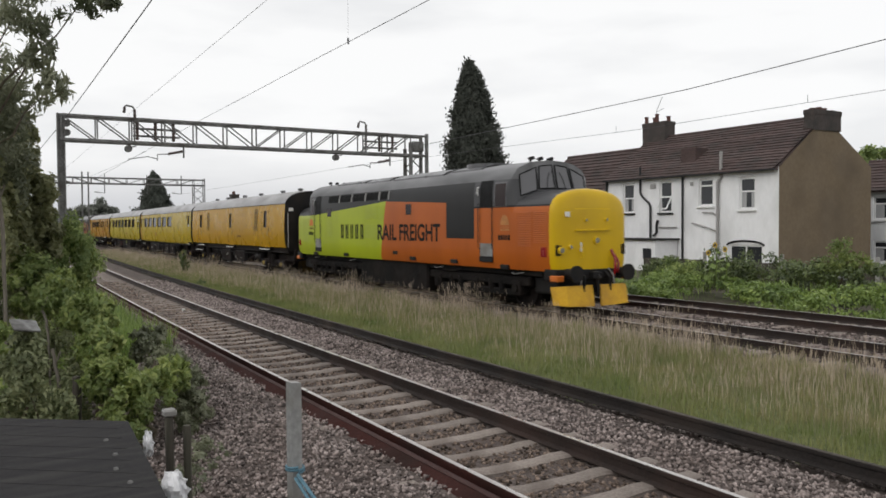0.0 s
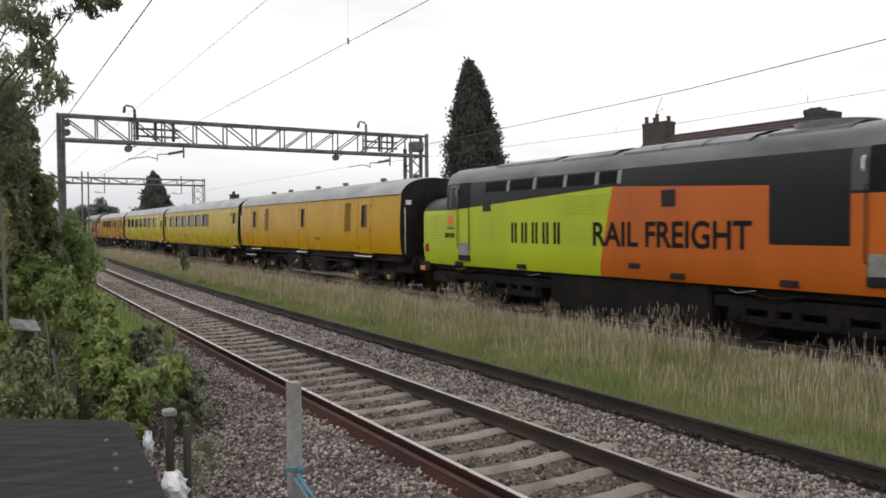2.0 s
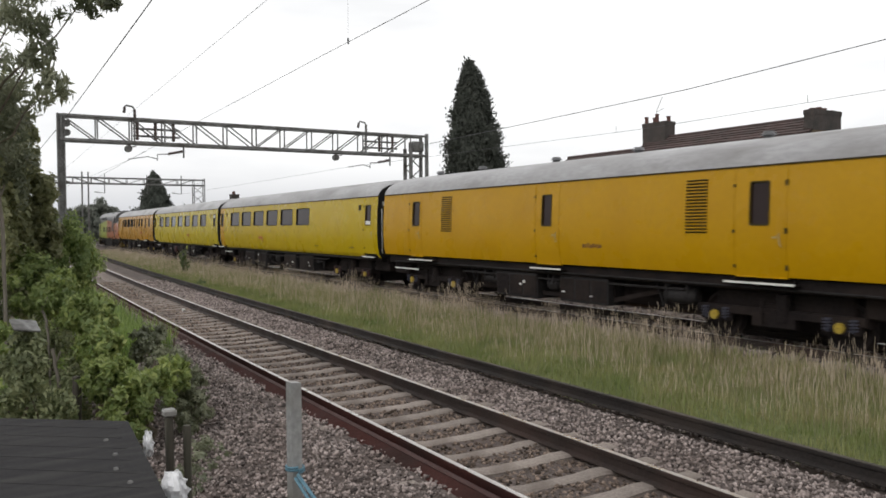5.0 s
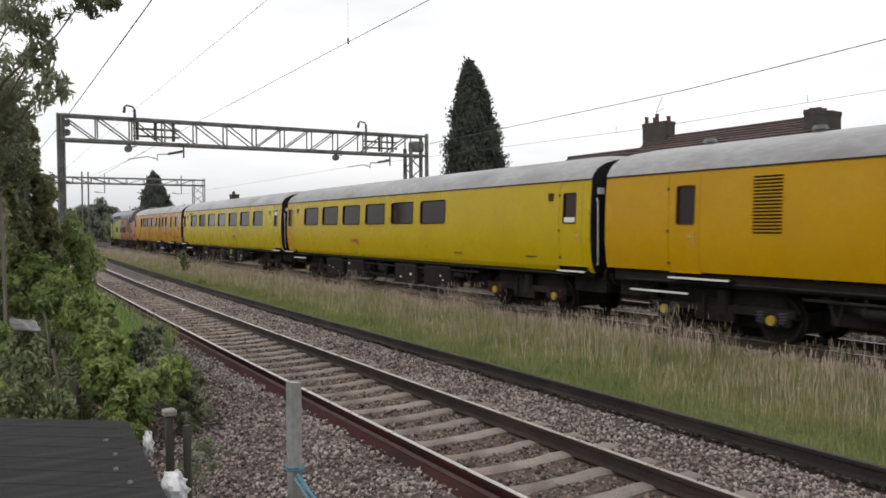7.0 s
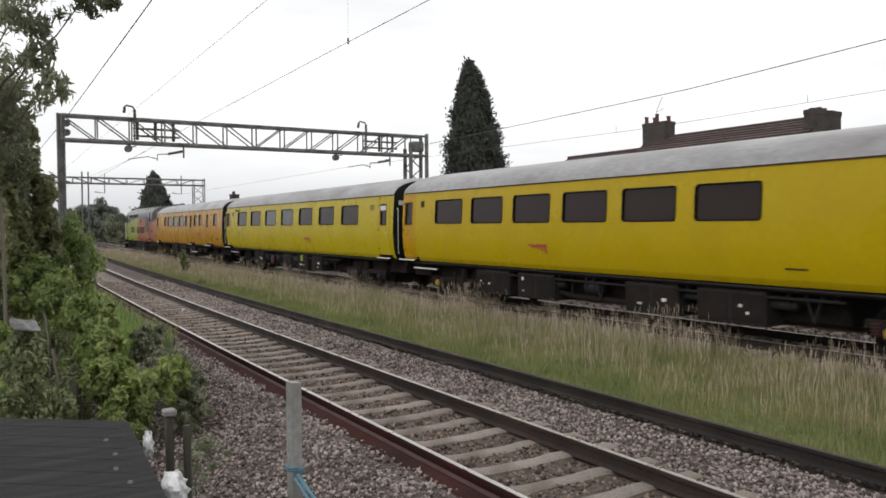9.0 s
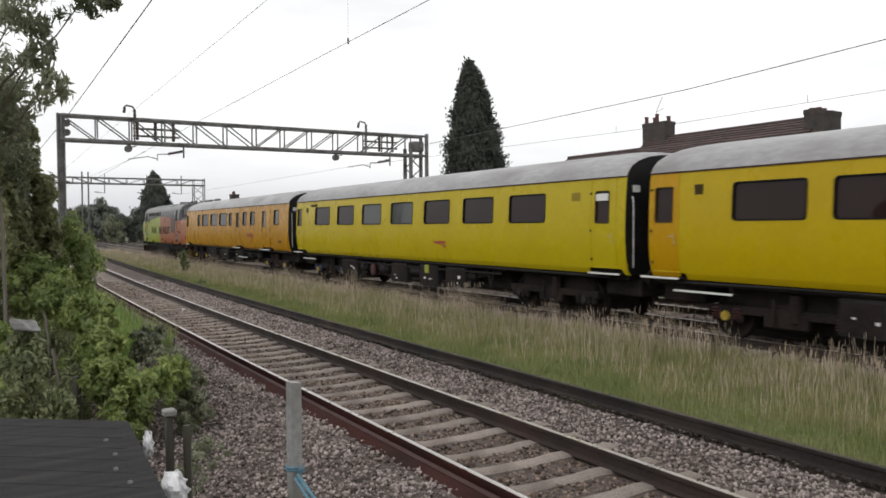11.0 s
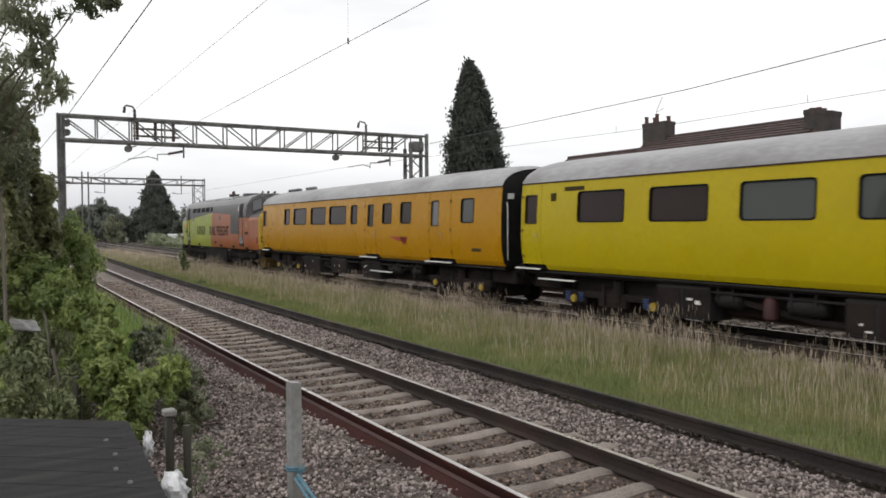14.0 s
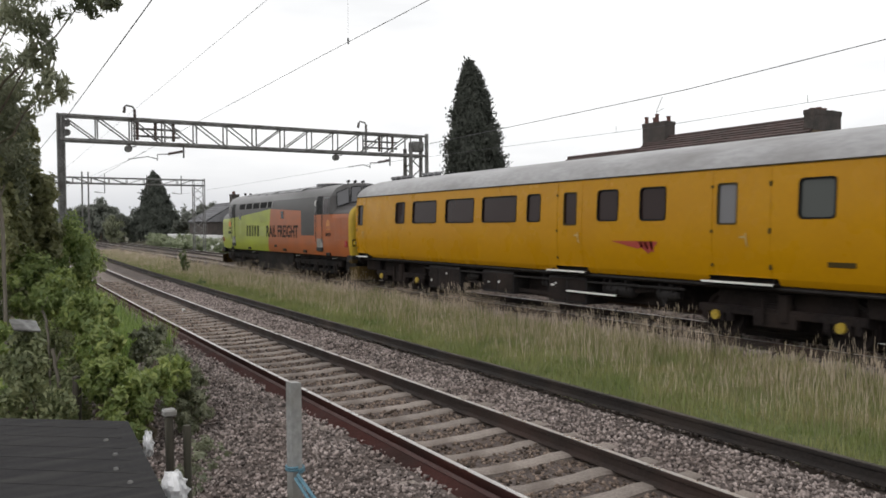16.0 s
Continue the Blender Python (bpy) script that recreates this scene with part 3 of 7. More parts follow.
def coach_bogie(parent, xc, axle_mat, hose_mat):
    b = Build()
    for s in (-1, 1):
        y0, y1 = (0.93, 1.06) if s > 0 else (-1.06, -0.93)
        b.box(xc - 1.75, xc + 1.75, y0, y1, 0.50, 0.66, 0.02)
        b.box(xc - 0.45, xc + 0.45, y0 - 0.02, y1 + 0.02, 0.32, 0.60, 0.02)
        for dx in (-1.3, 1.3):
            b.box(xc + dx - 0.16, xc + dx + 0.16, y0 - 0.01, y1 + 0.01, 0.32, 0.62, 0.03)
            for q in (-0.28, 0.28):
                b.cyl((xc + dx + q, s * 1.0, 0.36), (xc + dx + q, s * 1.0, 0.62), 0.08, n=8)
        b.cyl((xc - 0.2, s * 1.13, 0.38), (xc - 0.2, s * 1.13, 0.85), 0.035, n=6)
        b.cyl((xc + 0.2, s * 1.02, 0.45), (xc + 0.2, s * 1.02, 0.95), 0.13, n=8)
    b.box(xc - 0.3, xc + 0.3, -1.0, 1.0, 0.45, 0.75, 0.02)
    b.box(xc - 1.6, xc + 1.6, -0.5, 0.5, 0.18, 0.6, 0.05)
    b.box(xc - 1.45, xc + 1.45, -0.86, 0.86, 0.58, 1.0, 0.05)
    for dx in (-1.7, 1.7):
        b.box(xc + dx - 0.05, xc + dx + 0.05, -1.0, 1.0, 0.48, 0.6)
    bogie = part("bogie", b, M["under"], parent, "black cast steel bogie")
    for dx in (-1.3, 1.3):
        c = Build()
        c.cyl((xc + dx, -1.05, 0.457), (xc + dx, -1.12, 0.457), 0.105, 0.09, n=12)
        part("axle_box_cover", c, axle_mat, bogie, "round painted axle box cover")
        if hose_mat:
            for q in (-0.24, 0.24):
                c = Build()
                c.cyl((xc + dx + q, -1.02, 0.38), (xc + dx + q, -1.02, 0.62), 0.06, n=8)
                c.tube([(xc + dx + q + 0.09 * math.cos(a), -1.02 + 0.09 * math.sin(a), 0.39 + 0.0088 * a) for a in np.linspace(0, 25.0, 41)], 0.018, 5)
                part("coil_spring", c, hose_mat, bogie, "painted coil spring beside the axle box")
    for dx in (-1.3, 1.3):
        wheelset(parent, xc + dx, 0.457)


def underframe(parent, L, bogie_c, boxes, seed):
    b = Build()
    b.box(-L + 0.1, L - 0.1, -1.21, 1.21, 1.0, 1.26, 0.02)
    b.box(-bogie_c + 2.2, bogie_c - 2.2, -0.7, 0.7, 0.42, 1.0, 0.04)
    uf = part("underframe", b, M["under"], parent, "black underframe with truss rods")
    for s in (-1, 1):
        c = Build()
        for x0, z0, x1, z1 in ((-bogie_c + 2.2, 0.95, -2.0, 0.5), (-2.0, 0.5, 2.0, 0.5), (2.0, 0.5, bogie_c - 2.2, 0.95)):
            c.beam((x0, s * 1.0, z0), (x1, s * 1.0, z1), 0.06, 0.1)
        for x in (-2.0, 2.0):
            c.beam((x, s * 1.0, 0.5), (x, s * 1.0, 1.02), 0.07, 0.07)
        part("truss_rod", c, M["under"], uf)
        c = Build()
        c.tube([(-L + 0.6, s * 1.27, 1.05), (-bogie_c, s * 1.27, 1.08), (bogie_c, s * 1.27, 1.06), (L - 0.6, s * 1.27, 1.05)], 0.022)
        c.tube([(-bogie_c + 2.0, s * 1.16, 0.90), (0, s * 1.17, 0.88), (bogie_c - 2.0, s * 1.16, 0.90)], 0.028)
        part("pipe_run", c, M["under_grey"], uf, "grimy grey pipe along the underframe")
    rnd = random.Random(seed * 7)
    for x0, x1, z0, s in boxes:
        c = Build()
        y0, y1 = (-1.22, -0.5) if s < 0 else (0.5, 1.22)
        z0 -= 0.06 + 0.06 * rnd.random()
        c.box(x0, x1, y0, y1, z0, 0.99, 0.025)
        bx = part("equipment_box", c, M["under_grey"], parent, "dirty dark grey equipment box")
        n = max(2, int((x1 - x0) / 0.55))
        w = (x1 - x0) / n
        for k in range(n):
            c = Build()
            c.box(x0 + w * k + 0.03, x0 + w * (k + 1) - 0.03, y0 - 0.016, y0 + 0.01, z0 + 0.06, 0.93, 0.01)
            part("box_lid", c, M["under"], bx)
        for k in range(2):
            c = Build()
            x = rnd.uniform(x0 + 0.1, x1 - 0.3)
            z = rnd.uniform(z0 + 0.1, 0.8)
            c.box(x, x + rnd.uniform(0.04, 0.16), y0 - 0.021, y0 - 0.014, z, z + rnd.uniform(0.03, 0.09))
            part("small_notice", c, M["white_rail"], bx, "small white notice")
    for k in range(7):
        x = rnd.uniform(-bogie_c + 2, bogie_c - 2.6)
        c = Build()
        ln, r = rnd.uniform(0.4, 1.0), rnd.uniform(0.08, 0.19)
        prof = ((0, r * 0.55), (0.05, r * 0.9), (0.12, r), (ln - 0.12, r), (ln - 0.05, r * 0.9), (ln, r * 0.55))
        c.loft([[(x + dx, -1.0 + q * math.cos(2 * math.pi * i / 12), 0.76 + q * math.sin(2 * math.pi * i / 12)) for i in range(12)] for dx, q in prof], caps=True)
        for dx in (0.14, ln - 0.14):
            c.box(x + dx - 0.02, x + dx + 0.02, -1.0 - r - 0.012, -1.0 + r + 0.012, 0.74, 1.02)
        part("air_cylinder", c, M["under_grey"], parent, "dirty air cylinder slung under the floor")
    for x in (-bogie_c + 2.6, -0.9, 0.9, bogie_c - 2.6):
        c = Build()
        c.beam((x, -1.1, 0.5), (x - 0.18, -1.12, 1.02), 0.05, 0.03)
        c.beam((x, -1.1, 0.5), (x + 0.18, -1.12, 1.02), 0.05, 0.03)
        part("brake_hanger", c, M["under_grey"], parent, "vee-shaped brake hanger")


def footboard(parent, x0, x1, z, y=-1.45):
    b = Build()
    b.box(x0, x1, y, y + 0.2, z - 0.035, z, 0.008)
    for x in (x0 + 0.1, x1 - 0.1):
        b.beam((x, y + 0.12, z - 0.02), (x, -1.2, z + 0.12), 0.03, 0.03)
    part("footboard", b, M["under"], parent)
    b = Build()
    b.box(x0, x1, y - 0.006, y - 0.001, z - 0.03, z + 0.006)
    b.box(x0, x1, y, y + 0.05, z + 0.001, z + 0.006)
    part("step_edge", b, M["white_rail"], parent, "white painted step edge")


def coach_end(parent, x, s, dark):
    """End wall, gangway bellows, buffers, white handrail."""
    dome = 0.05 if dark == 3 else 0.12
    half = COACH + [(y, z - dome * (z - 3.29) / 0.635) for y, z in COACH_ROOF[1:]]
    ring = [(x, y, z) for y, z in half] + [(x, -y, z) for y, z in reversed(half[:-1])]
    b = Build()
    b.add(ring, [tuple(range(len(ring)))])
    end = part("end_wall", b, M["black"], parent, "black end wall")
    b = Build()
    g = [(-0.48, 1.15), (0.48, 1.15), (0.5, 2.9), (0.36, 3.18), (0, 3.28), (-0.36, 3.18), (-0.5, 2.9)]
    rings = []
    for k in range(7):
        e = 0.0 if k % 2 else 0.05
        rings.append([(x + s * 0.045 * k, y * (1 + e), 1.1 + (z - 1.1) * (1 + e * 0.4)) for y, z in g])
    b.loft(rings, caps=True)
    part("gangway_bellows", b, M["rubber"], end, "black folded rubber gangway")
    for sy in (-1, 1):
        b = Build()
        b.tube([(x + s * 0.05, sy * 1.22, 1.3), (x + s * 0.10, sy * 1.26, 1.4), (x + s * 0.10, sy * 1.26, 2.75), (x + s * 0.04, sy * 1.24, 2.85)], 0.013)
        part("end_handrail", b, M["white_rail"], end, "white painted handrail")
        b = Build()
        b.cyl((x, sy * 0.86, 1.05), (x + s * 0.36, sy * 0.86, 1.05), 0.09, n=10)
        b.cyl((x + s * 0.34, sy * 0.86, 1.05), (x + s * 0.40, sy * 0.86, 1.05), 0.22, n=14)
        part("buffer", b, M["under"], end)
    b = Build()
    b.box(min(x, x + s * 0.3), max(x, x + s * 0.3), -0.12, 0.12, 0.9, 1.1, 0.02)
    b.box(min(x - s * 1.1, x + s * 0.02), max(x - s * 1.1, x + s * 0.02), -0.95, 0.95, 0.62, 1.02, 0.04)
    part("coupling", b, M["under"], end, "black centre coupling and drag box")
    for sy in (-0.55, 0.55):
        b = Build()
        b.tube([(x + s * 0.05, sy, 1.2), (x + s * 0.2, sy, 0.8), (x + s * 0.35, sy * 0.9, 0.6)], 0.03)
        part("brake_hose", b, M["under"], end)
    b = Build()
    b.box(min(x, x + s * 0.02), max(x, x + s * 0.02), -1.18, -0.98, 2.95, 3.1)
    part("notice_plate", b, M["white_rail"], end, "small white notice plate")
    return end


def coach(label, L, paint, windows, doors, small, louvres, boxes, bogie_c, seed, axle_mat, hose_mat, mark, odd_door=None, roof_ridges=(), steps=(), pale=()):
    """L: half length; pale: where panes with reflections put into their grey begin. windows (x0, x1, z0, z1), doors
    (x0, x1, window x0, x1), louvres (x0, x1, z0, z1).
    """
    c = thing("railway_coach", label, "railway coach", group="train")
    holes = list(windows) + [(d[2], d[3], d[4], d[5]) for d in doors]
    low = 1.28 if seed == 3 else 1.12
    if seed != 3:
        holes += [(max(-L, d[0] - 0.12), min(L, d[1] + 0.12), 1.12, 1.25) for d in doors]
    body = [(side_y(COACH, low), low)] + [q for q in COACH if q[1] > low + 0.01]
    for s in (-1, 1):
        b = Build()
        side_panel(b, body, -L, L, holes, s, np.arange(-L + 1, L, 1.0).round(3).tolist())
        part("body_side", b, paint, c)
    half = COACH_ROOF
    xs = [-L, -L + 0.08, -L + 0.22, -L + 0.5, -L + 0.9, 0, L - 0.9, L - 0.5, L - 0.22, L - 0.08, L]
    dome = 0.05 if seed == 3 else 0.12
    drop = [dome * k for k in (1, 0.66, 0.36, 0.1, 0, 0, 0, 0.1, 0.36, 0.66, 1)]
    rings = []
    for x, d in zip(xs, drop):
        k = [(y, z - d * (z - 3.29) / 0.635) for y, z in half]
        rings.append([(x, y, z) for y, z in k] + [(x, -y, z) for y, z in reversed(k[:-1])])
    b = Build()
    b.loft(rings, close=False)
    roof = part("roof", b, M["coach_roof"], c, "weathered grey curved roof")
    b = Build()
    for s in (-1, 1):
        b.box(-L, L, s * 1.352 - 0.016, s * 1.352 + 0.016, 3.278, 3.302)
    part("gutter", b, M["louvre"] if seed in (3, 6) else M["dust_edge"], roof, "thin rain gutter")
    rnd = random.Random(seed)
    for x in roof_ridges:
        b = Build()
        b.cyl((x, -0.25, 3.82), (x, -0.25, 4.0), 0.10, 0.10, n=10)
        b.cyl((x, -0.25, 3.96), (x, -0.25, 4.04), 0.15, 0.10, n=10)
        part("roof_vent", b, M["loco_roof"], roof, "small dark roof ventilator")
    for s, x in ((-1, -L), (1, L)):
        coach_end(c, x, s, seed)
    for w in windows:
        for s in (-1, 1):
            window_parts(c, COACH, *w, s, M["rubber"], M["glass_reflect"] if any(abs(w[0] - q) < 0.1 for q in pale) else M["glass_dark"])
    for d in doors:
        for s in (-1, 1):
            b = Build()
            # shut-line around the door, as thin proud ribs
            for xx in (d[0], d[1]):
                rows = [[(xx - 0.012, s * (y + 0.002), z), (xx - 0.012, s * (y + 0.008), z), (xx + 0.012, s * (y + 0.008), z), (xx + 0.012, s * (y + 0.002), z)] for y, z in [(1.332, 1.26)] + COACH[2:]]
                b.loft(rows, caps=True)
            b.box(d[0], d[1], s * 1.335 - 0.012, s * 1.335 + 0.012, 1.255, 1.28)
            dr = part("door", b, paint, c, "slam door with drop light window")
            window_parts(dr, COACH, d[2], d[3], d[4], d[5], s, M["louvre"], M["glass_grey"] if any(abs(d[2] - q) < 0.1 for q in pale) else M["glass_dark"], 0.05)
            b = Build()
            wide = d[1] - d[0] > 1.1
            hx = d[3] + 0.22 if wide else d[1] - 0.12
            b.tube([(hx, s * 1.41, 2.06), (hx, s * 1.44, 2.03), (hx + 0.04, s * 1.44, 1.84), (hx + 0.04, s * 1.41, 1.82)], 0.009)
            b.box(hx - 0.14, hx - 0.05, s * 1.412 - 0.012, s * 1.412 + 0.012, 1.98, 2.005)
            part("door_handle", b, M["handle_dull"], dr, "dull pale door handle and grab rail")
            if seed in (4, 5) and d[0] > 0 and s < 0:
                b = Build()
                b.box(d[2] + 0.03, d[3] - 0.03, -1.402, -1.372, *((2.30, 2.42) if seed == 4 else (2.78, 2.94)), 0.002)
                part("window_notice", b, M["white_rail"], dr, "white notice in the door window")
            for z in (1.45, 2.1, 2.95):
                b = Build()
                b.box(d[0] - 0.03, d[0] + 0.03, s * side_y(COACH, z) - 0.018, s * side_y(COACH, z) + 0.018, z - 0.03, z + 0.03, 0.006)
                part("hinge", b, M["louvre"], dr)
                if wide:
                    b = Build()
                    b.box(d[1] - 0.03, d[1] + 0.03, s * side_y(COACH, z) - 0.018, s * side_y(COACH, z) + 0.018, z - 0.04, z + 0.06, 0.006)
                    part("hinge", b, M["louvre"], dr)
    if odd_door:
        b = Build()
        side_panel(b, [(y + 0.004, z) for y, z in COACH], odd_door[0], odd_door[1], [(odd_door[2], odd_door[3], odd_door[4], odd_door[5])], -1)
        part("door_panel", b, M["yellow_warm"], c, "door repainted in warmer yellow")
    for x0, x1, z0, z1 in louvres:
        b = Build()
        n = int((z1 - z0) / 0.062)
        for k in range(n):
            z = z0 + (z1 - z0) * k / n
            y = side_y(COACH, z)
            b.add([(x0, -y - 0.002, z), (x1, -y - 0.002, z), (x1, -y - 0.028, z + 0.02), (x0, -y - 0.028, z + 0.02), (x0, -y - 0.002, z + 0.034), (x1, -y - 0.002, z + 0.034)], [(0, 1, 2, 3), (3, 2, 5, 4)])
        part("louvre_panel", b, M["louvre"], c, "slatted ventilation louvre")
    for x, z, w, h in small:
        b = Build()
        y = side_y(COACH, z)
        b.box(x, x + w, -y - 0.008, -y + 0.01, z, z + h, 0.003)
        part("maker_plate", b, M["stencil_brown"] if seed == 3 else M["vent_yellow"] if seed == 5 and x > 0 else M["louvre"], c, "small dark panel")
    if mark:
        # red and orange stripes below an unreadable line of lettering
        x0, z0, q = mark
        y = -side_y(COACH, z0) - 0.006
        wedge = seed == 6
        b = Build()
        b.add([(x0, y, z0 + 0.17), (x0 + 1.05, y, z0 + 0.2), (x0 + 1.08, y, z0 + 0.05), (x0 + 0.5, y, z0 + 0.0)], [(0, 1, 2, 3)])
        if wedge:
            b.add([(x0 - 0.3, y - 0.001, z0 + 0.19), (x0 - 0.2, y - 0.001, z0 + 0.09), (x0 + 0.62, y - 0.001, z0 - 0.06), (x0 + 0.70, y - 0.001, z0 - 0.03), (x0 + 0.92, y - 0.001, z0 - 0.16), (x0 + 1.16, y - 0.001, z0 + 0.06), (x0 + 1.2, y - 0.001, z0 + 0.24)], [tuple(range(7))])
        for k in range(3):
            xx = x0 + 0.62 + 0.15 * k
            b.add([(xx, y - 0.001, z0 + 0.1), (xx + 0.08, y - 0.001, z0 + 0.12), (xx + 0.16, y - 0.001, z0 - 0.02 - 0.05 * k), (xx + 0.08, y - 0.001, z0 - 0.03 - 0.04 * k)], [(0, 1, 2, 3)])
        part("emblem", b, M["red_mark"] if q else M["louvre"], c, "red wedge-shaped emblem" if wedge else "striped emblem below a line of small lettering")
        if not wedge:
            b = Build()
            for k in range(9):
                b.box(x0 + 0.1 * k, x0 + 0.1 * k + 0.06, y - 0.003, y + 0.004, z0 + 0.24, z0 + 0.32 + (0.03 if k in (0, 8) else 0))
            part("lettering", b, M["louvre"], c, "short row of dark lettering")
    underframe(c, L, bogie_c, boxes, seed)
    for s in (-1, 1):
        plain = seed == 5 and s > 0
        coach_bogie(c, s * bogie_c, M["under_grey"] if plain else axle_mat, None if plain else hose_mat)
    for st in steps:
        footboard(c, *st)
    return c


LOCO = [(1.27, 1.06), (1.335, 1.28), (1.35, 1.6), (1.35, 2.2), (1.35, 2.74), (1.345, 3.10), (1.325, 3.29), (1.265, 3.55), (1.10, 3.77), (0.79, 3.91), (0.41, 3.98), (0.0, 4.0)]
NOSE = [(1.25, 1.06), (1.315, 1.30), (1.33, 1.6), (1.33, 2.1), (1.325, 2.56), (1.29, 2.74), (1.20, 2.88), (1.06, 2.99), (0.86, 3.07), (0.60, 3.13), (0.32, 3.165), (0.0, 3.18)]


def nose_k(x):
    """Taper of the nose in plan."""
    return 1 - 0.06 * max(0.0, abs(x) - 7.30) / 1.32


def ring_of(prof, x, f=lambda y, z: (0, y, z)):
    pts = []
    for y, z in prof + [(-y, z) for y, z in reversed(prof[:-1])]:
        dx, yy, zz = f(y, z)
        pts.append((x + dx, yy, zz))
    return pts


CAB_TOP = 7.10


def loco_screen(s, u, v):
    """A point on the raked cab front: u across (-1..1), v from nose (0) to roof (1)."""
    top = np.array([(y, z) for y, z in LOCO[4:]] + [(-y, z) for y, z in reversed(LOCO[4:-1])])
    low = np.array([(y, z) for y, z in NOSE[4:]] + [(-y, z) for y, z in reversed(NOSE[4:-1])])
    n = len(top)
    t = (1 - (u + 1) / 2) * (n - 1)
    i = min(int(t), n - 2)
    f = t - i
    a, c = top[i] * (1 - f) + top[i + 1] * f, low[i] * (1 - f) + low[i + 1] * f
    q = c * (1 - v) + a * v
    bow = 1 - abs(u) ** 2
    xx = (7.30 + 0.20 * bow) * (1 - v) + (CAB_TOP + 0.20 * bow) * v
    return (s * xx, q[0], q[1])


SCREEN = np.array([loco_screen(1, u, v) for u in np.linspace(-1, 1, 161) for v in np.linspace(0, 1, 61)])


def screen_at(s, y, z, proud):
    """The point of the cab front at (y, z), lifted off it by proud."""
    k = np.argsort((SCREEN[:, 1] - y) ** 2 + (SCREEN[:, 2] - z) ** 2)[:6]
    return (s * (float(SCREEN[k, 0].mean()) + proud), y + math.copysign(proud * min(1.0, abs(y)) * 0.8, y), z + proud * 0.5)


def skin(b, x0, x1, z0, z1, e):
    """A patch that follows the body side on the near face, e proud of it."""
    b.loft([[(x0, -side_y(LOCO, z) - e, z), (x1, -side_y(LOCO, z) - e, z)] for z in np.linspace(z0, z1, 8)], close=False)


def loco_bogie(c, xc):
    b = Build()
    for s in (-1, 1):
        y0, y1 = (0.95, 1.12) if s > 0 else (-1.12, -0.95)
        b.box(xc - 2.6, xc + 2.6, y0, y1, 0.62, 0.86, 0.03)
        b.box(xc - 2.2, xc + 2.2, y0 + 0.02, y1 - 0.02, 0.34, 0.5, 0.02)
        for dx in (-2.05, 0, 2.05):
            b.box(xc + dx - 0.2, xc + dx + 0.2, y0 - 0.04, y1 + 0.04, 0.36, 0.76, 0.03)
        for dx in (-1.05, 1.05):
            for q in (-0.25, 0.25):
                b.cyl((xc + dx + q, s * 1.05, 0.45), (xc + dx + q, s * 1.05, 0.75), 0.11, n=8)
        b.tube([(xc - 1.9, s * 1.2, 0.95), (xc - 1.2, s * 1.22, 0.88), (xc - 0.6, s * 1.2, 0.95)], 0.025)
    b.box(xc - 2.4, xc + 2.4, -0.9, 0.9, 0.55, 0.95, 0.03)
    b.box(xc - 2.5, xc + 2.5, -0.55, 0.55, 0.16, 0.56, 0.05)
    bogie = part("bogie", b, M["loco_under"], c, "black three-axle bogie frame")
    for dx in (-2.05, 0, 2.05):
        k = Build()
        k.cyl((xc + dx, -1.15, 0.55), (xc + dx, -1.2, 0.55), 0.11, n=12)
        part("axle_box_cover", k, M["loco_under"], bogie)
    for dx in (-2.05, 0, 2.05):
        wheelset(c, xc + dx, 0.55)


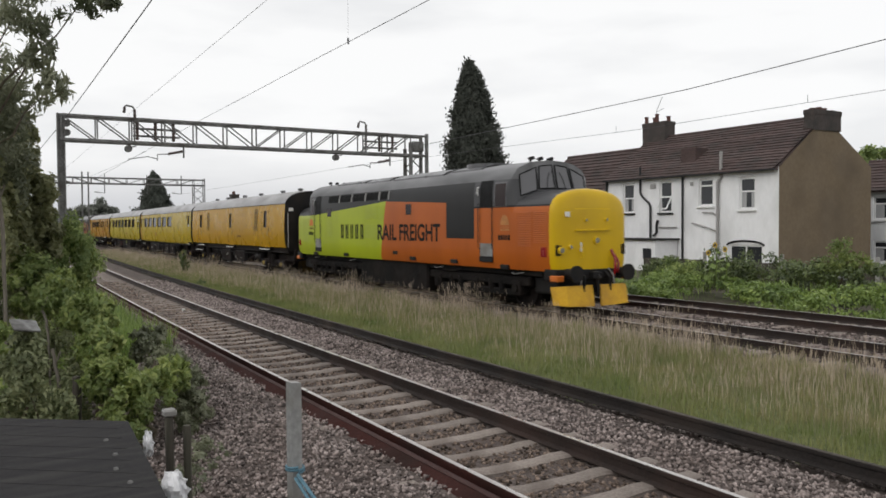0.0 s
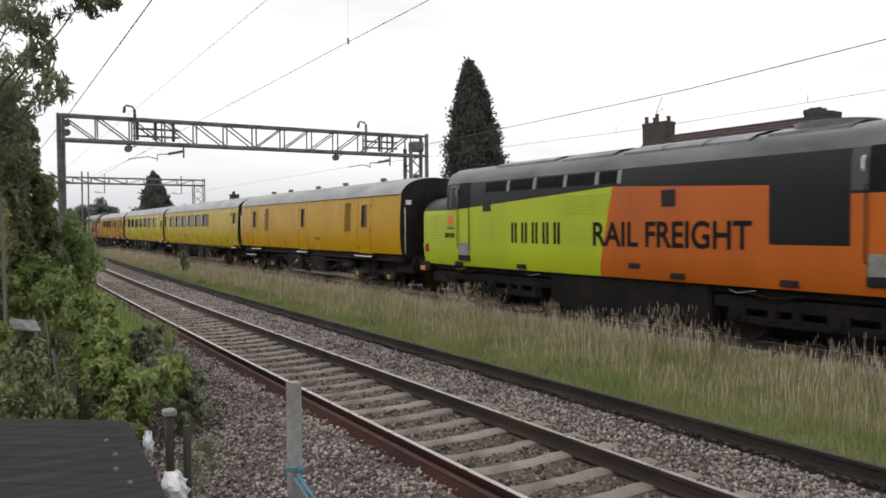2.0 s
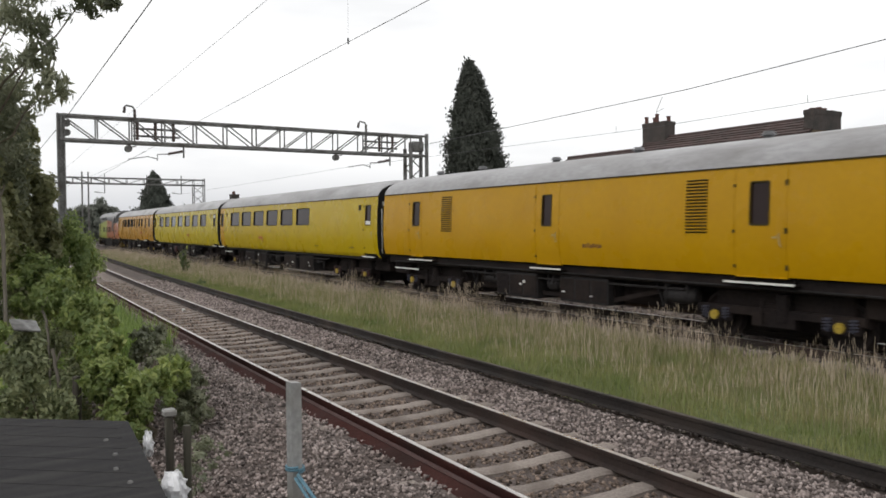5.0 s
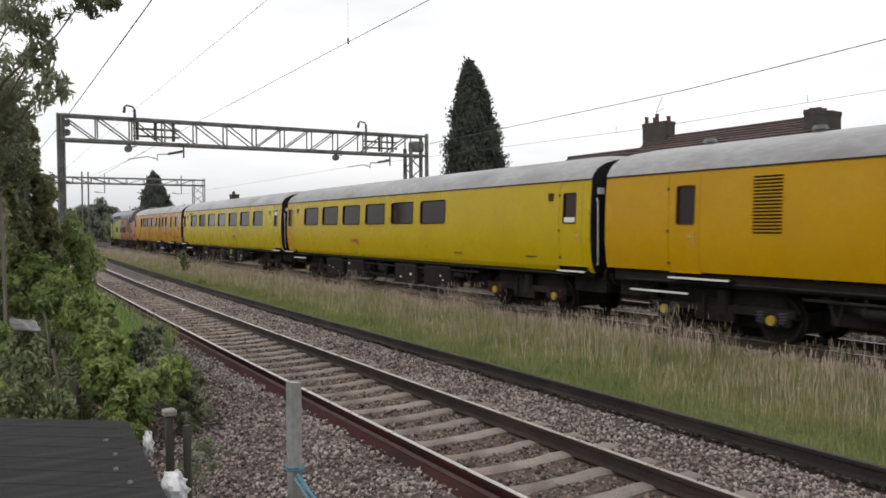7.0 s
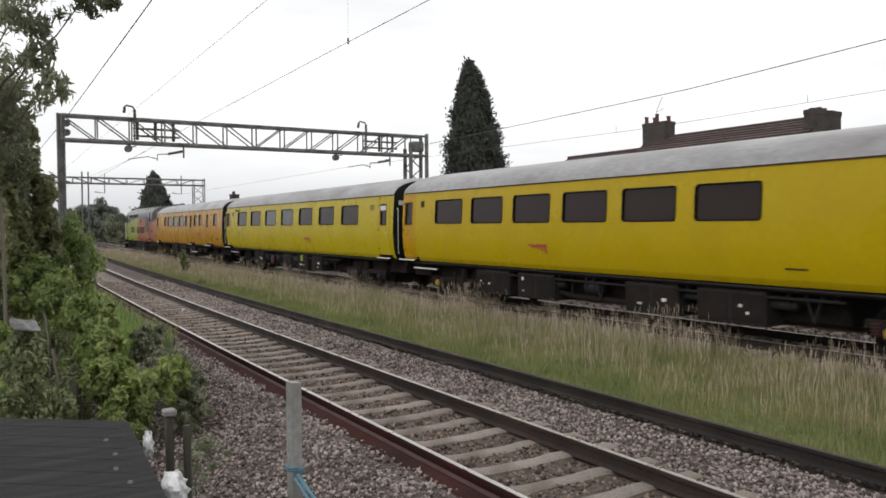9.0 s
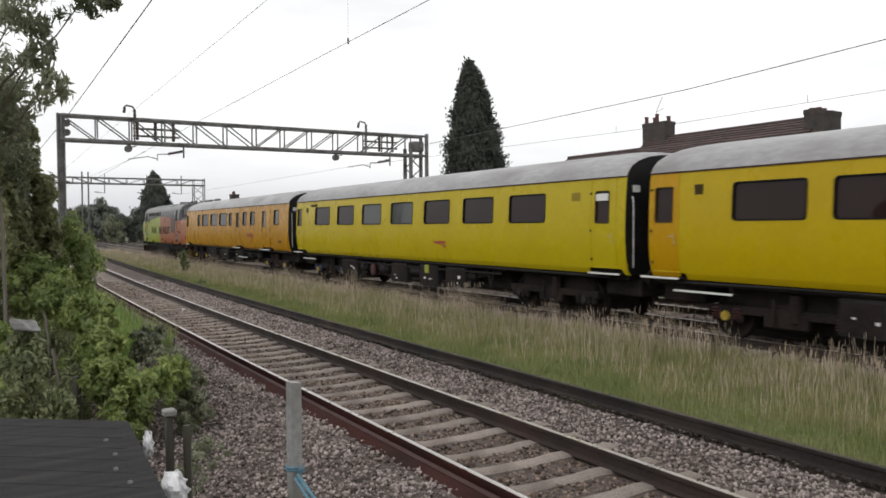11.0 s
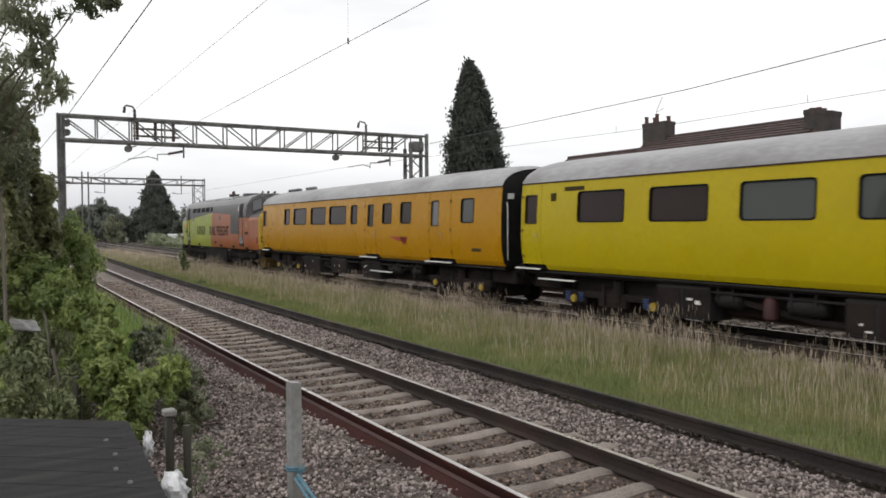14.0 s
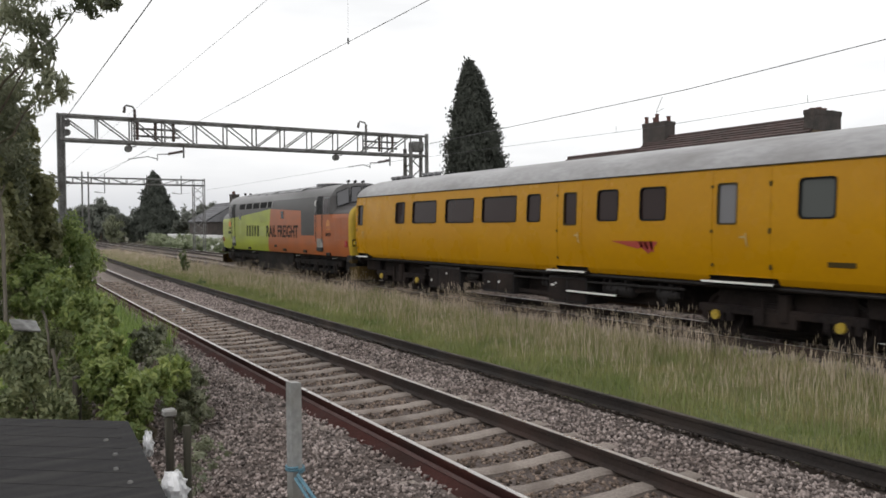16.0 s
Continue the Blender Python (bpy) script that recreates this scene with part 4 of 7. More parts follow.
def loco():
    c = thing("diesel_locomotive", "lime and orange diesel locomotive with black band and yellow nose", "locomotive", group="train")
    b = Build()
    # body between the cabs, then raked screens and noses at both ends
    b.loft([ring_of(LOCO, x) for x in (-CAB_TOP, -6, -4, -2, 0, 2, 4, 6, CAB_TOP)], close=False)
    for s in (-1, 1):
        us = np.linspace(1, -1, 2 * len(LOCO[4:]) - 1)
        rows = [[loco_screen(s, u, v) for u in us] for v in np.linspace(0, 1, 7)]
        # sides join the body edge exactly
        rows[-1] = [(s * (CAB_TOP + 0.20 * (1 - abs(u) ** 2)), y, z) for u, (x, y, z) in zip(us, rows[-1])]
        b.loft(rows, close=False)
        low = [(y, z) for y, z in LOCO[:5]]
        nlow = [(y, z) for y, z in NOSE[:5]]
        for sy in (-1, 1):
            b.loft([[(s * CAB_TOP, sy * y, z) for y, z in low], [(s * 7.30, sy * y, z) for y, z in nlow]], close=False)
        # roof peak over the screens
        b.loft([[(s * CAB_TOP, y, z) for _, y, z in rows[-1]], rows[-1]], close=False)
        b.loft([[(s * 7.30, y, z) for y, z in [(p, q) for p, q in NOSE[4:]] + [(-p, q) for p, q in reversed(NOSE[4:-1])]], rows[0]], close=False)
        rings = []
        for x, k, dz in ((7.30, 1, 0), (8.4, nose_k(8.4), 0.0), (8.66, nose_k(8.66), 0.0), (8.74, 0.934, 0.004), (8.80, 0.922, 0.014), (8.85, 0.90, 0.035), (8.89, 0.86, 0.075), (8.925, 0.78, 0.15), (8.965, 0.52, 0.40)):
            rings.append(ring_of(NOSE, s * x, lambda y, z, k=k, dz=dz: (0, y * k, z - dz * max(0, (z - 1.9)) / 0.9)))
        b.loft(rings, close=False)
        end = [p for p in rings[-1]]
        b.add(end, [tuple(range(len(end)))])
    body = part("body", b, M["livery"], c, "painted steel body shell")

    # roof panels, hatches and horns
    for x0, x1, y0, y1 in ((-5.2, -2.6, -0.9, -0.1), (-2.2, -0.4, -1.0, -0.15), (0.0, 1.1, -1.05, -0.2), (1.15, 2.2, -1.05, -0.2), (2.25, 3.3, -1.05, -0.2), (3.6, 5.2, -0.9, 0.9)):
        h = Build()
        zs = lambda y: float(np.interp(abs(y), [0, 0.41, 0.79, 1.10, 1.265], [4.0, 3.98, 3.91, 3.77, 3.55]))
        ys = np.linspace(y0, y1, 5)
        h.loft([[(x, y, zs(y) + (0.045 if 0 < i < 6 else 0.0)) for i, y in enumerate([ys[0] - 0.02, *ys, ys[-1] + 0.02])] for x in (x0, x1)], close=False)
        for x in (x0, x1):
            h.add([(x, ys[0], zs(ys[0]) - 0.01), (x, ys[0], zs(ys[0]) + 0.045), (x, ys[-1], zs(ys[-1]) + 0.045), (x, ys[-1], zs(ys[-1]) - 0.01)], [(0, 1, 2, 3)])
        part("roof_hatch", h, M["loco_roof"], body)
    h = Build()
    n = 20
    h.loft([[(4.4 + q * math.cos(2 * math.pi * i / n), q * math.sin(2 * math.pi * i / n), z) for i in range(n)] for q, z in ((0.74, 3.88), (0.74, 4.08), (0.64, 4.08), (0.64, 3.98))])
    part("fan_grille_ring", h, M["loco_roof"], body, "round roof fan opening")
    for s in (-1, 1):
        for y in (-0.45, -0.15, 0.2):
            h = Build()
            h.cyl((s * 6.95, y, 3.92), (s * 6.95, y, 4.06), 0.035, n=8)
            h.cyl((s * 6.85, y, 4.07), (s * 7.07, y, 4.07), 0.03, 0.055, n=10)
            part("horn", h, M["black"], body)
    # bodyside windows, upper row at the lime end, grilles, doors
    for k, x0 in enumerate((-5.12, -3.98, -2.78, -1.66, -0.48)):
        g = Build()
        x1 = x0 + (1.0 if k < 4 else 0.55)
        skin(g, x0, x1, 3.16, 3.43, 0.014)
        part("upper_window", g, M["rubber"], body, "small dark upper window")
        f = Build()
        skin(f, x1 + 0.01, x1 + 0.13, 3.15, 3.45, 0.016)
        part("window_pillar", f, M["steel_grey"], body)
    for x0, x1, z0, z1 in ((1.38, 1.77, 2.60, 2.95), (-5.25, -4.85, 2.62, 2.95)):
        g = Build()
        g.box(x0, x1, -1.358, -1.34, z0, z1, 0.01)
        part("side_window", g, M["glass_dark"], body, "square engine room window")
    for x0, x1, z0, z1 in ((-5.3, -4.8, 1.85, 2.6), (-1.70, -0.76, 2.50, 2.96), (-1.70, -0.76, 1.80, 2.28), (-0.67, -0.22, 2.46, 2.99), (7.52, 8.06, 1.68, 2.60), (8.14, 8.66, 1.78, 2.60), (-8.5, -7.97, 1.6, 2.6), (-7.93, -7.43, 1.6, 2.6)):
        g = Build()
        nn = int((z1 - z0) / 0.046)
        for k in range(nn):
            z = z0 + (z1 - z0) * k / nn
            yb = side_y(LOCO[:6], z) if abs(x0) < 7 else side_y(NOSE[:6], z)
            ya, yb = yb * nose_k(x0), yb * nose_k(x1)
            g.add([(x0, -ya - 0.002, z), (x1, -yb - 0.002, z), (x1, -yb - 0.012, z + 0.012), (x0, -ya - 0.012, z + 0.012), (x0, -ya - 0.002, z + 0.030), (x1, -yb - 0.002, z + 0.030)], [(0, 1, 2, 3), (3, 2, 5, 4)])
        part("grille", g, M["livery"], body, "slatted air intake grille")
    for s in (-1, 1):
        d = Build()
        xa, xb = (5.78, 6.40) if s > 0 else (-6.5, -5.94)
        d.box(xa, xb, -1.353, -1.30, 1.38, 1.74, 0.004)
        part("door_kick_plate", d, M["steel_grey"], body, "bare grey metal kick plate")
        # black patch on the closed body in place of the opening's dark inside
        d = Build()
        skin(d, xa + 0.0, xb - 0.0, 2.74, 3.48, 0.008)
        part("cab_door_window", d, M["letter"], body, "black patch standing for the dark inside of the cab door opening")
        d = Build()
        d.box(xa - 0.02, xb + 0.02, -1.375, -1.28, 1.22, 1.38, 0.01)
        part("door_step", d, M["black"], body)
        for xx in (xa - 0.08,):
            d = Build()
            d.tube([(xx, -1.335, 3.32), (xx, -1.375, 3.28), (xx, -1.385, 3.12), (xx, -1.345, 3.08)], 0.022)
            part("handrail", d, M["white_rail"] if s > 0 else M["steel_grey"], body)
        for xx in (xa - 0.03, xb + 0.03):
            d = Build()
            d.tube([(xx, -1.345, 2.86), (xx, -1.40, 2.82), (xx, -1.40, 1.62), (xx, -1.345, 1.58)], 0.011)
            part("door_handrail", d, M["black"], body, "dull metal door handrail")
        d = Build()
        d.box(xa - 0.012, xa + 0.0, -1.3535, -1.34, 1.39, 2.75)
        d.box(xb, xb + 0.012, -1.3535, -1.34, 1.39, 2.75)
        part("door_jamb", d, M["black"], body)
        wx0, wx1 = (6.53, 7.02) if s > 0 else (-6.94, -6.60)
        d = Build()
        skin(d, wx0, wx1, 2.76, 3.37, 0.014)
        part("cab_side_window", d, M["glass_dark"], body, "cab side window")
        d = Build()
        skin(d, wx0 - 0.05, wx1 + 0.05, 2.75, 3.41, 0.008)
        part("cab_window_frame", d, M["loco_roof"], body)
        # windscreens and quarter lights
        for sy in (-1, 1):
            for (ya, za), (yb, zb), (yc, zc), (yd, zd) in (((0.05, 3.23), (0.56, 3.21), (0.47, 3.82), (0.05, 3.87)), ((0.63, 3.17), (1.12, 3.02), (1.09, 3.58), (0.57, 3.79))):
                d = Build()
                grid = []
                for v in np.linspace(0, 1, 7):
                    row = []
                    for u in np.linspace(0, 1, 7):
                        y = (ya * (1 - u) + yb * u) * (1 - v) + (yd * (1 - u) + yc * u) * v
                        z = (za * (1 - u) + zb * u) * (1 - v) + (zd * (1 - u) + zc * u) * v
                        row.append(screen_at(s, sy * y, z, 0.014))
                    grid.append(row)
                d.loft(grid, close=False)
                part("windscreen", d, M["glass_grey"], body, "raked cab windscreen")
                d = Build()
                edge = [(ya, za), (yb, zb), (yc, zc), (yd, zd), (ya, za)]
                pts = [screen_at(s, sy * (p0[0] * (1 - f) + p1[0] * f), p0[1] * (1 - f) + p1[1] * f, 0.016) for p0, p1 in zip(edge[:-1], edge[1:]) for f in (0, 0.34, 0.67)]
                d.tube(pts + [pts[0]], 0.018, 5)
                part("screen_seal", d, M["rubber"], body)
            d = Build()
            d.tube([screen_at(s, sy * 0.30, 3.20, 0.03), screen_at(s, sy * 0.26, 3.45, 0.04), screen_at(s, sy * 0.16, 3.66, 0.03)], 0.009, 5)
            part("wiper", d, M["black"], body, "thin windscreen wiper arm")
        # nose front: buffer beam, plough, buffers, lamps, rails
        q = lambda a, e: (min(s * a, s * e), max(s * a, s * e))
        d = Build()
        d.box(*q(8.47, 8.98), -1.22, 1.22, 0.84, 1.12, 0.03)
        d.box(*q(7.75, 8.75), -0.95, 0.95, 0.45, 0.9, 0.05)
        part("buffer_beam", d, M["black"], c)
        for sy in (-1, 1):
            d = Build()
            d.cyl((s * 8.92, sy * 0.86, 1.02), (s * 9.32, sy * 0.86, 1.02), 0.12, n=12)
            d.cyl((s * 9.30, sy * 0.86, 1.02), (s * 9.37, sy * 0.86, 1.02), 0.21, n=18)
            part("buffer", d, M["black"], c)
            d = Build()
            d.box(*q(8.74, 9.04), sy * 1.12 - 0.12, sy * 1.12 + 0.12, 0.82, 0.97, 0.02)
            part("cowl_corner", d, M["orange"], c, "orange painted cowl corner")
            d = Build()
            xf = (9.07, 9.12, 9.1, 8.82)
            ys_ = [sy * 0.12, sy * 0.55, sy * 1.0, sy * 1.24]
            front = [[(s * x, y, 0.71 - 0.03 * (k == 3)) for k, (x, y) in enumerate(zip(xf, ys_))], [(s * (x + 0.06), y, 0.48) for x, y in zip(xf, ys_)], [(s * (x + 0.10), y, 0.17 + 0.02 * k) for k, (x, y) in enumerate(zip(xf, ys_))]]
            back = [[(x - s * 0.05, y, z) for x, y, z in row] for row in reversed(front)]
            d.loft(front + back + [front[0]], close=False)
            part("snow_plough", d, M["plough" if s > 0 else "plough_dull"], c, "yellow painted snow plough blade" if s > 0 else "dull blackish snow plough blade")
        d = Build()
        d.box(*q(8.95, 9.17), -0.14, 0.14, 0.85, 1.05, 0.03)
        d.cyl((s * 9.12, 0, 0.98), (s * 9.24, 0, 0.86), 0.05, n=8)
        d.tube([(s * 9.12, 0, 0.95), (s * 9.18, 0, 0.6), (s * 9.12, 0.02, 0.4)], 0.045)
        part("coupling", d, M["black"], c, "black screw coupling")
        for sy in (-1, 1):
            d = Build()
            d.tube([(s * 8.98, sy * 0.4, 1.05), (s * 9.14, sy * 0.42, 0.9), (s * 9.12, sy * 0.45, 0.55)], 0.035)
            part("air_hose", d, M["black"], c)
            d = Build()
            d.tube([(s * 8.99, sy * 0.5, 1.12), (s * 9.15, sy * 0.53, 0.95), (s * 9.14, sy * 0.56, 0.72)], 0.022)
            part("air_hose", d, M["steel_grey"], c, "pale thin air hose")
        d = Build()
        d.box(*q(8.92, 9.02), -0.90, -0.80, 2.44, 2.57, 0.005)
        part("nose_label", d, M["white_rail"], body, "small white label")
        d = Build()
        d.tube([(s * 8.96, 0.62, 1.6), (s * 9.1, 0.64, 1.35), (s * 9.12, 0.62, 1.05), (s * 9.07, 0.6, 0.9)], 0.035)
        d.tube([(s * 8.96, 0.75, 1.45), (s * 9.08, 0.78, 1.25), (s * 9.09, 0.72, 1.0)], 0.03)
        part("brake_hose", d, M["lamp_red"], c, "red brake hoses")
        for y, z, r, mt in ((0.12, 1.84, 0.085, "lamp_clear"), (-0.25, 2.36, 0.045, "lamp_clear"), (0.45, 2.37, 0.045, "lamp_clear"), (-1.04, 1.60, 0.08, "lamp_clear"), (-0.75, 1.68, 0.055, "lamp_clear")):
            d = Build()
            d.cyl((s * 8.84, y, z), (s * 9.01, y, z), r * 1.15, n=14)
            ring = part("lamp_bezel", d, M["yellow_end"], body)
            d = Build()
            d.cyl((s * 9, y, z), (s * 9.02, y, z), r, r * 0.8, n=14)
            part("lamp", d, M[mt], ring, "round lamp lens")
        for y, z, w, h in ((-1.04, 1.60, 0.12, 0.14), (1.04, 1.60, 0.12, 0.14)):
            d = Build()
            d.box(*q(8.80, 8.93), y - w, y + w, z - h, z + h, 0.02)
            part("marker_box", d, M["louvre"], body, "dark recessed marker light box")
        d = Build()
        d.box(*q(8.93, 9.0), -0.43, -0.39, 1.56, 1.80, 0.004)
        part("lamp_bracket", d, M["white_rail"], body, "white lamp bracket on the nose")
        d = Build()
        d.box(*q(8.42, 8.63), -1.275, -1.22, 1.43, 1.68, 0.01)
        part("side_lamp_box", d, M["lamp_red"], body, "red tail lamp in the nose side")
        d = Build()
        d.box(*q(8.92, 9.02), -0.6, 0.57, 2.09, 2.12)
        d.box(*q(8.82, 8.96), -0.6, 0.57, 2.63, 2.66)
        d.tube([(s * 8.95, -0.42, 1.68), (s * 9.05, -0.42, 1.66), (s * 9.05, -0.42, 1.42), (s * 8.95, -0.42, 1.40)], 0.014)
        part("nose_rail", d, M["yellow_end"], body, "yellow nose seam and grab rail")
    # underframe: tank, ladders, pipes
    d = Build()
    d.box(-2.5, 2.5, -1.18, 1.18, 0.17, 1.1, 0.06)
    d.box(-8.3, 8.3, -1.1, 1.1, 0.9, 1.12, 0.02)
    part("fuel_tank", d, M["loco_under"], c, "black fuel tank")
    for x in (-6.9, -3.4, 3.0, 7.1):
        d = Build()
        d.tube([(x, -1.2, 0.98), (x + 0.25, -1.32, 0.94), (x + 0.6, -1.25, 1.0)], 0.010)
        part("lifting_bar", d, M["steel_grey"], c)
    for x, z in ((-6.75, 1.06), (-3.67, 1.10), (0.42, 1.28), (1.62, 1.12), (4.17, 1.12), (6.75, 1.06)):
        d = Build()
        d.box(x, x + 0.36, -1.352, -1.28, z, z + 0.12, 0.01)
        part("lifting_pocket", d, M["black"], body)
    # lettering on the orange side; the rest as plain bars
    for text, x0, x1 in (("RAIL", -0.74, 0.69), ("FREIGHT", 0.90, 3.56)):
        size = 0.75
        cu = bpy.data.curves.new("lettering", "FONT")
        cu.body, cu.size, cu.extrude, cu.offset, cu.space_character = text, size, 0.002, 0.016, 1.0
        t_ob = bpy.data.objects.new("lettering_curve", cu)
        me = bpy.data.meshes.new_from_object(t_ob)
        bpy.data.objects.remove(t_ob)
        me.materials.clear()
        me.materials.append(M["letter"])
        xs = [v.co.x for v in me.vertices]
        k = (x1 - x0) / (max(xs) - min(xs))
        part("lettering", me, None, body, "black words on the orange side", m=Matrix.Translation((x0, -1.356, 1.77)) @ Matrix.Rotation(radians(90), 4, "X") @ Matrix.Diagonal((k, 1, 1, 1)))
    d = Build()
    for k in range(5):
        x = -3.89 + 0.44 * k
        d.box(x, x + 0.09, -1.3565, -1.349, 1.77, 2.31)
        d.box(x + 0.15, x + 0.24, -1.3565, -1.349, 1.77, 2.31)
    part("name_bars", d, M["letter"], body, "black bars of the operator name")
    for x0, z0 in ((6.68, 1.84), (-7.27, 1.88)):
        d = Build()
        for k in range(5):
            d.box(x0 + 0.11 * k, x0 + 0.11 * k + 0.075, -1.3562, -1.33, z0, z0 + 0.14)
        part("number_bars", d, M["letter"], body, "small black number bars")
        d = Build()
        d.box(x0 + 0.1, x0 + 0.52, -1.3562, -1.33, z0 + 0.34, z0 + 0.355)
        for k in range(7):
            d.box(x0 + 0.1 + 0.06 * k, x0 + 0.14 + 0.06 * k, -1.3562, -1.33, z0 + 0.25, z0 + 0.31)
        part("name_line", d, M["emblem_buff"] if x0 > 0 else M["stencil_brown"], body, "thin line of small bars under the emblem")
        d = Build()
        n = 10
        d.add([(x0 + 0.1, -1.3566, z0 + 0.40)] + [(x0 + 0.30 + 0.20 * math.cos(math.pi * i / n), -1.3566, z0 + 0.42 + 0.26 * math.sin(math.pi * i / n)) for i in range(n, -1, -1)] + [(x0 + 0.5, -1.3566, z0 + 0.40)], [tuple(range(n + 3))])
        part("emblem", d, M["orange"] if x0 < 0 else M["emblem_buff"], body, "small sun-shaped emblem")
    for s in (-1, 1):
        loco_bogie(c, s * 5.15)
    return c


def train_x(t):
    return 0.05 + 5.518 * (t - 8) - 0.00495 * (t - 8) ** 2


WIN = lambda pairs, z0=2.31, z1=3.01: [(a, e, z0, z1) for a, e in pairs]
TRAIN = []
loco_front = loco()
TRAIN.append((loco_front, 20.2))
loco_rear = copy_thing(loco_front, pose(0, 0, 0))
TRAIN.append((loco_rear, -80.25))
for ob in loco_rear.children_recursive:
    if ob.name.split(".")[0] in ("cowl_corner", "snow_plough"):
        ob.data = ob.data.copy()
        ob.data.materials[0] = M["plough_dull"]
    elif ob.data.materials[0] == M["livery"]:
        ob.data = ob.data.copy()
        ob.data.materials[0] = M["livery_dirty"]
tagged(loco_rear, "duller lime and orange diesel locomotive at the tail of the train", "locomotive", group="train")

cc = coach("warm yellow windowless van coach with grey roof and louvres", 8.95, M["yellow_warm"], [], [(-7.2 + 0.1, -6.3, -6.87, -6.42, 2.24, 3.0), (-0.45, 0.5, -0.17, 0.2, 2.22, 2.98), (5.6, 6.7, 5.95, 6.35, 2.22, 3.0)],
           [(1.35 + 0.085 * k, 1.70 + 0.01 * (k % 3), 0.06, 0.10 - 0.02 * (k % 2)) for k in range(8)], [(4.45, 4.98, 2.06, 3.14), (-5.05, -4.45, 2.06, 3.14)], [(-2.4, -0.6, 0.42, -1), (0.3, 2.0, 0.45, -1)], 6.2, 3, M["axle_yellow"], M["spring_grey"], None, None, (-7.0, -4.5, -1.0, 2.0, 5.5, 8.0),
           [(-7.05, -5.55, 1.17), (-0.6, 0.6, 1.17), (5.4, 6.9, 1.17), (-8.25, -6.65, 0.85, -1.32)])
TRAIN.append((cc, 1.15))
cc = coach("mustard yellow passenger coach with six dark windows, half blank", 10.1, M["yellow_mustard"],
           WIN([(-26.39 + 18.4 + 2.02 * k, -24.87 + 18.4 + 2.02 * k) for k in range(6)]), [(-10.03, -9.3, -9.93, -9.46, 2.28, 2.99), (8.98, 9.8, 9.13, 9.58, 2.28, 2.99)], [(-8.9, 2.82, 0.2, 0.2), (8.55, 2.82, 0.2, 0.2), (4.1, 1.42, 0.45, 0.1), (7.6, 1.42, 0.45, 0.1)], [],
           [(-6.0, -4.4, 0.4, -1), (-4.0, -2.5, 0.45, -1), (0.0, 1.5, 0.4, -1), (2.0, 3.6, 0.4, -1)], 7.1, 4, M["axle_yellow"], M["spring_red"], (-3.6, 1.66, 1), (-10.1, -9.32, -9.93, -9.46, 2.28, 2.99), (),
           [(-10.3, -9.25, 1.15), (8.95, 9.95, 1.15), (-9.5, -8.05, 0.90, -1.32)])
TRAIN.append((cc, -18.4))
cc = coach("lemon yellow passenger coach with seven dark windows", 10.1, M["yellow_lemon"],
           WIN([(-47.2 + 39.3 + 2.28 * k, -45.68 + 39.3 + 2.28 * k) for k in range(7)]), [(-10.03, -9.3, -9.93, -9.46, 2.28, 2.99), (8.98, 9.8, 9.13, 9.58, 2.28, 2.99)], [(-8.9, 2.82, 0.2, 0.2), (8.3, 2.8, 0.3, 0.2), (-8.4, 3.05, 0.7, 0.1)], [],
           [(-5.6, -4.2, 0.4, -1), (0.6, 1.7, 0.42, -1), (-1.4, -0.3, 0.45, -1), (2.2, 3.3, 0.45, -1)], 7.1, 5, M["axle_yellow"], M["blue_hose"], (1.45, 1.68, 1), None, (),
           [(-10.3, -9.25, 1.15), (8.95, 9.95, 1.15), (-9.5, -8.1, 0.90, -1.32)], (-3.34, -1.06))
b = Build()
b.box(0.98, 1.22, -1.26, -1.02, 0.74, 1.0, 0.015)
b.box(1.0, 1.2, -1.27, -1.25, 0.77, 0.97, 0.006)
part("equipment_case", b, M["lime_case"], cc, "lime yellow equipment case under the floor")
b = Build()
b.loft([[(-2.85 + q * math.cos(2 * math.pi * i / 12), -1.16 + q * math.sin(2 * math.pi * i / 12), z) for i in range(12)] for q, z in ((0.08, 0.46), (0.13, 0.50), (0.13, 0.80), (0.09, 0.87), (0.03, 0.90))], caps=True)
part("red_cylinder", b, M["spring_red"], cc, "dull red gas cylinder under the floor")
TRAIN.append((cc, -39.3))
OFFS = 60.4
cc = coach("amber yellow brake coach with four windows and luggage doors", 10.1, M["yellow_amber"],
           [(a + OFFS, e + OFFS, 2.33, 3.01) for a, e in ((-67.33, -66.7), (-66.15, -64.65), (-64.1, -62.56), (-62.12, -60.53), (-60.06, -59.52), (-57.42, -56.76), (-56.09, -55.37), (-52.33, -51.66))],
           [(-10.0, -9.3, -9.9, -9.5, 2.28, 2.99), (-58.85 + OFFS, -57.95 + OFFS, -58.6 + OFFS, -58.15 + OFFS, 2.24, 3.0), (-54.19 + OFFS, -52.9 + OFFS, -54.06 + OFFS, -53.62 + OFFS, 2.24, 3.0)],
           [(8.6, 1.5, 0.5, 0.09)], [], [(-5.0, -3.2, 0.4, -1), (-2.0, -0.5, 0.45, -1), (1.0, 2.4, 0.45, -1)], 7.35, 6, M["axle_yellow"], None, (-56.75 + OFFS, 1.78, 1), None, (-9.2, -8.8, -8.4, -8.0, -6.9, -6.5, -6.1),
           [(-10.0, -9.0, 1.15), (-59.2 + OFFS, -57.8 + OFFS, 1.15), (-54.4 + OFFS, -52.8 + OFFS, 1.15), (1.8, 3.5, 0.66, -1.32)], (-54.06 + OFFS, -52.33 + OFFS))
TRAIN.append((cc, -60.4))


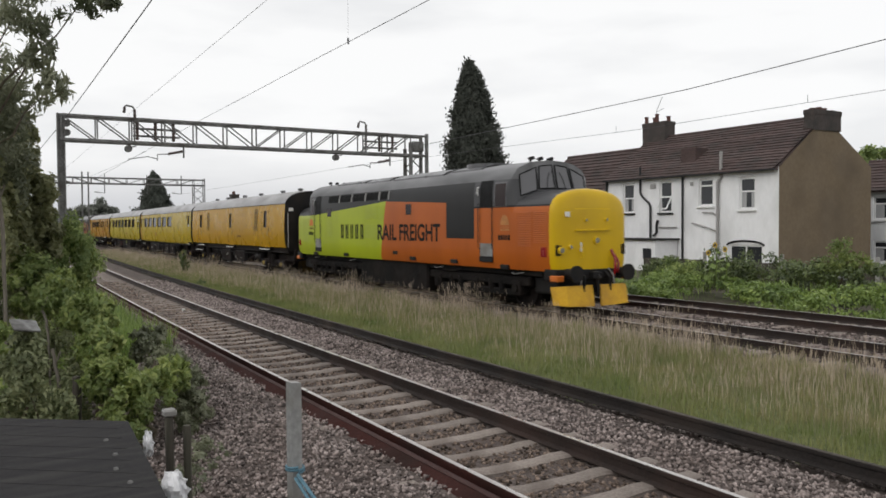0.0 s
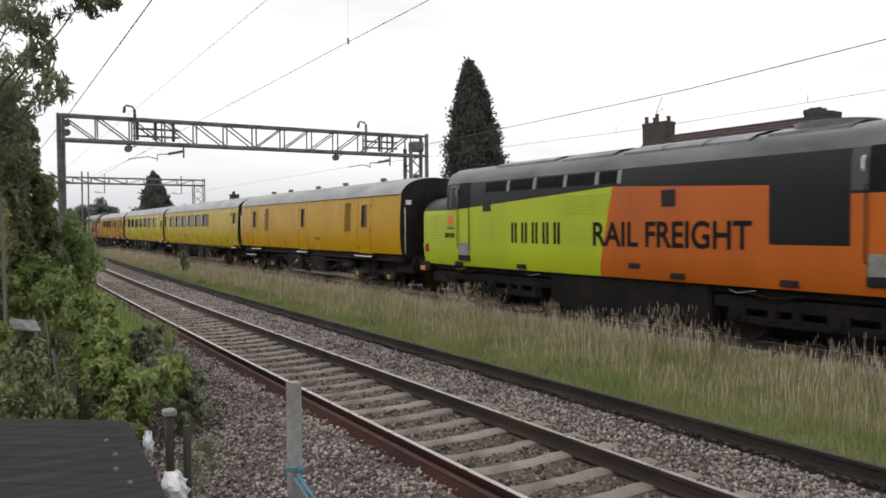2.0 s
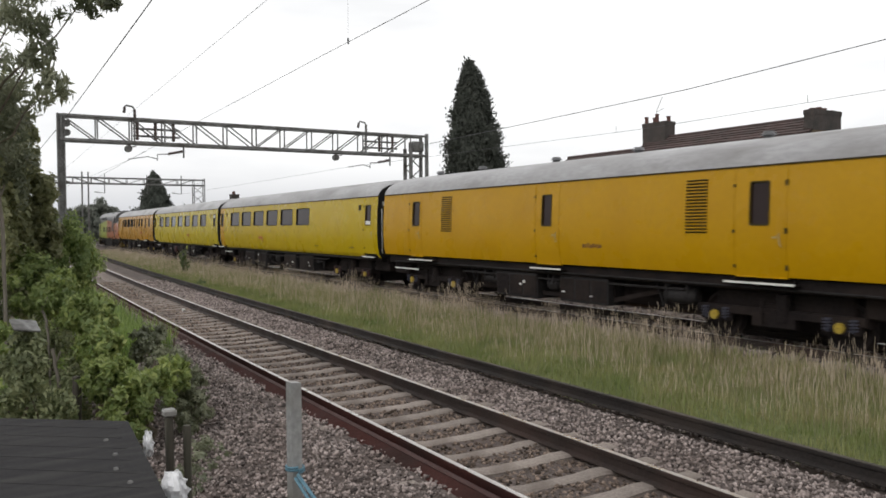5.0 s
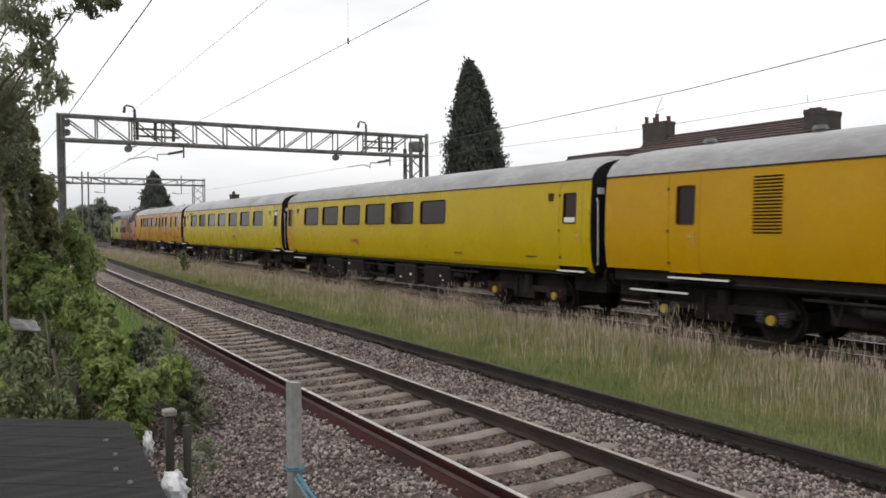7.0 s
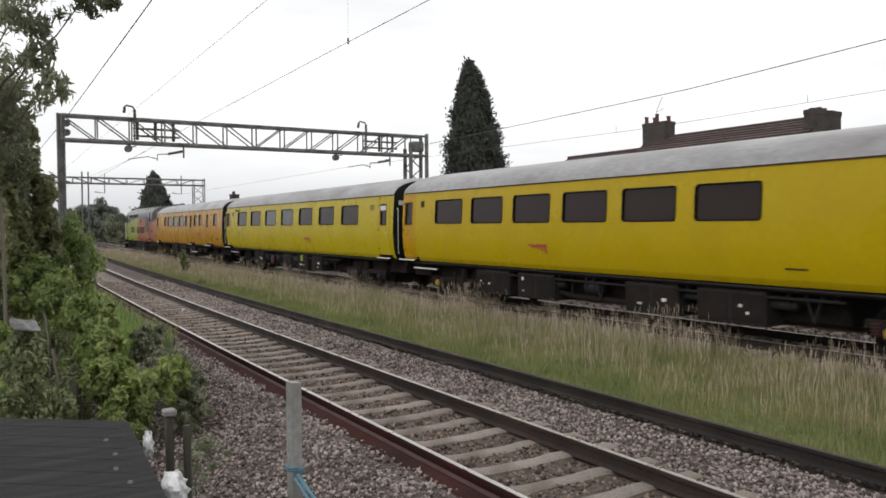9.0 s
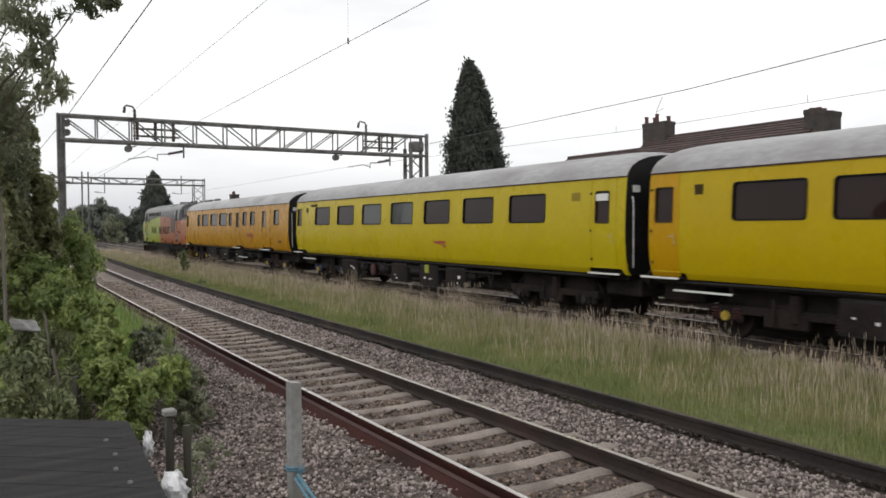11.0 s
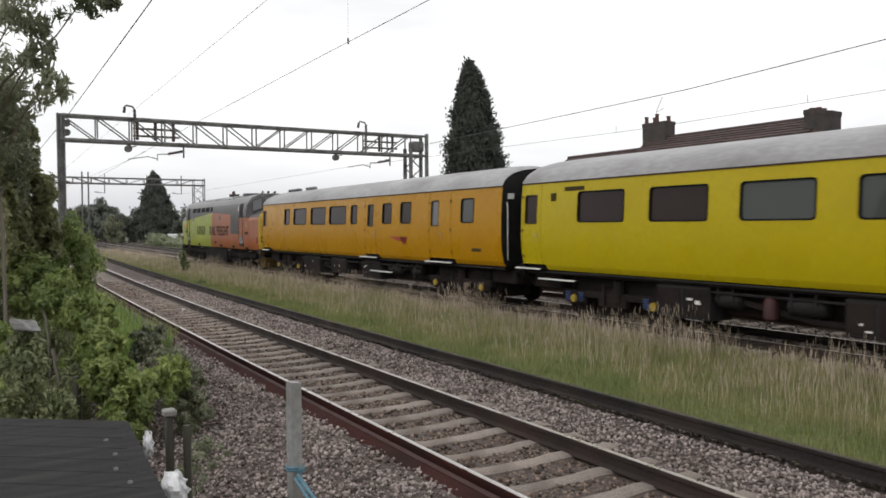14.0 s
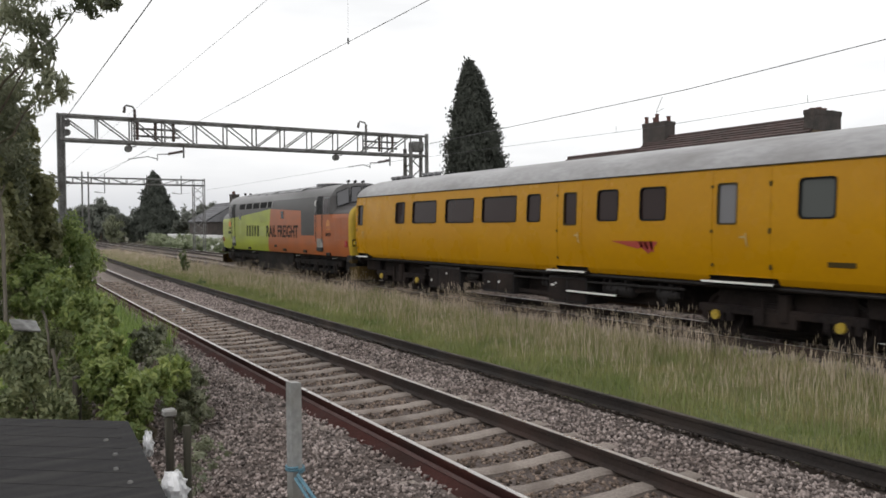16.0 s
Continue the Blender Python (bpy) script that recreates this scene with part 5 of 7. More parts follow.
# ---- overhead line gantries ----
def ribbed(b, p, q, ribs, r0, r1):
    """A ribbed insulator body between two points."""
    p, q = Vector(p), Vector(q)
    turn = (q - p).to_track_quat("Z", "Y")
    rings = []
    for k in range(ribs * 2 + 1):
        r = r0 if k % 2 else r1
        rings.append([p.lerp(q, k / (ribs * 2)) + turn @ Vector((r * math.cos(2 * math.pi * i / 10), r * math.sin(2 * math.pi * i / 10), 0)) for i in range(10)])
    b.loft(rings, caps=True)


def gantry(X, y0, y1, z0, z1, label, detail=True):
    g = thing("catenary_gantry", label, "gantry")
    b = Build()
    b.box(X - 0.16, X + 0.16, y0 - 0.17, y0 - 0.11, -0.6, z1 + 0.1, 0.01)
    b.box(X - 0.16, X + 0.16, y0 + 0.11, y0 + 0.17, -0.6, z1 + 0.1, 0.01)
    b.box(X - 0.03, X + 0.03, y0 - 0.12, y0 + 0.12, -0.6, z1 + 0.1)
    part("mast", b, M["gantry"], g, "grey steel mast of rolled section")
    for dy in (0.0, 1.05):
        b = Build()
        for dx in (-0.35, 0.35):
            w_ = 1.0 if detail else 0.5
            b.box(X + dx - 0.06 * w_, X + dx + 0.06 * w_, y1 + dy - 0.09 * w_, y1 + dy + 0.09 * w_, -0.6, z1 + (0.15 if dy else -0.7))
        part("mast", b, M["gantry"], g, "lattice mast leg")
    z = 0.2
    while z < z0 - 0.6:
        for a, e in ((0.0, 1.05), (1.05, 0.0)):
            b = Build()
            b.beam((X - 0.35, y1 + a, z), (X - 0.35, y1 + e, z + 0.9), 0.05, 0.05)
            part("mast_lacing", b, M["gantry"], g)
        z += 0.9
    for dx in (-0.35, 0.35):
        for zz, h in ((z0, 0.17), (z1, 0.14)):
            b = Build()
            b.box(X + dx - 0.07, X + dx + 0.07, y0, y1 + 1.1, zz - h * 0.4, zz + h * 0.4, 0.01)
            part("chord", b, M["gantry"], g, "long horizontal beam chord")
    n = int((y1 - y0) / 1.45)
    step = (y1 - y0) / n
    for k in range(n + 1):
        y = y0 + step * k
        for dx in (-0.35, 0.35):
            b = Build()
            b.beam((X + dx, y, z0), (X + dx, y, z1), 0.06, 0.06)
            part("strut", b, M["gantry"], g)
            if k < n:
                b = Build()
                if k < n * 0.5:
                    b.beam((X + dx, y, z1), (X + dx, y + step, z0), 0.055, 0.055)
                else:
                    b.beam((X + dx, y, z0), (X + dx, y + step, z1), 0.055, 0.055)
                part("diagonal", b, M["gantry"], g)
        b = Build()
        b.beam((X - 0.35, y, z1), (X + 0.35, y, z1), 0.05, 0.05)
        part("cross_tie", b, M["gantry"], g)
    b = Build()
    b.box(X - 0.35, X + 0.35, y1 + 0.1, y1 + 1.0, z0 - 0.05, z0 + 0.05)
    b.box(X - 0.3, X + 0.3, y1 + 0.2, y1 + 0.9, z0 + 0.25, z1 - 0.3, 0.03)
    part("tension_gear", b, M["gantry"], g, "block of tensioning gear on the mast head")
    if not detail:
        for dy in (0.0, 0.55):
            b = Build()
            b.box(X - 0.08, X + 0.08, y0 + 4.0 + dy - 0.06, y0 + 4.0 + dy + 0.06, -0.6, z1 + 0.55)
            part("mast", b, M["gantry"], g, "slim twin inner mast")
        for y in (y0 + 1.5, y0 + 6.0, y1 - 4.5, y1 - 1.2):
            b = Build()
            b.tube([(X, y, z1 + 0.4), (X, y, z0 - 0.9), (X, y - 0.9, z0 - 0.8)], 0.05)
            part("registration_arm", b, M["gantry"], g)
        return g
    for y_s, y_t in ((6.85, 9.14), (19.1, 20.61)):
        # stand with a swan neck and insulators above, doubled panel, drop tube and arm below
        b = Build()
        b.tube([(X, y_s, z0), (X, y_s, z1 + 0.52), (X, y_s - 0.06, z1 + 0.62), (X, y_s - 0.35, z1 + 0.66), (X, y_s - 0.42, z1 + 0.58)], 0.045)
        part("stand_pipe", b, M["gantry"], g, "swan-necked stand pipe")
        for (p, q) in (((X, y_s - 0.42, z1 + 0.58), (X, y_s - 0.46, z1 + 0.3)), ((X, y_s + 0.03, z1 + 0.5), (X, y_s + 0.03, z1 + 0.1))):
            c = Build()
            ribbed(c, p, q, 6, 0.08, 0.045)
            part("insulator", c, M["ceramic"], g, "dark ribbed insulator")
        for zz in (z0 + 0.4, z0 + 0.75):
            c = Build()
            c.box(X - 0.45, X - 0.38, y_s, y_s + 2.2, zz - 0.05, zz + 0.05)
            part("side_rail", c, M["gantry"], g)
        for k in range(3):
            c = Build()
            ribbed(c, (X - 0.42, y_s + 0.2 + 0.85 * k, z0 + 0.2), (X - 0.42, y_s + 0.2 + 0.85 * k, z1 + 0.15), 7, 0.09, 0.06)
            part("insulator", c, M["ceramic"], g)
        c = Build()
        c.tube([(X, y_t, z0), (X, y_t, z0 - 0.62)], 0.045)
        part("drop_tube", c, M["gantry"], g)
        c = Build()
        ribbed(c, (X, y_t - 0.05, z0 - 0.30), (X, y_t - 0.75, z0 - 0.46), 7, 0.08, 0.045)
        part("insulator", c, M["ceramic"], g, "dark ribbed arm insulator")
        c = Build()
        c.tube([(X, y_t - 0.75, z0 - 0.46), (X, y_t - 1.25, z0 - 0.50), (X, y_t - 1.25, z0 - 0.80), (X, y_t - 1.25, z0 - 0.72), (X, y_t - 1.7, z0 - 0.62), (X, y_t - 2.6, z0 - 0.78)], 0.025)
        part("registration_arm", c, M["gantry"], g, "thin cranked registration arm")
    for y in (6.56, 17.27):
        c = Build()
        c.tube([(X, y + 0.35, z0), (X, y + 0.35, z0 - 0.15), (X, y, z0 - 0.2)], 0.03)
        c.cyl((X - 0.12, y, z0 - 0.28), (X + 0.12, y, z0 - 0.28), 0.17, n=14)
        part("pulley", c, M["gantry"], g, "hanging pulley wheel")
    for y, z in ((y0 + 0.25, z1 - 0.35), (y0 + 0.25, z0 + 0.35)):
        c = Build()
        c.cyl((X - 0.1, y, z), (X + 0.1, y, z), 0.16, n=12)
        part("mast_bracket", c, M["gantry"], g)
    c = Build()
    c.box(X - 0.20, X - 0.165, y0 - 0.16, y0 + 0.16, 2.18, 2.48, 0.005)
    part("number_plate", c, M["steel_grey"], g, "small grey plate with dark bars")
    c = Build()
    c.box(X + 0.165, X + 0.20, y0 - 0.16, y0 + 0.16, 2.18, 2.48, 0.005)
    part("number_plate", c, M["steel_grey"], g, "small grey plate with dark bars")
    for k in range(2):
        c = Build()
        c.box(X + 0.2, X + 0.203, y0 - 0.1 + 0.12 * k, y0 - 0.02 + 0.12 * k, 2.24, 2.42)
        part("plate_bar", c, M["letter"], g)
    return g


gantry(-40.1, 3.65, 21.78, 6.3, 7.42, "grey steel lattice gantry spanning the tracks with insulators")
gantry(-82.0, 5.2, 19.6, 6.5, 7.05, "distant grey lattice gantry over the tracks", False)


def wire(y, pts, r, label, metal="wire"):
    b = Build()
    path = []
    for (x0, z0), (x1, z1) in zip(pts[:-1], pts[1:]):
        for k in range(8):
            f = k / 8
            path.append((x0 + (x1 - x0) * f, y, z0 + (z1 - z0) * f - 0.12 * f * (1 - f) * abs(x1 - x0) / 60))
    path.append((pts[-1][0], y, pts[-1][1]))
    b.tube(path, r, 5)
    ob = new("overhead_wire", b.mesh("overhead_wire", M[metal]))
    return tagged(ob, label, "wire", "overhead line wires")


wire(3.75, [(-82, 7.0), (-40.1, 7.14), (-19.3, 7.57), (12, 8.25)], 0.015, "thin dark earth wire from the mast head")
wire(10.25, [(-82, 6.9), (-40.1, 7.76), (-24.9, 7.98), (-17.5, 8.06), (12, 8.45)], 0.010, "thin overhead feeder wire above the gantry")
wire(6.85, [(-82, 7.0), (-40.1, 7.9), (-20.0, 8.25), (12, 8.8)], 0.007, "very thin pale overhead catenary wire", "wire_pale")
wire(22.6, [(-40.1, 6.92), (-20.2, 7.17), (-12.9, 7.50), (14, 8.7)], 0.015, "dark overhead wire anchored at the mast head")
wire(18.0, [(-82, 5.55), (-40.1, 5.52), (-25.1, 5.32), (-17.8, 5.21), (-10.2, 5.28), (14, 5.5)], 0.006, "thin contact wire over the far track")
wire(6.6, [(-82, 5.6), (-40.1, 5.5), (-36, 5.55)], 0.006, "thin contact wire over the near track")
for x, z0, z1 in ((-19.0, 5.23, 5.42), (-12.2, 5.26, 5.45)):
    b = Build()
    b.tube([(x, 18.0, z0), (x, 18.0, z1)], 0.007, 5)
    tagged(new("wire_dropper", b.mesh("wire_dropper", M["wire"])), "short thin dropper on the contact wire", "wire")

b = Build()
b.tube([(-22.73, 10.25, 8.0), (-22.7, 10.25, 11.5)], 0.003, 5)
ribbed(b, (-22.73, 10.25, 7.93), (-22.73, 10.25, 8.13), 3, 0.035, 0.02)
tagged(new("wire_dropper", b.mesh("wire_dropper", M["wire"])), "thin vertical dropper with a small insulator", "wire")


# ---- houses ----
def wall_with_holes(b, axis, at, u0, u1, z0, z1, holes, thick, out=-1):
    """A wall in the plane x or y = at, from u0 to u1, pierced by holes (u0, u1, z0, z1); out: the side of its outer face."""
    us = sorted({u0, u1, *[h[0] for h in holes], *[h[1] for h in holes]})
    zs = sorted({z0, z1, *[h[2] for h in holes], *[h[3] for h in holes]})
    P = (lambda u, d, z: (at + d, u, z)) if axis == "x" else (lambda u, d, z: (u, at + d, z))
    for a, c in zip(us[:-1], us[1:]):
        for p, q in zip(zs[:-1], zs[1:]):
            if any(h[0] - 1e-6 <= a and c <= h[1] + 1e-6 and h[2] - 1e-6 <= p and q <= h[3] + 1e-6 for h in holes):
                continue
            for d in (0, -out * thick):
                b.add([P(a, d, p), P(c, d, p), P(c, d, q), P(a, d, q)], [(0, 1, 2, 3)])
    for h in holes:
        ring0 = [P(h[0], 0, h[2]), P(h[1], 0, h[2]), P(h[1], 0, h[3]), P(h[0], 0, h[3])]
        ring1 = [P(h[0], -out * thick, h[2]), P(h[1], -out * thick, h[2]), P(h[1], -out * thick, h[3]), P(h[0], -out * thick, h[3])]
        b.loft([ring0, ring1])


def sash_window(parent, x0, x1, z0, z1, y, sill=True, curtain=True, split=0.5, mullion=False, open_low=False):
    w = 0.12
    yy = y + 0.12
    b = Build()
    for a, e, p, q in ((x0, x0 + w, z0, z1), (x1 - w, x1, z0, z1), (x0 + w, x1 - w, z0, z0 + w), (x0 + w, x1 - w, z1 - w, z1)):
        b.box(a, e, yy - 0.05, yy + 0.05, p, q, 0.01)
    zm = z0 + (z1 - z0) * split
    if split:
        b.box(x0 + w, x1 - w, yy - 0.045, yy + 0.05, zm - 0.05, zm + 0.05, 0.01)
    if mullion:
        b.box((x0 + x1) / 2 - 0.05, (x0 + x1) / 2 + 0.05, yy - 0.045, yy + 0.05, z0 + w, z1 - w, 0.01)
    win = part("window", b, M["upvc"], parent, "white framed window")
    g = Build()
    g.box(x0 + w, x1 - w, yy, yy + 0.012, z0 + w, z1 - w)
    part("pane", g, M["glass_house"], win, "dark reflecting window pane")
    if curtain:
        for a, e in ((x0 + w, x0 + w + 0.28 * (x1 - x0)), (x1 - w - 0.2 * (x1 - x0), x1 - w)):
            c = Build()
            n = 10
            c.loft([[(a + (e - a) * i / n, yy - 0.004 + 0.003 * (i % 2), z) for i in range(n + 1)] for z in (z0 + w + 0.01, (zm if split else z1) - 0.06)], close=False)
            part("curtain", c, M["curtain"], win, "pale net curtain behind the glass")
    if open_low:
        f = Build()
        for a, e in (((x0 + w, zm - 0.05), (x0 + w, z0 + 0.25)), ((x1 - w, zm - 0.05), (x1 - w, z0 + 0.25))):
            f.beam((a[0], yy - 0.06, a[1]), (e[0], yy - 0.5, e[1]), 0.08, 0.05)
        f.beam((x0 + w, yy - 0.5, z0 + 0.25), (x1 - w, yy - 0.5, z0 + 0.25), 0.05, 0.08)
        part("open_sash", f, M["upvc"], win, "lower sash hinged open outwards")
    if sill:
        s = Build()
        s.box(x0 - 0.1, x1 + 0.1, y - 0.14, y + 0.1, z0 - 0.12, z0 - 0.003, 0.02)
        part("sill", s, M["upvc"] if sill == 1 else M["black"], win, "projecting window sill")


def pitched_roof(parent, x0, x1, y_eave, z_eave, y_ridge, z_ridge, y_back, z_back, courses, tiles="roof_tile"):
    """Roof of separate tile courses on the near slope, plain back slope and a ridge line."""
    dy, dz = y_ridge - y_eave, z_ridge - z_eave
    ln = math.hypot(dy, dz)
    ny, nz = -dz / ln, dy / ln
    roof = part("roof", Build().add([(x0, y_eave - 0.1, z_eave - 0.12), (x1, y_eave - 0.1, z_eave - 0.12), (x1, y_ridge, z_ridge - 0.05), (x0, y_ridge, z_ridge - 0.05), (x1, y_back + 0.1, z_back - 0.05), (x0, y_back + 0.1, z_back - 0.05)],
                                    [(0, 1, 2, 3), (3, 2, 4, 5), (0, 3, 5), (1, 4, 2)]), M[tiles], parent, "brown tiled pitched roof")
    rnd = random.Random(courses)
    for k in range(courses):
        f0, f1 = k / courses - 0.02, (k + 1) / courses
        b = Build()
        seg = int((x1 - x0) / 0.3)
        rows = []
        for i in range(seg + 1):
            x = x0 + (x1 - x0) * i / seg
            lift = 0.085 + rnd.uniform(-0.02, 0.02)
            j = rnd.uniform(-0.015, 0.015)
            a = (x, y_eave + dy * (f0 + j * 0.3) + ny * lift, z_eave + dz * (f0 + j * 0.3) + nz * lift)
            a0 = (x, y_eave + dy * f0 + ny * 0.005, z_eave + dz * f0 + nz * 0.005)
            e = (x, y_eave + dy * f1 + ny * 0.012, z_eave + dz * f1 + nz * 0.012)
            rows.append([a0, a, e])
        b.loft(rows, close=False)
        part("tile_course", b, M[tiles], roof)
    b = Build()
    n = int((x1 - x0) / 0.45)
    for i in range(n):
        a = x0 + (x1 - x0) * i / n
        b.cyl((a, y_ridge, z_ridge + 0.0), (a + (x1 - x0) / n * 0.97, y_ridge, z_ridge), 0.13, n=8)
    part("ridge_tiles", b, M[tiles], roof, "half-round ridge tiles")
    return roof


def chimney(parent, x0, x1, y0, y1, z0, z1, pots):
    b = Build()
    z, k, rings = z0, 0, []
    while z < z1 - 0.01:
        e = 0.0 if k % 2 == 0 else 0.008
        h = min(0.075, z1 - z)
        w = 0.03 if z > z1 - 0.28 else 0
        for zz in (z, z + h):
            rings.append([(x0 - e - w, y0 - e - w, zz), (x1 + e + w, y0 - e - w, zz), (x1 + e + w, y1 + e + w, zz), (x0 - e - w, y1 + e + w, zz)])
        z += h
        k += 1
    b.loft(rings, caps=True)
    ch = part("chimney", b, M["brick"], parent, "dark brick chimney stack")
    for x, y, h in pots:
        c = Build()
        c.cyl((x, y, z1), (x, y, z1 + h), 0.15, 0.12, n=12)
        c.cyl((x, y, z1 + h - 0.08), (x, y, z1 + h), 0.16, 0.16, n=12)
        part("chimney_pot", c, M["clay_pot"], ch, "red clay chimney pot")


def terrace():
    h = thing("terraced_house", "white rendered terraced house with brown tiled roof and brown gable", "house")
    FY, X0, X1 = 38.0, -41.0, -27.44
    wins = [(-30.05, -28.95, 3.06, 4.90), (-32.98, -31.88, 3.32, 4.98), (-36.15, -35.10, 2.98, 4.98), (-39.45, -38.40, 3.0, 4.98)]
    g1 = (-30.75, -28.45, -0.1, 1.05)
    b = Build()
    wall_with_holes(b, "y", FY, X0, X1, -0.7, 5.35, wins + [g1], 0.25, -1)
    part("rear_wall", b, M["render_white"], h, "white rendered wall stained with damp")
    b = Build()
    yr, zr, yb, zb = 42.1, 8.35, 46.75, 5.6
    for x, d in ((X1, 0.0), (X1 - 0.25, 0.0)):
        b.add([(x, FY + 0.002, -0.7), (x, yb, -0.7), (x, yb, zb), (x, yr, zr), (x, FY + 0.002, 5.32)], [(0, 1, 2, 3, 4)])
    part("gable_wall", b, M["render_brown"], h, "blank brown rendered gable wall")
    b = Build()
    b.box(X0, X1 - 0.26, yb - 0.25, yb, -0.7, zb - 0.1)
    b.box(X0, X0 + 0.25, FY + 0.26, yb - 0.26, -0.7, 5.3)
    # added near-black sheet behind the windows for the dark of the rooms
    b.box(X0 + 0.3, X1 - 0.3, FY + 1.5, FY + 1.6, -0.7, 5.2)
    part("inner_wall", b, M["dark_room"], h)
    for (a, e, p, q), o in zip(wins, (dict(split=0.56), dict(split=0.74, curtain=False), dict(open_low=True, split=0.5, curtain=False, sill=2), dict(sill=2))):
        sash_window(h, a, e, p, q, FY, **{"sill": 1, **o})
    sash_window(h, *g1, FY, sill=1, split=0, mullion=True, curtain=False)
    b = Build()
    n = 10
    pts = [(-29.6 + 1.25 * math.cos(math.pi * i / n), FY - 0.03, 1.0 + 0.26 * math.sin(math.pi * i / n)) for i in range(n + 1)]
    b.tube(pts, 0.06, 6)
    part("window_arch", b, M["black"], h, "dark arched window head")
    for (a, e, p, q) in wins[0:1] + wins[3:4]:
        b = Build()
        b.tube([(a - 0.05 + (e - a + 0.1) * i / 6, FY - 0.01, q + 0.02 + 0.09 * math.sin(math.pi * i / 6)) for i in range(7)], 0.05, 6)
        part("window_arch", b, M["render_white"], h)
    pitched_roof(h, X0, X1 - 0.05, FY - 0.3, 5.28, yr, zr, yb, zb, 17)
    chimney(h, -41.2, -39.1, 41.6, 42.6, 7.4, 9.45, [(-41.1, 41.9, 0.5), (-40.7, 42.3, 0.45), (-40.1, 41.9, 0.6), (-39.4, 42.3, 0.4)])
    chimney(h, -27.98, -27.38, 40.95, 43.55, 7.55, 8.72, [(-27.7, 41.3, 0.10), (-27.7, 41.9, 0.18), (-27.7, 42.4, 0.16), (-27.7, 43.1, 0.08)])
    b = Build()
    b.tube([(-40.4, 42, 9.4), (-40.2, 42, 10.4), (-39.7, 42, 11.2)], 0.02)
    b.tube([(-40.3, 42, 10.2), (-39.7, 42.2, 10.45)], 0.015)
    part("aerial", b, M["gantry"], h, "thin television aerial")
    # raised roof hatch by the party wall
    b = Build()
    b.box(-35.2, -34.0, 38.9, 40.4, 5.9, 7.05, 0.03)
    part("roof_upstand", b, M["roof_tile"], h, "small tiled upstand on the roof")
    b = Build()
    b.box(X0 - 0.05, X1, FY - 0.42, FY - 0.30, 5.16, 5.28, 0.02)
    part("gutter", b, M["pipe_black"], h, "black rain gutter")
    for pts, r, mt in ((((-34.16, 37.9, 5.2), (-34.16, 37.9, -0.6)), 0.065, "pipe_black"),
                       (((-37.75, 37.9, 6.0), (-37.75, 37.9, 4.35), (-37.55, 37.9, 4.05), (-36.95, 37.9, 3.6), (-36.85, 37.9, 3.4), (-36.85, 37.9, -0.6)), 0.075, "pipe_black"),
                       (((-40.95, 37.9, 5.3), (-40.95, 37.9, -0.6)), 0.09, "pipe_black"),
                       (((-31.25, 37.9, 6.5), (-31.25, 37.9, 5.0), (-31.45, 37.85, 4.7), (-31.45, 37.85, -0.6)), 0.09, "pipe_grey"),
                       (((-31.45, 37.85, 1.8), (-32.3, 37.9, 2.05), (-33.4, 37.9, 2.3)), 0.05, "pipe_grey"),
                       (((-31.45, 37.85, 2.6), (-31.8, 37.9, 2.9), (-32.6, 37.9, 2.95)), 0.05, "pipe_grey"),
                       (((-36.6, 37.9, 1.5), (-36.3, 37.9, 1.7), (-36.3, 37.9, 2.2), (-36.2, 37.9, 2.5)), 0.08, "pipe_black"),
                       (((-36.1, 37.9, 2.05), (-34.6, 37.9, 2.05)), 0.045, "pipe_grey")):
        b = Build()
        b.tube(pts, r, 8)
        part("drain_pipe", b, M[mt], h, "vertical drain pipe" if mt == "pipe_black" else "pale grey drain pipe")
    for x, z, w, hh in ((-36.9, 4.55, 0.45, 0.3), (-33.6, 4.6, 0.22, 0.22)):
        b = Build()
        b.box(x, x + w, 37.92, 38.02, z, z + hh, 0.02)
        part("wall_vent", b, M["pipe_grey"], h)
    # low white outhouse at the back
    b = Build()
    b.box(-39.6, -34.6, 36.0, 37.95, -0.7, 1.25, 0.02)
    o = part("outhouse", b, M["render_white"], h, "low white lean-to outhouse")
    b = Build()
    b.box(-39.8, -34.4, 35.8, 37.98, 1.26, 1.36, 0.02)
    part("flat_roof", b, M["felt"], o)
    b = Build()
    b.box(-35.6, -34.9, 35.96, 35.995, 0.1, 0.75, 0.01)
    part("small_window", b, M["glass_house"], o)
    b = Build()
    for k in range(3):
        b.beam((-39.4 + 0.5 * k, 35.9, 0.3), (-38.6 + 0.5 * k, 35.9, 1.35), 0.09, 0.09)
    b.tube([(-39.6 + 0.25 * k, 35.85, 1.3 + 0.35 * math.sin(math.pi * k / 8)) for k in range(9)], 0.06)
    part("white_trellis", b, M["upvc"], o, "white arched trellis")
    return h


terrace()


def lower_house():
    h = thing("neighbour_house", "lower terraced house with brown tiled roof next door", "house")
    b = Build()
    b.box(-50.0, -41.1, 39.2, 46.0, -0.7, 4.6)
    part("wall", b, M["brick"], h)
    pitched_roof(h, -50.2, -41.05, 38.8, 4.4, 42.3, 7.75, 46.2, 4.6, 13)
    chimney(h, -44.5, -43.4, 42.4, 43.2, 7.2, 7.7, [])


lower_house()


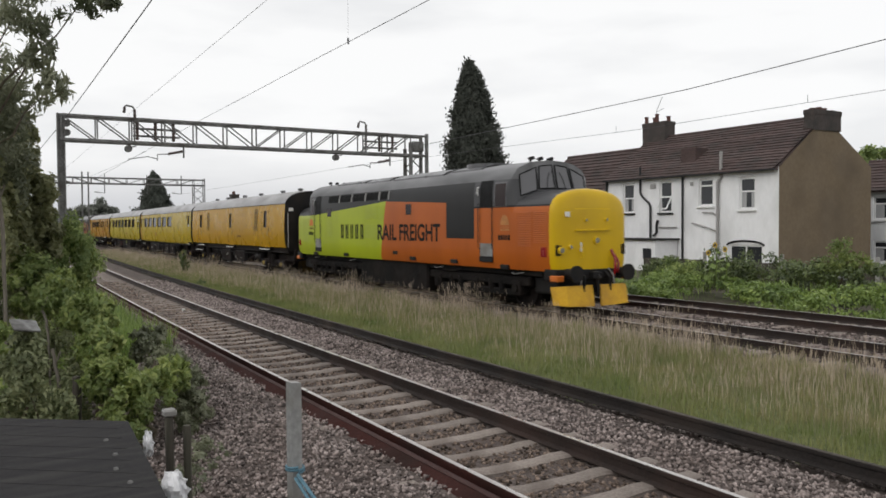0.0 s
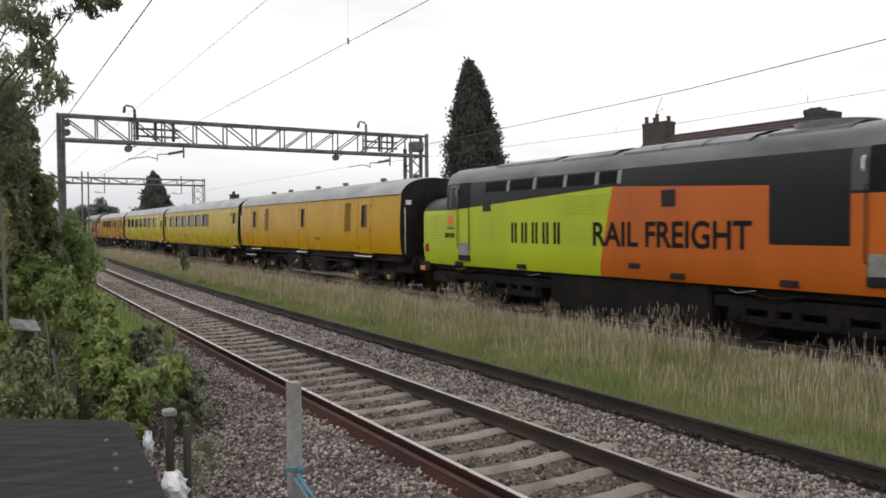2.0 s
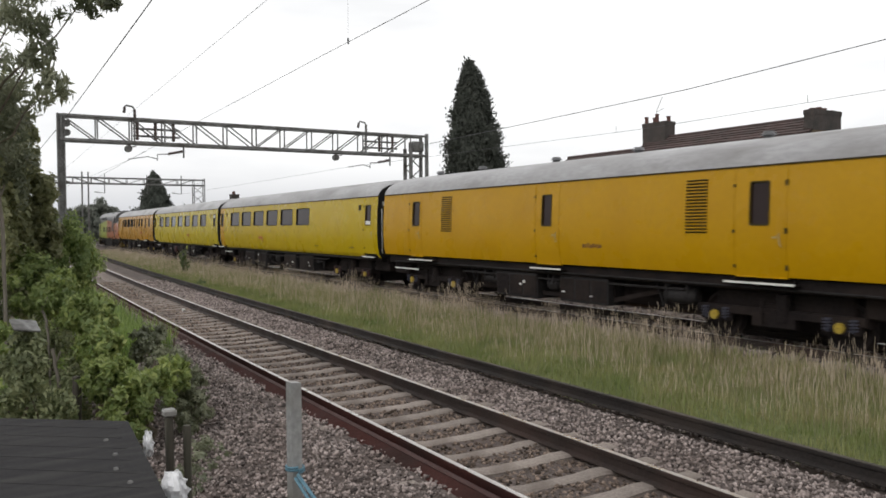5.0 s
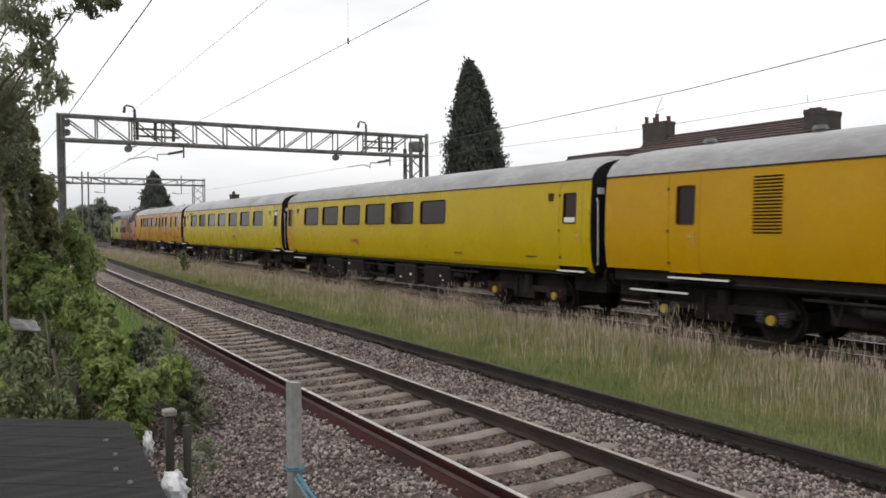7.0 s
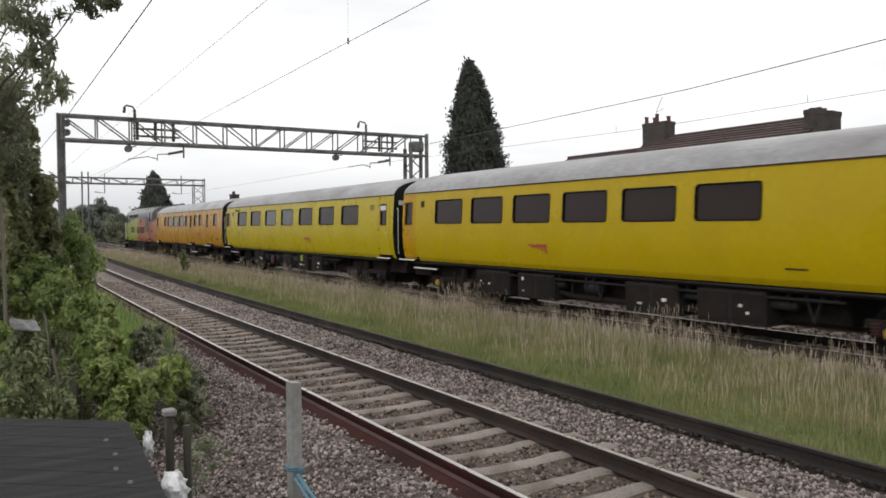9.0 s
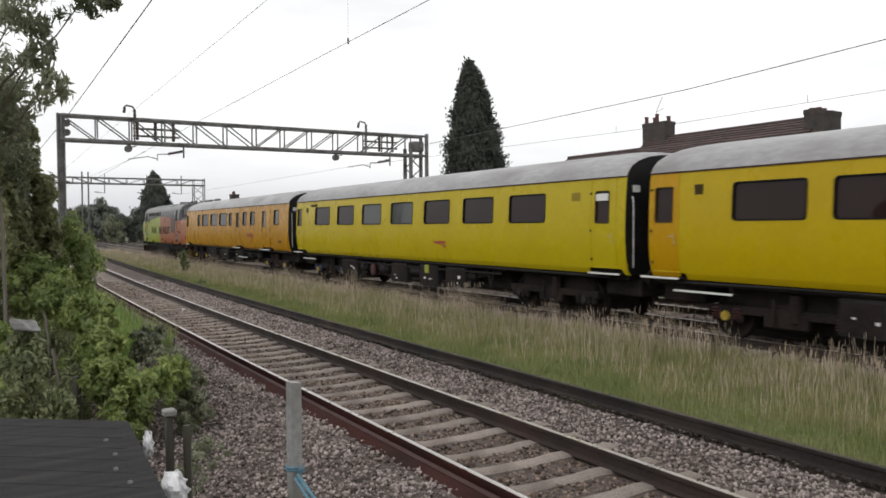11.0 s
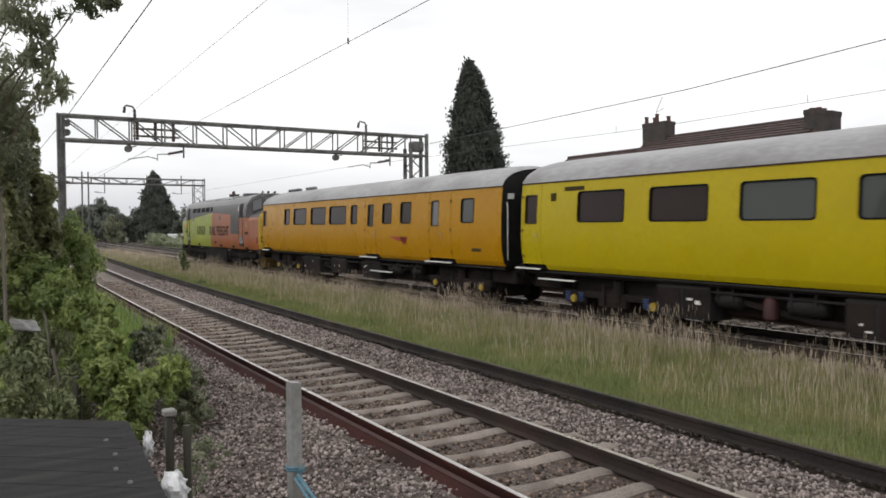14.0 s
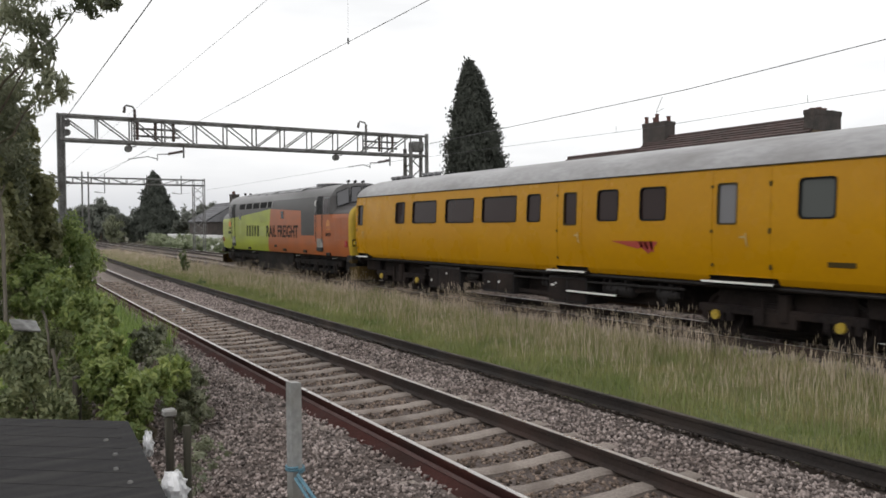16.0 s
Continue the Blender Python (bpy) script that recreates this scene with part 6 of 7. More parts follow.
def side_house():
    h = thing("pale_house", "pale rendered house with dark roof and white windows", "house")
    b = Build()
    wins = [(-29.2, -27.2, 2.45, 3.95), (-29.2, -27.2, -0.3, 1.1)]
    wall_with_holes(b, "y", 50.0, -31.0, -20.0, -0.8, 4.35, wins, 0.25, -1)
    part("front_wall", b, M["render_white"], h, "pale rendered wall")
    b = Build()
    # block in near-black, the rooms' darkness put into its colour
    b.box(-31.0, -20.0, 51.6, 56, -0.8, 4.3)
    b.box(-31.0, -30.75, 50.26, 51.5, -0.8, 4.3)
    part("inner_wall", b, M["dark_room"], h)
    for w in wins:
        sash_window(h, *w, 50.0, split=0.68, mullion=True)
    pitched_roof(h, -31.2, -19.8, 49.7, 4.3, 53.0, 6.4, 56.2, 4.3, 10)


side_house()


# ---- leaves and trees ----
def leaf_cloud(rng, centres, normals, size, aspect=0.5, droop=0.25):
    """Kite-shaped folded leaves at the centres, turned about the given normals."""
    n = len(centres)
    u = rng.normal(size=(n, 3))
    u -= (u * normals).sum(1, keepdims=True) * normals
    u[:, 2] -= droop
    u /= np.linalg.norm(u, axis=1, keepdims=True) + 1e-9
    w = np.cross(normals, u)
    w /= np.linalg.norm(w, axis=1, keepdims=True) + 1e-9
    s = (size * rng.uniform(0.6, 1.3, n))[:, None]
    base, tip = centres - 0.5 * s * u, centres + 0.5 * s * u - 0.12 * s * normals
    mid = centres - 0.03 * s * u + 0.1 * s * normals
    left, right = mid + 0.5 * aspect * s * w - 0.12 * s * normals, mid - 0.5 * aspect * s * w - 0.12 * s * normals
    v = np.stack([base, left, tip, right], 1).reshape(-1, 3)
    i = np.arange(n)[:, None] * 4
    return v, np.concatenate([np.concatenate([i, i + 1, i + 2], 1), np.concatenate([i, i + 2, i + 3], 1)])


def clump_points(rng, centre, radii, n, shell=0.55, lumps=24):
    """Points gathered in lumps over an ellipsoid, with outward normals."""
    d = rng.normal(size=(lumps, 3))
    d /= np.linalg.norm(d, axis=1, keepdims=True)
    lc = d * rng.uniform(0.45, 0.95, (lumps, 1))
    k = rng.integers(0, lumps, n)
    e = rng.normal(size=(n, 3))
    e /= np.linalg.norm(e, axis=1, keepdims=True)
    p = lc[k] + e * (rng.uniform(shell, 1.0, (n, 1)) ** 0.5) * rng.uniform(0.12, 0.36, (n, 1))
    nrm = 0.5 * e + 0.6 * p + np.array([0, 0, 0.35]) + 0.45 * rng.normal(size=(n, 3))
    nrm /= np.linalg.norm(nrm, axis=1, keepdims=True)
    return p * np.array(radii) + np.array(centre), nrm


def crown_mesh(name, rng, lumps, leaf, aspect, material, droop=0.25):
    vs, fs, k = [], [], 0
    for c, r, n in lumps:
        p, nr = clump_points(rng, c, r, n)
        v, f = leaf_cloud(rng, p, nr, leaf, aspect, droop)
        vs.append(v)
        fs.append(f + k)
        k += len(v)
    return raw_mesh(name, np.concatenate(vs), np.concatenate(fs), material)


def limb(b, p0, p1, r0, r1, rng, n=6, wob=0.06):
    p0, p1 = Vector(p0), Vector(p1)
    pts = [p0.lerp(p1, k / n) + Vector(rng.normal(size=3) * wob * (0 < k < n)) for k in range(n + 1)]
    for k in range(n):
        a, e = r0 + (r1 - r0) * k / n, r0 + (r1 - r0) * (k + 1) / n
        b.cyl(pts[k], pts[k + 1], a, e, n=8)
    return pts


def conifer(x, y, h, w, seed, label, sprays=5200, leaf=0.36, shape=(0.85, 0.98, 1.0, 0.84, 0.46, 0.24, 0.05), foliage="needle"):
    """A narrow dense cypress: whorls of drooping sprays round a tapering trunk."""
    rng = np.random.default_rng(seed)
    t = thing("conifer", label, "tree", pose(x, y, -0.6))
    b = Build()
    limb(b, (0, 0, 0), (-0.02 * h, -0.035 * h, h * 0.93), 0.28, 0.03, rng, 10, 0.03)
    part("trunk", b, M["bark"], t, "straight brown trunk")
    zz = rng.uniform(0.06, 1.0, sprays) ** 0.9
    ang = rng.uniform(0, 2 * np.pi, sprays)
    lump = 1 + 0.17 * np.sin(ang * 5 + zz * 23) + 0.17 * np.sin(ang * 3 - zz * 41 + 1) + 0.12 * np.sin(zz * 90 + ang * 7) + 0.11 * rng.normal(size=sprays)
    rad = w * np.interp(zz, [0, 0.08, 0.3, 0.6, 0.85, 0.95, 1.0], list(shape)) * lump
    rr = rad * rng.uniform(0.45, 1.0, sprays) ** 0.4
    c = np.stack([rr * np.cos(ang) - 0.026 * h * zz ** 1.5, rr * np.sin(ang) - 0.044 * h * zz ** 1.5, zz * h], 1)
    # single boughs that stand out from the outline and droop at the end
    boughs, run = sprays // 70, 10
    ta, tz = rng.uniform(0, 2 * np.pi, boughs), rng.uniform(0.06, 0.99, boughs)
    reach = w * np.interp(tz, [0, 0.08, 0.3, 0.6, 0.85, 0.95, 1.0], list(shape)) + rng.uniform(0.1, 0.55, boughs) * w / 2
    along = np.linspace(0.55, 1.0, run)[None, :]
    br = reach[:, None] * along
    bz = (tz * h)[:, None] + 0.25 * w * (along - 0.55) - 1.1 * w * (along - 0.55) ** 2
    lean = (tz ** 1.5)[:, None]
    c[:boughs * run] = np.stack([br * np.cos(ta)[:, None] - 0.026 * h * lean, br * np.sin(ta)[:, None] - 0.044 * h * lean, bz], 2).reshape(-1, 3)
    per = 7
    cc_ = np.repeat(c, per, 0) + rng.normal(size=(sprays * per, 3)) * np.array([0.16, 0.16, 0.26])
    out = np.repeat(np.stack([np.cos(ang), np.sin(ang), 0.25 * np.ones(sprays)], 1), per, 0) + 0.5 * rng.normal(size=(sprays * per, 3))
    out /= np.linalg.norm(out, axis=1, keepdims=True)
    v, f = leaf_cloud(rng, cc_, out, leaf, 0.34, 0.9)
    part("crown", raw_mesh("crown", v, f, M[foliage]), None, t, "dense dark drooping foliage")
    return t


conifer(-51.85, 34.57, 15.3, 1.98, 11, "tall dark green narrow conifer behind the railway", 10000, 0.36, (0.9, 1.0, 1.03, 0.90, 0.46, 0.22, 0.05))
conifer(-156.5, 30.6, 12.9, 3.7, 12, "broad conifer beyond the distant gantry, its green greyed for haze", 6500, 0.6, (0.9, 1.0, 0.90, 0.58, 0.25, 0.10, 0.03), "needle_hazed")


def tree(x, y, z, trunk_h, r0, lumps, leaf, aspect, material, seed, label, branches=(), droop=0.25, name="tree"):
    rng = np.random.default_rng(seed)
    t = thing(name, label, name.split("_")[-1] if name != "tree" else "tree", pose(x, y, z))
    b = Build()
    limb(b, (0, 0, 0), (0.05, 0.05, trunk_h), r0, r0 * 0.45, rng)
    for c, r, n in lumps:
        limb(b, (0.03, 0.03, trunk_h * rng.uniform(0.45, 0.95)), (c[0], c[1], c[2]), r0 * 0.42, r0 * 0.08, rng)
    for p, q, r in branches:
        limb(b, p, q, r, r * 0.3, rng)
    part("trunk", b, M["bark"], t, "rough bark trunk with limbs")
    part("crown", crown_mesh("crown", rng, lumps, leaf, aspect, material, droop), None, t, "uneven leafy crown")
    return t


# the tree over the fence, its leaning branches, and the shrubs and ivy below it
tree(-11.6, -0.5, -0.95, 4.2, 0.06,
     [((0.2, 1.0, 5.05), (0.75, 0.5, 0.65), 1000), ((1.35, 1.05, 5.75), (0.6, 0.45, 0.4), 750), ((0.0, 0.85, 4.55), (0.7, 0.45, 0.7), 1100), ((1.6, 1.75, 5.95), (0.5, 0.38, 0.26), 800), ((1.4, 1.2, 5.3), (0.4, 0.22, 0.38), 420),
      ((1.2, 1.36, 4.85), (0.45, 0.22, 0.26), 330), ((-0.9, 0.95, 4.1), (0.6, 0.4, 0.7), 1200), ((0.7, 0.5, 4.6), (0.55, 0.35, 0.6), 900)],
     0.115, 0.30, M["leaf_tree"], 21, "tree with narrow grey-green leaves hanging over the fence", (), 0.7)
tree(-13.6, 0.14, -0.95, 3.2, 0.07,
     [((0.1, 0.15, 4.1), (0.7, 0.42, 0.9), 2300), ((0.3, 0.45, 3.4), (0.7, 0.40, 0.7), 2300), ((1.1, 0.15, 3.3), (0.7, 0.42, 0.9), 2400), ((0.0, 0.65, 2.6), (0.75, 0.40, 0.6), 2200), ((0.9, 0.2, 2.4), (0.8, 0.45, 0.7), 2000), ((1.3, 0.0, 4.2), (0.6, 0.35, 0.6), 1300),
      ((0.2, 0.32, 5.0), (0.45, 0.30, 0.5), 1100), ((0.1, 0.52, 4.5), (0.5, 0.30, 0.5), 1500), ((0.1, 0.70, 3.8), (0.55, 0.33, 0.5), 2000), ((0.0, 0.80, 3.2), (0.55, 0.36, 0.45), 2000)],
     0.10, 0.55, M["leaf_ivy"], 22, "ivy-covered tree beside the line", ())
for x, y, z, lumps, mt, seed, lab in (
        (-14.2, 1.0, -0.7, [((0.0, 0.1, 2.6), (0.85, 0.6, 0.75), 4200), ((0.5, 0.35, 2.3), (0.5, 0.45, 0.55), 2400), ((-0.9, 0.5, 2.4), (0.8, 0.5, 0.6), 2200), ((1.2, -0.3, 2.1), (0.7, 0.5, 0.6), 2600), ((0.3, 0.1, 1.3), (0.9, 0.7, 0.9), 2400)], "leaf_bush", 31, "dense dark green bramble shrub by the track"),
        (-11.9, 0.9, -0.75, [((-0.3, -0.1, 2.1), (0.6, 0.45, 0.42), 2400), ((0.7, 0.1, 1.95), (0.45, 0.4, 0.28), 1600), ((1.0, 0.45, 1.85), (0.34, 0.3, 0.28), 1200)], "leaf_bright", 37, "leafy green shrub above the fence"),
        (-10.4, 1.3, -0.75, [((0.1, 0.05, 1.5), (0.30, 0.28, 0.33), 1600), ((-0.4, 0.05, 1.85), (0.32, 0.28, 0.26), 1400), ((0.75, 0.05, 1.24), (0.32, 0.30, 0.28), 1600)], "leaf_bright", 32, "trailing yellow-green climber hanging over the fence"),
        (-9.5, 1.75, -0.7, [((0.1, 0.0, 1.1), (0.34, 0.30, 0.30), 1700), ((-0.3, 0.3, 1.15), (0.26, 0.24, 0.22), 1000), ((0.25, -0.3, 0.85), (0.34, 0.28, 0.32), 1200)], "leaf_bright", 33, "low yellow-green shrub at the ballast edge"),
        (-10.6, 2.2, -0.6, [((0.0, 0.0, 1.05), (0.38, 0.30, 0.25), 900), ((0.4, 0.15, 0.8), (0.24, 0.24, 0.32), 700), ((-0.9, -0.1, 1.2), (0.42, 0.30, 0.28), 900), ((0.7, 0.1, 0.5), (0.4, 0.24, 0.3), 700)], "leaf_tree", 34, "grey-green low shrub on the ballast shoulder"),
        # the next two fill the hollow; its shade is in their leaf colour
        (-11.7, 0.6, -0.95, [((0.0, 0.1, 1.35), (0.8, 0.6, 0.75), 3600), ((0.9, 0.55, 1.2), (0.5, 0.45, 0.5), 2400), ((0.7, 0.2, 0.7), (0.8, 0.6, 0.5), 2400), ((-0.3, -0.6, 1.9), (0.7, 0.5, 0.7), 1800)], "leaf_shade", 36, "ivy behind the shed, leaf colour darkened for the shade"),
        (-9.3, 0.45, -0.95, [((0.1, 0.0, 1.78), (0.34, 0.30, 0.36), 1500), ((-0.2, 0.05, 1.2), (0.5, 0.35, 0.5), 1500), ((0.2, 0.3, 1.1), (0.3, 0.25, 0.4), 900)], "leaf_shade", 35, "ivy under the flat grey board, leaf colour darkened for the shade"),
        (-10.3, 0.25, -0.95, [((0.0, 0.05, 1.95), (0.22, 0.2, 0.22), 500), ((0.05, 0.0, 1.3), (0.24, 0.22, 0.18), 420)], "leaf_bright", 38, "small pale shrub beside the old posts")):
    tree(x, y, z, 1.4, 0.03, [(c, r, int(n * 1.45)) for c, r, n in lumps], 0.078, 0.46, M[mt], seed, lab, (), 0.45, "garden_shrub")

# trees and hedges in the distance; the trees' pale grey-green includes the haze
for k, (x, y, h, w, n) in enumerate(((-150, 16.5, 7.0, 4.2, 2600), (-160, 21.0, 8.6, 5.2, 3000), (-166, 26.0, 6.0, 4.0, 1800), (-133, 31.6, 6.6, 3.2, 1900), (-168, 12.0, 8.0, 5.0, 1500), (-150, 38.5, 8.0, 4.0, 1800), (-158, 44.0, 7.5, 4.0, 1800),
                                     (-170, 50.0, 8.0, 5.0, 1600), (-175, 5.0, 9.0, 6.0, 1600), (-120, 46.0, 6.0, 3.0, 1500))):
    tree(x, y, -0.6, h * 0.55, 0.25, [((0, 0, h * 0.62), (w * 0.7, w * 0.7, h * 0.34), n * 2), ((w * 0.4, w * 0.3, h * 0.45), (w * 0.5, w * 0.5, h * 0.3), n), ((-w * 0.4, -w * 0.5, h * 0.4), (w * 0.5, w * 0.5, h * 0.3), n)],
         0.42, 0.7, M["leaf_hazed"], 50 + k, "distant broadleaf tree with haze put into its leaf colour")
tree(-129, 18.6, -0.6, 2.0, 0.08, [((0, 0, 2.9), (1.7, 1.6, 2.2), 2600), ((0.5, 0.6, 1.5), (1.4, 1.4, 1.4), 1400)], 0.28, 0.6, M["leaf_tree"], 72, "olive green lineside bush under the far trees", (), 0.3, "lineside_bush")
tree(-46.2, 79.0, -0.6, 6.5, 0.3, [((0, 0, 9.0), (3.0, 3.0, 2.6), 3600), ((1.5, 2.2, 7.6), (2.4, 2.4, 2.2), 2200), ((-1.5, -2, 7.6), (2.4, 2.4, 2.2), 2200)], 0.42, 0.7, M["leaf_bush"], 71, "green tree behind the houses")
for k, (x, y, r, h, n) in enumerate(((-98, 21.5, 3.0, 1.7, 1500), (-92, 22.5, 2.5, 1.9, 1500), (-104, 24.0, 3.0, 2.2, 1500), (-86, 23.5, 2.6, 1.8, 1300), (-112, 22.0, 3.0, 2.2, 1300), (-78, 23.0, 2.5, 1.6, 1300), (-70, 23.5, 2.5, 1.8, 1200), (-62, 23.5, 2.5, 1.6, 1200))):
    tree(x, y, -0.6, 0.8, 0.06, [((0, 0, h * 0.5), (r, r * 0.6, h * 0.55), n), ((r * 0.6, 0.2, h * 0.4), (r * 0.6, r * 0.4, h * 0.45), n // 2)], 0.26, 0.6, M["leaf_pale"], 80 + k, "pale grey-green lineside shrub", (), 0.3, "lineside_shrub")
b = Build()
b.box(-125, -96, 26.0, 26.3, -0.7, 1.05, 0.02)
b.box(-125.1, -95.9, 25.9, 26.4, 1.06, 1.25, 0.02)
tagged(new("garden_wall", b.mesh("garden_wall", M["render_white"])), "long low white wall beyond the far track", "wall", kind="structure")


def far_house(x, y, h, label, wall="brick", tiles="roof_tile"):
    t = thing("distant_house", label, "house")
    b = Build()
    b.box(x - 5, x + 5, y, y + 8, -0.7, h * 0.55)
    part("wall", b, M[wall], t)
    pitched_roof(t, x - 5.2, x + 5.2, y - 0.2, h * 0.55, y + 4, h, y + 8.2, h * 0.55, 8, tiles=tiles)
    chimney(t, x + 3.2, x + 4.4, y + 3.6, y + 4.6, h - 0.4, h + 1.2, [(x + 3.5, y + 4, 0.4), (x + 4.1, y + 4, 0.4)])


far_house(-113, 27.6, 5.6, "grey distant house with chimney behind the far gantry", "brick", "slate")
far_house(-95, 44.0, 4.4, "distant brown house behind the train")
far_house(-78, 42.0, 4.6, "brown distant terraced house")


# ---- plants along the line ----
def blades(rng, px, py, pz, h, w, lean):
    """Bent grass blades, three triangles each."""
    n = len(px)
    a = rng.uniform(0, 2 * np.pi, n)
    d = np.stack([np.cos(a), np.sin(a), np.zeros(n)], 1)
    s = np.stack([-np.sin(a), np.cos(a), np.zeros(n)], 1)
    base = np.stack([px, py, pz], 1)
    l = (lean * rng.uniform(0.2, 1.0, n) * h)[:, None]
    up = np.stack([np.zeros(n), np.zeros(n), h], 1)
    ww = w[:, None] * s
    m = base + up * 0.55 + d * l * 0.3
    tip = base + up + d * l
    v = np.stack([base - ww, base + ww, m - ww * 0.8, m + ww * 0.8, tip], 1).reshape(-1, 3)
    i = np.arange(n)[:, None] * 5
    f = np.concatenate([np.concatenate([i, i + 1, i + 3], 1), np.concatenate([i, i + 3, i + 2], 1), np.concatenate([i + 2, i + 3, i + 4], 1)])
    return v, f


rng = np.random.default_rng(5)
n = 120000
gx = 3 - 88 * rng.uniform(0, 1, n) ** 1.75
gy = rng.uniform(7.42, 11.95, n)
patch = 0.5 + 0.5 * np.sin(gx * 0.9 + 1.3 * np.sin(gy * 1.1)) * np.sin(gy * 1.7 + gx * 0.35)
tuft = np.clip(np.sin(gx * 3.1 + 2.0 * np.sin(gy * 2.3)) * np.sin(gy * 4.3 + 1.7 * np.sin(gx * 1.9)), 0, 1)
gh = (0.06 + 0.17 * np.clip((gy - 7.3) / 3.6, 0, 1)) * (0.5 + 0.6 * patch + 0.7 * tuft) * rng.uniform(0.45, 1.4, n)
low = gy + 0.5 * np.sin(gx * 0.7) + rng.normal(size=n) * 0.35 < 9.0
for nm, sel, mt, lab in (("meadow_grass", ~low, "grass", "green and straw coloured rough grass between the tracks"), ("short_grass", low, "grass_green", "short green grass beside the disused rail")):
    x, y = gx[sel], gy[sel]
    v, f = blades(rng, x, y + slew(x) * np.clip((9.5 - y) / 2, 0, 1), -0.24 + 0 * x, gh[sel] + 0.05, 0.0026 + 0.0009 * np.abs(x) ** 0.5, 0.6 + 0 * x)
    tagged(new(nm, raw_mesh(nm, v, f, M[mt])), lab, "grass", kind="stuff")
n = 20000
gx = 2 - 82 * rng.uniform(0, 1, n) ** 1.6
gy = 11.85 - 3.4 * rng.uniform(0, 1, n) ** 2.3
gh = rng.uniform(0.32, 0.86, n) * (0.7 + 0.4 * np.sin(gx * 1.3) * np.sin(gx * 0.37 + 2) + 0.25 * np.sin(gx * 5.1))
gh = np.clip(gh, 0.14, 0.95)
v, f = blades(rng, gx, gy, -0.24 + 0 * gx, gh, 0.0010 + 0.0005 * np.abs(gx) ** 0.5 + 0 * gx, 0.42 + 0 * gx)
tips = v.reshape(-1, 5, 3)[:, 4]
dn = np.array([0, 0, -1.0])
q = rng.uniform(0.05, 0.13, n)[:, None]
wd = (0.0018 + 0.0006 * np.abs(gx) ** 0.5)[:, None] * np.array([1.0, 0.3, 0])
q = q * 1.7
sv = np.stack([tips, tips + dn * q * 0.5 + wd, tips + dn * q, tips + dn * q * 0.5 - wd], 1).reshape(-1, 3)
i = np.arange(n)[:, None] * 4
sf = np.concatenate([np.concatenate([i, i + 1, i + 2], 1), np.concatenate([i, i + 2, i + 3], 1)])
tagged(new("seeding_grass", raw_mesh("seeding_grass", np.concatenate([v, sv]), np.concatenate([f, sf + len(v)]), M["grass_dry"])), "tall dry seeding grass along the train's track", "grass", kind="stuff")

# the line of trees along the horizon
lum = []
for k in range(34):
    y = -4 + 2.6 * k + rng.uniform(-1, 1)
    h = rng.uniform(4.0, 8.0)
    lum.append(((-172 + rng.uniform(-6, 6), y, h * 0.45 - 0.6), (2.4, rng.uniform(1.8, 2.8), h * 0.55), 520))
for k in range(30):
    lum.append(((-165 + 4.4 * k, 66 + rng.uniform(-3, 3), 1.6), (3.0, 2.0, rng.uniform(1.6, 3.2)), 300))
tagged(new("distant_woodland", crown_mesh("distant_woodland", rng, lum, 0.75, 0.7, M["leaf_hazed"], 0.2)), "line of distant trees on the horizon, paled grey-green for haze", "trees", kind="stuff")

# weeds and shrubs on the far bank
lum = []
for k in range(120):
    x = 6 - 48 * rng.uniform(0, 1)
    y = 19.3 + 5.0 * rng.uniform(0, 1) ** 1.5
    lum.append(((x, y, -0.35 + 0.10 * (y - 19.5) + rng.uniform(0, 0.2)), (rng.uniform(0.7, 1.4), rng.uniform(0.5, 0.9), rng.uniform(0.24, 0.42)), 560))
tagged(new("bank_weeds", crown_mesh("bank_weeds", rng, lum, 0.12, 0.55, M["weed"], 0.2)), "bright green weeds and brambles covering the far bank", "weeds", kind="stuff")
for k, (x, y, r, h) in enumerate(((-22.5, 25.5, 1.5, 1.5), (-20.0, 24.8, 1.4, 1.9), (-17.5, 25.0, 1.6, 1.7), (-15.2, 24.5, 1.4, 1.6), (-12.4, 24.5, 1.4, 1.5), (-9.5, 25.0, 1.6, 1.6), (-25.5, 27.0, 1.3, 1.3), (-6.0, 25.0, 1.6, 1.5))):
    tree(x, y, -0.5, 0.7, 0.05, [((0, 0, h * 0.5), (r, r * 0.7, h * 0.5), 2600), ((r * 0.5, -0.2, h * 0.3), (r * 0.7, r * 0.5, h * 0.35), 1200)], 0.12, 0.6, M["bramble" if k % 4 else "leaf_bush"], 120 + k, "dark green bramble bush on the far bank", (), 0.3, "bank_shrub")


n = 2600
gx = 4 - 40 * rng.uniform(0, 1, n)
gy = rng.uniform(19.5, 24.5, n)
v, f = blades(rng, gx, gy, -0.35 + 0.10 * (gy - 19.5), rng.uniform(0.2, 0.5, n) * (0.6 + 0.4 * np.sin(gx * 1.7 + gy)), 0.012 + 0 * gx, 0.5 + 0 * gx)
tagged(new("bank_grass", raw_mesh("bank_grass", v, f, M["weed"])), "long green grass standing among the bank weeds", "grass", kind="stuff")
tree(-15.4, 24.6, -0.5, 1.2, 0.05, [((0, 0, 1.7), (0.5, 0.4, 0.7), 900), ((0.5, 0.1, 1.3), (0.6, 0.4, 0.6), 900), ((-0.6, 0, 1.0), (0.6, 0.4, 0.6), 900)], 0.13, 0.4, M["leaf_bright"], 140, "tall yellow-green shrub in front of the gable", (), 0.3, "bank_shrub")
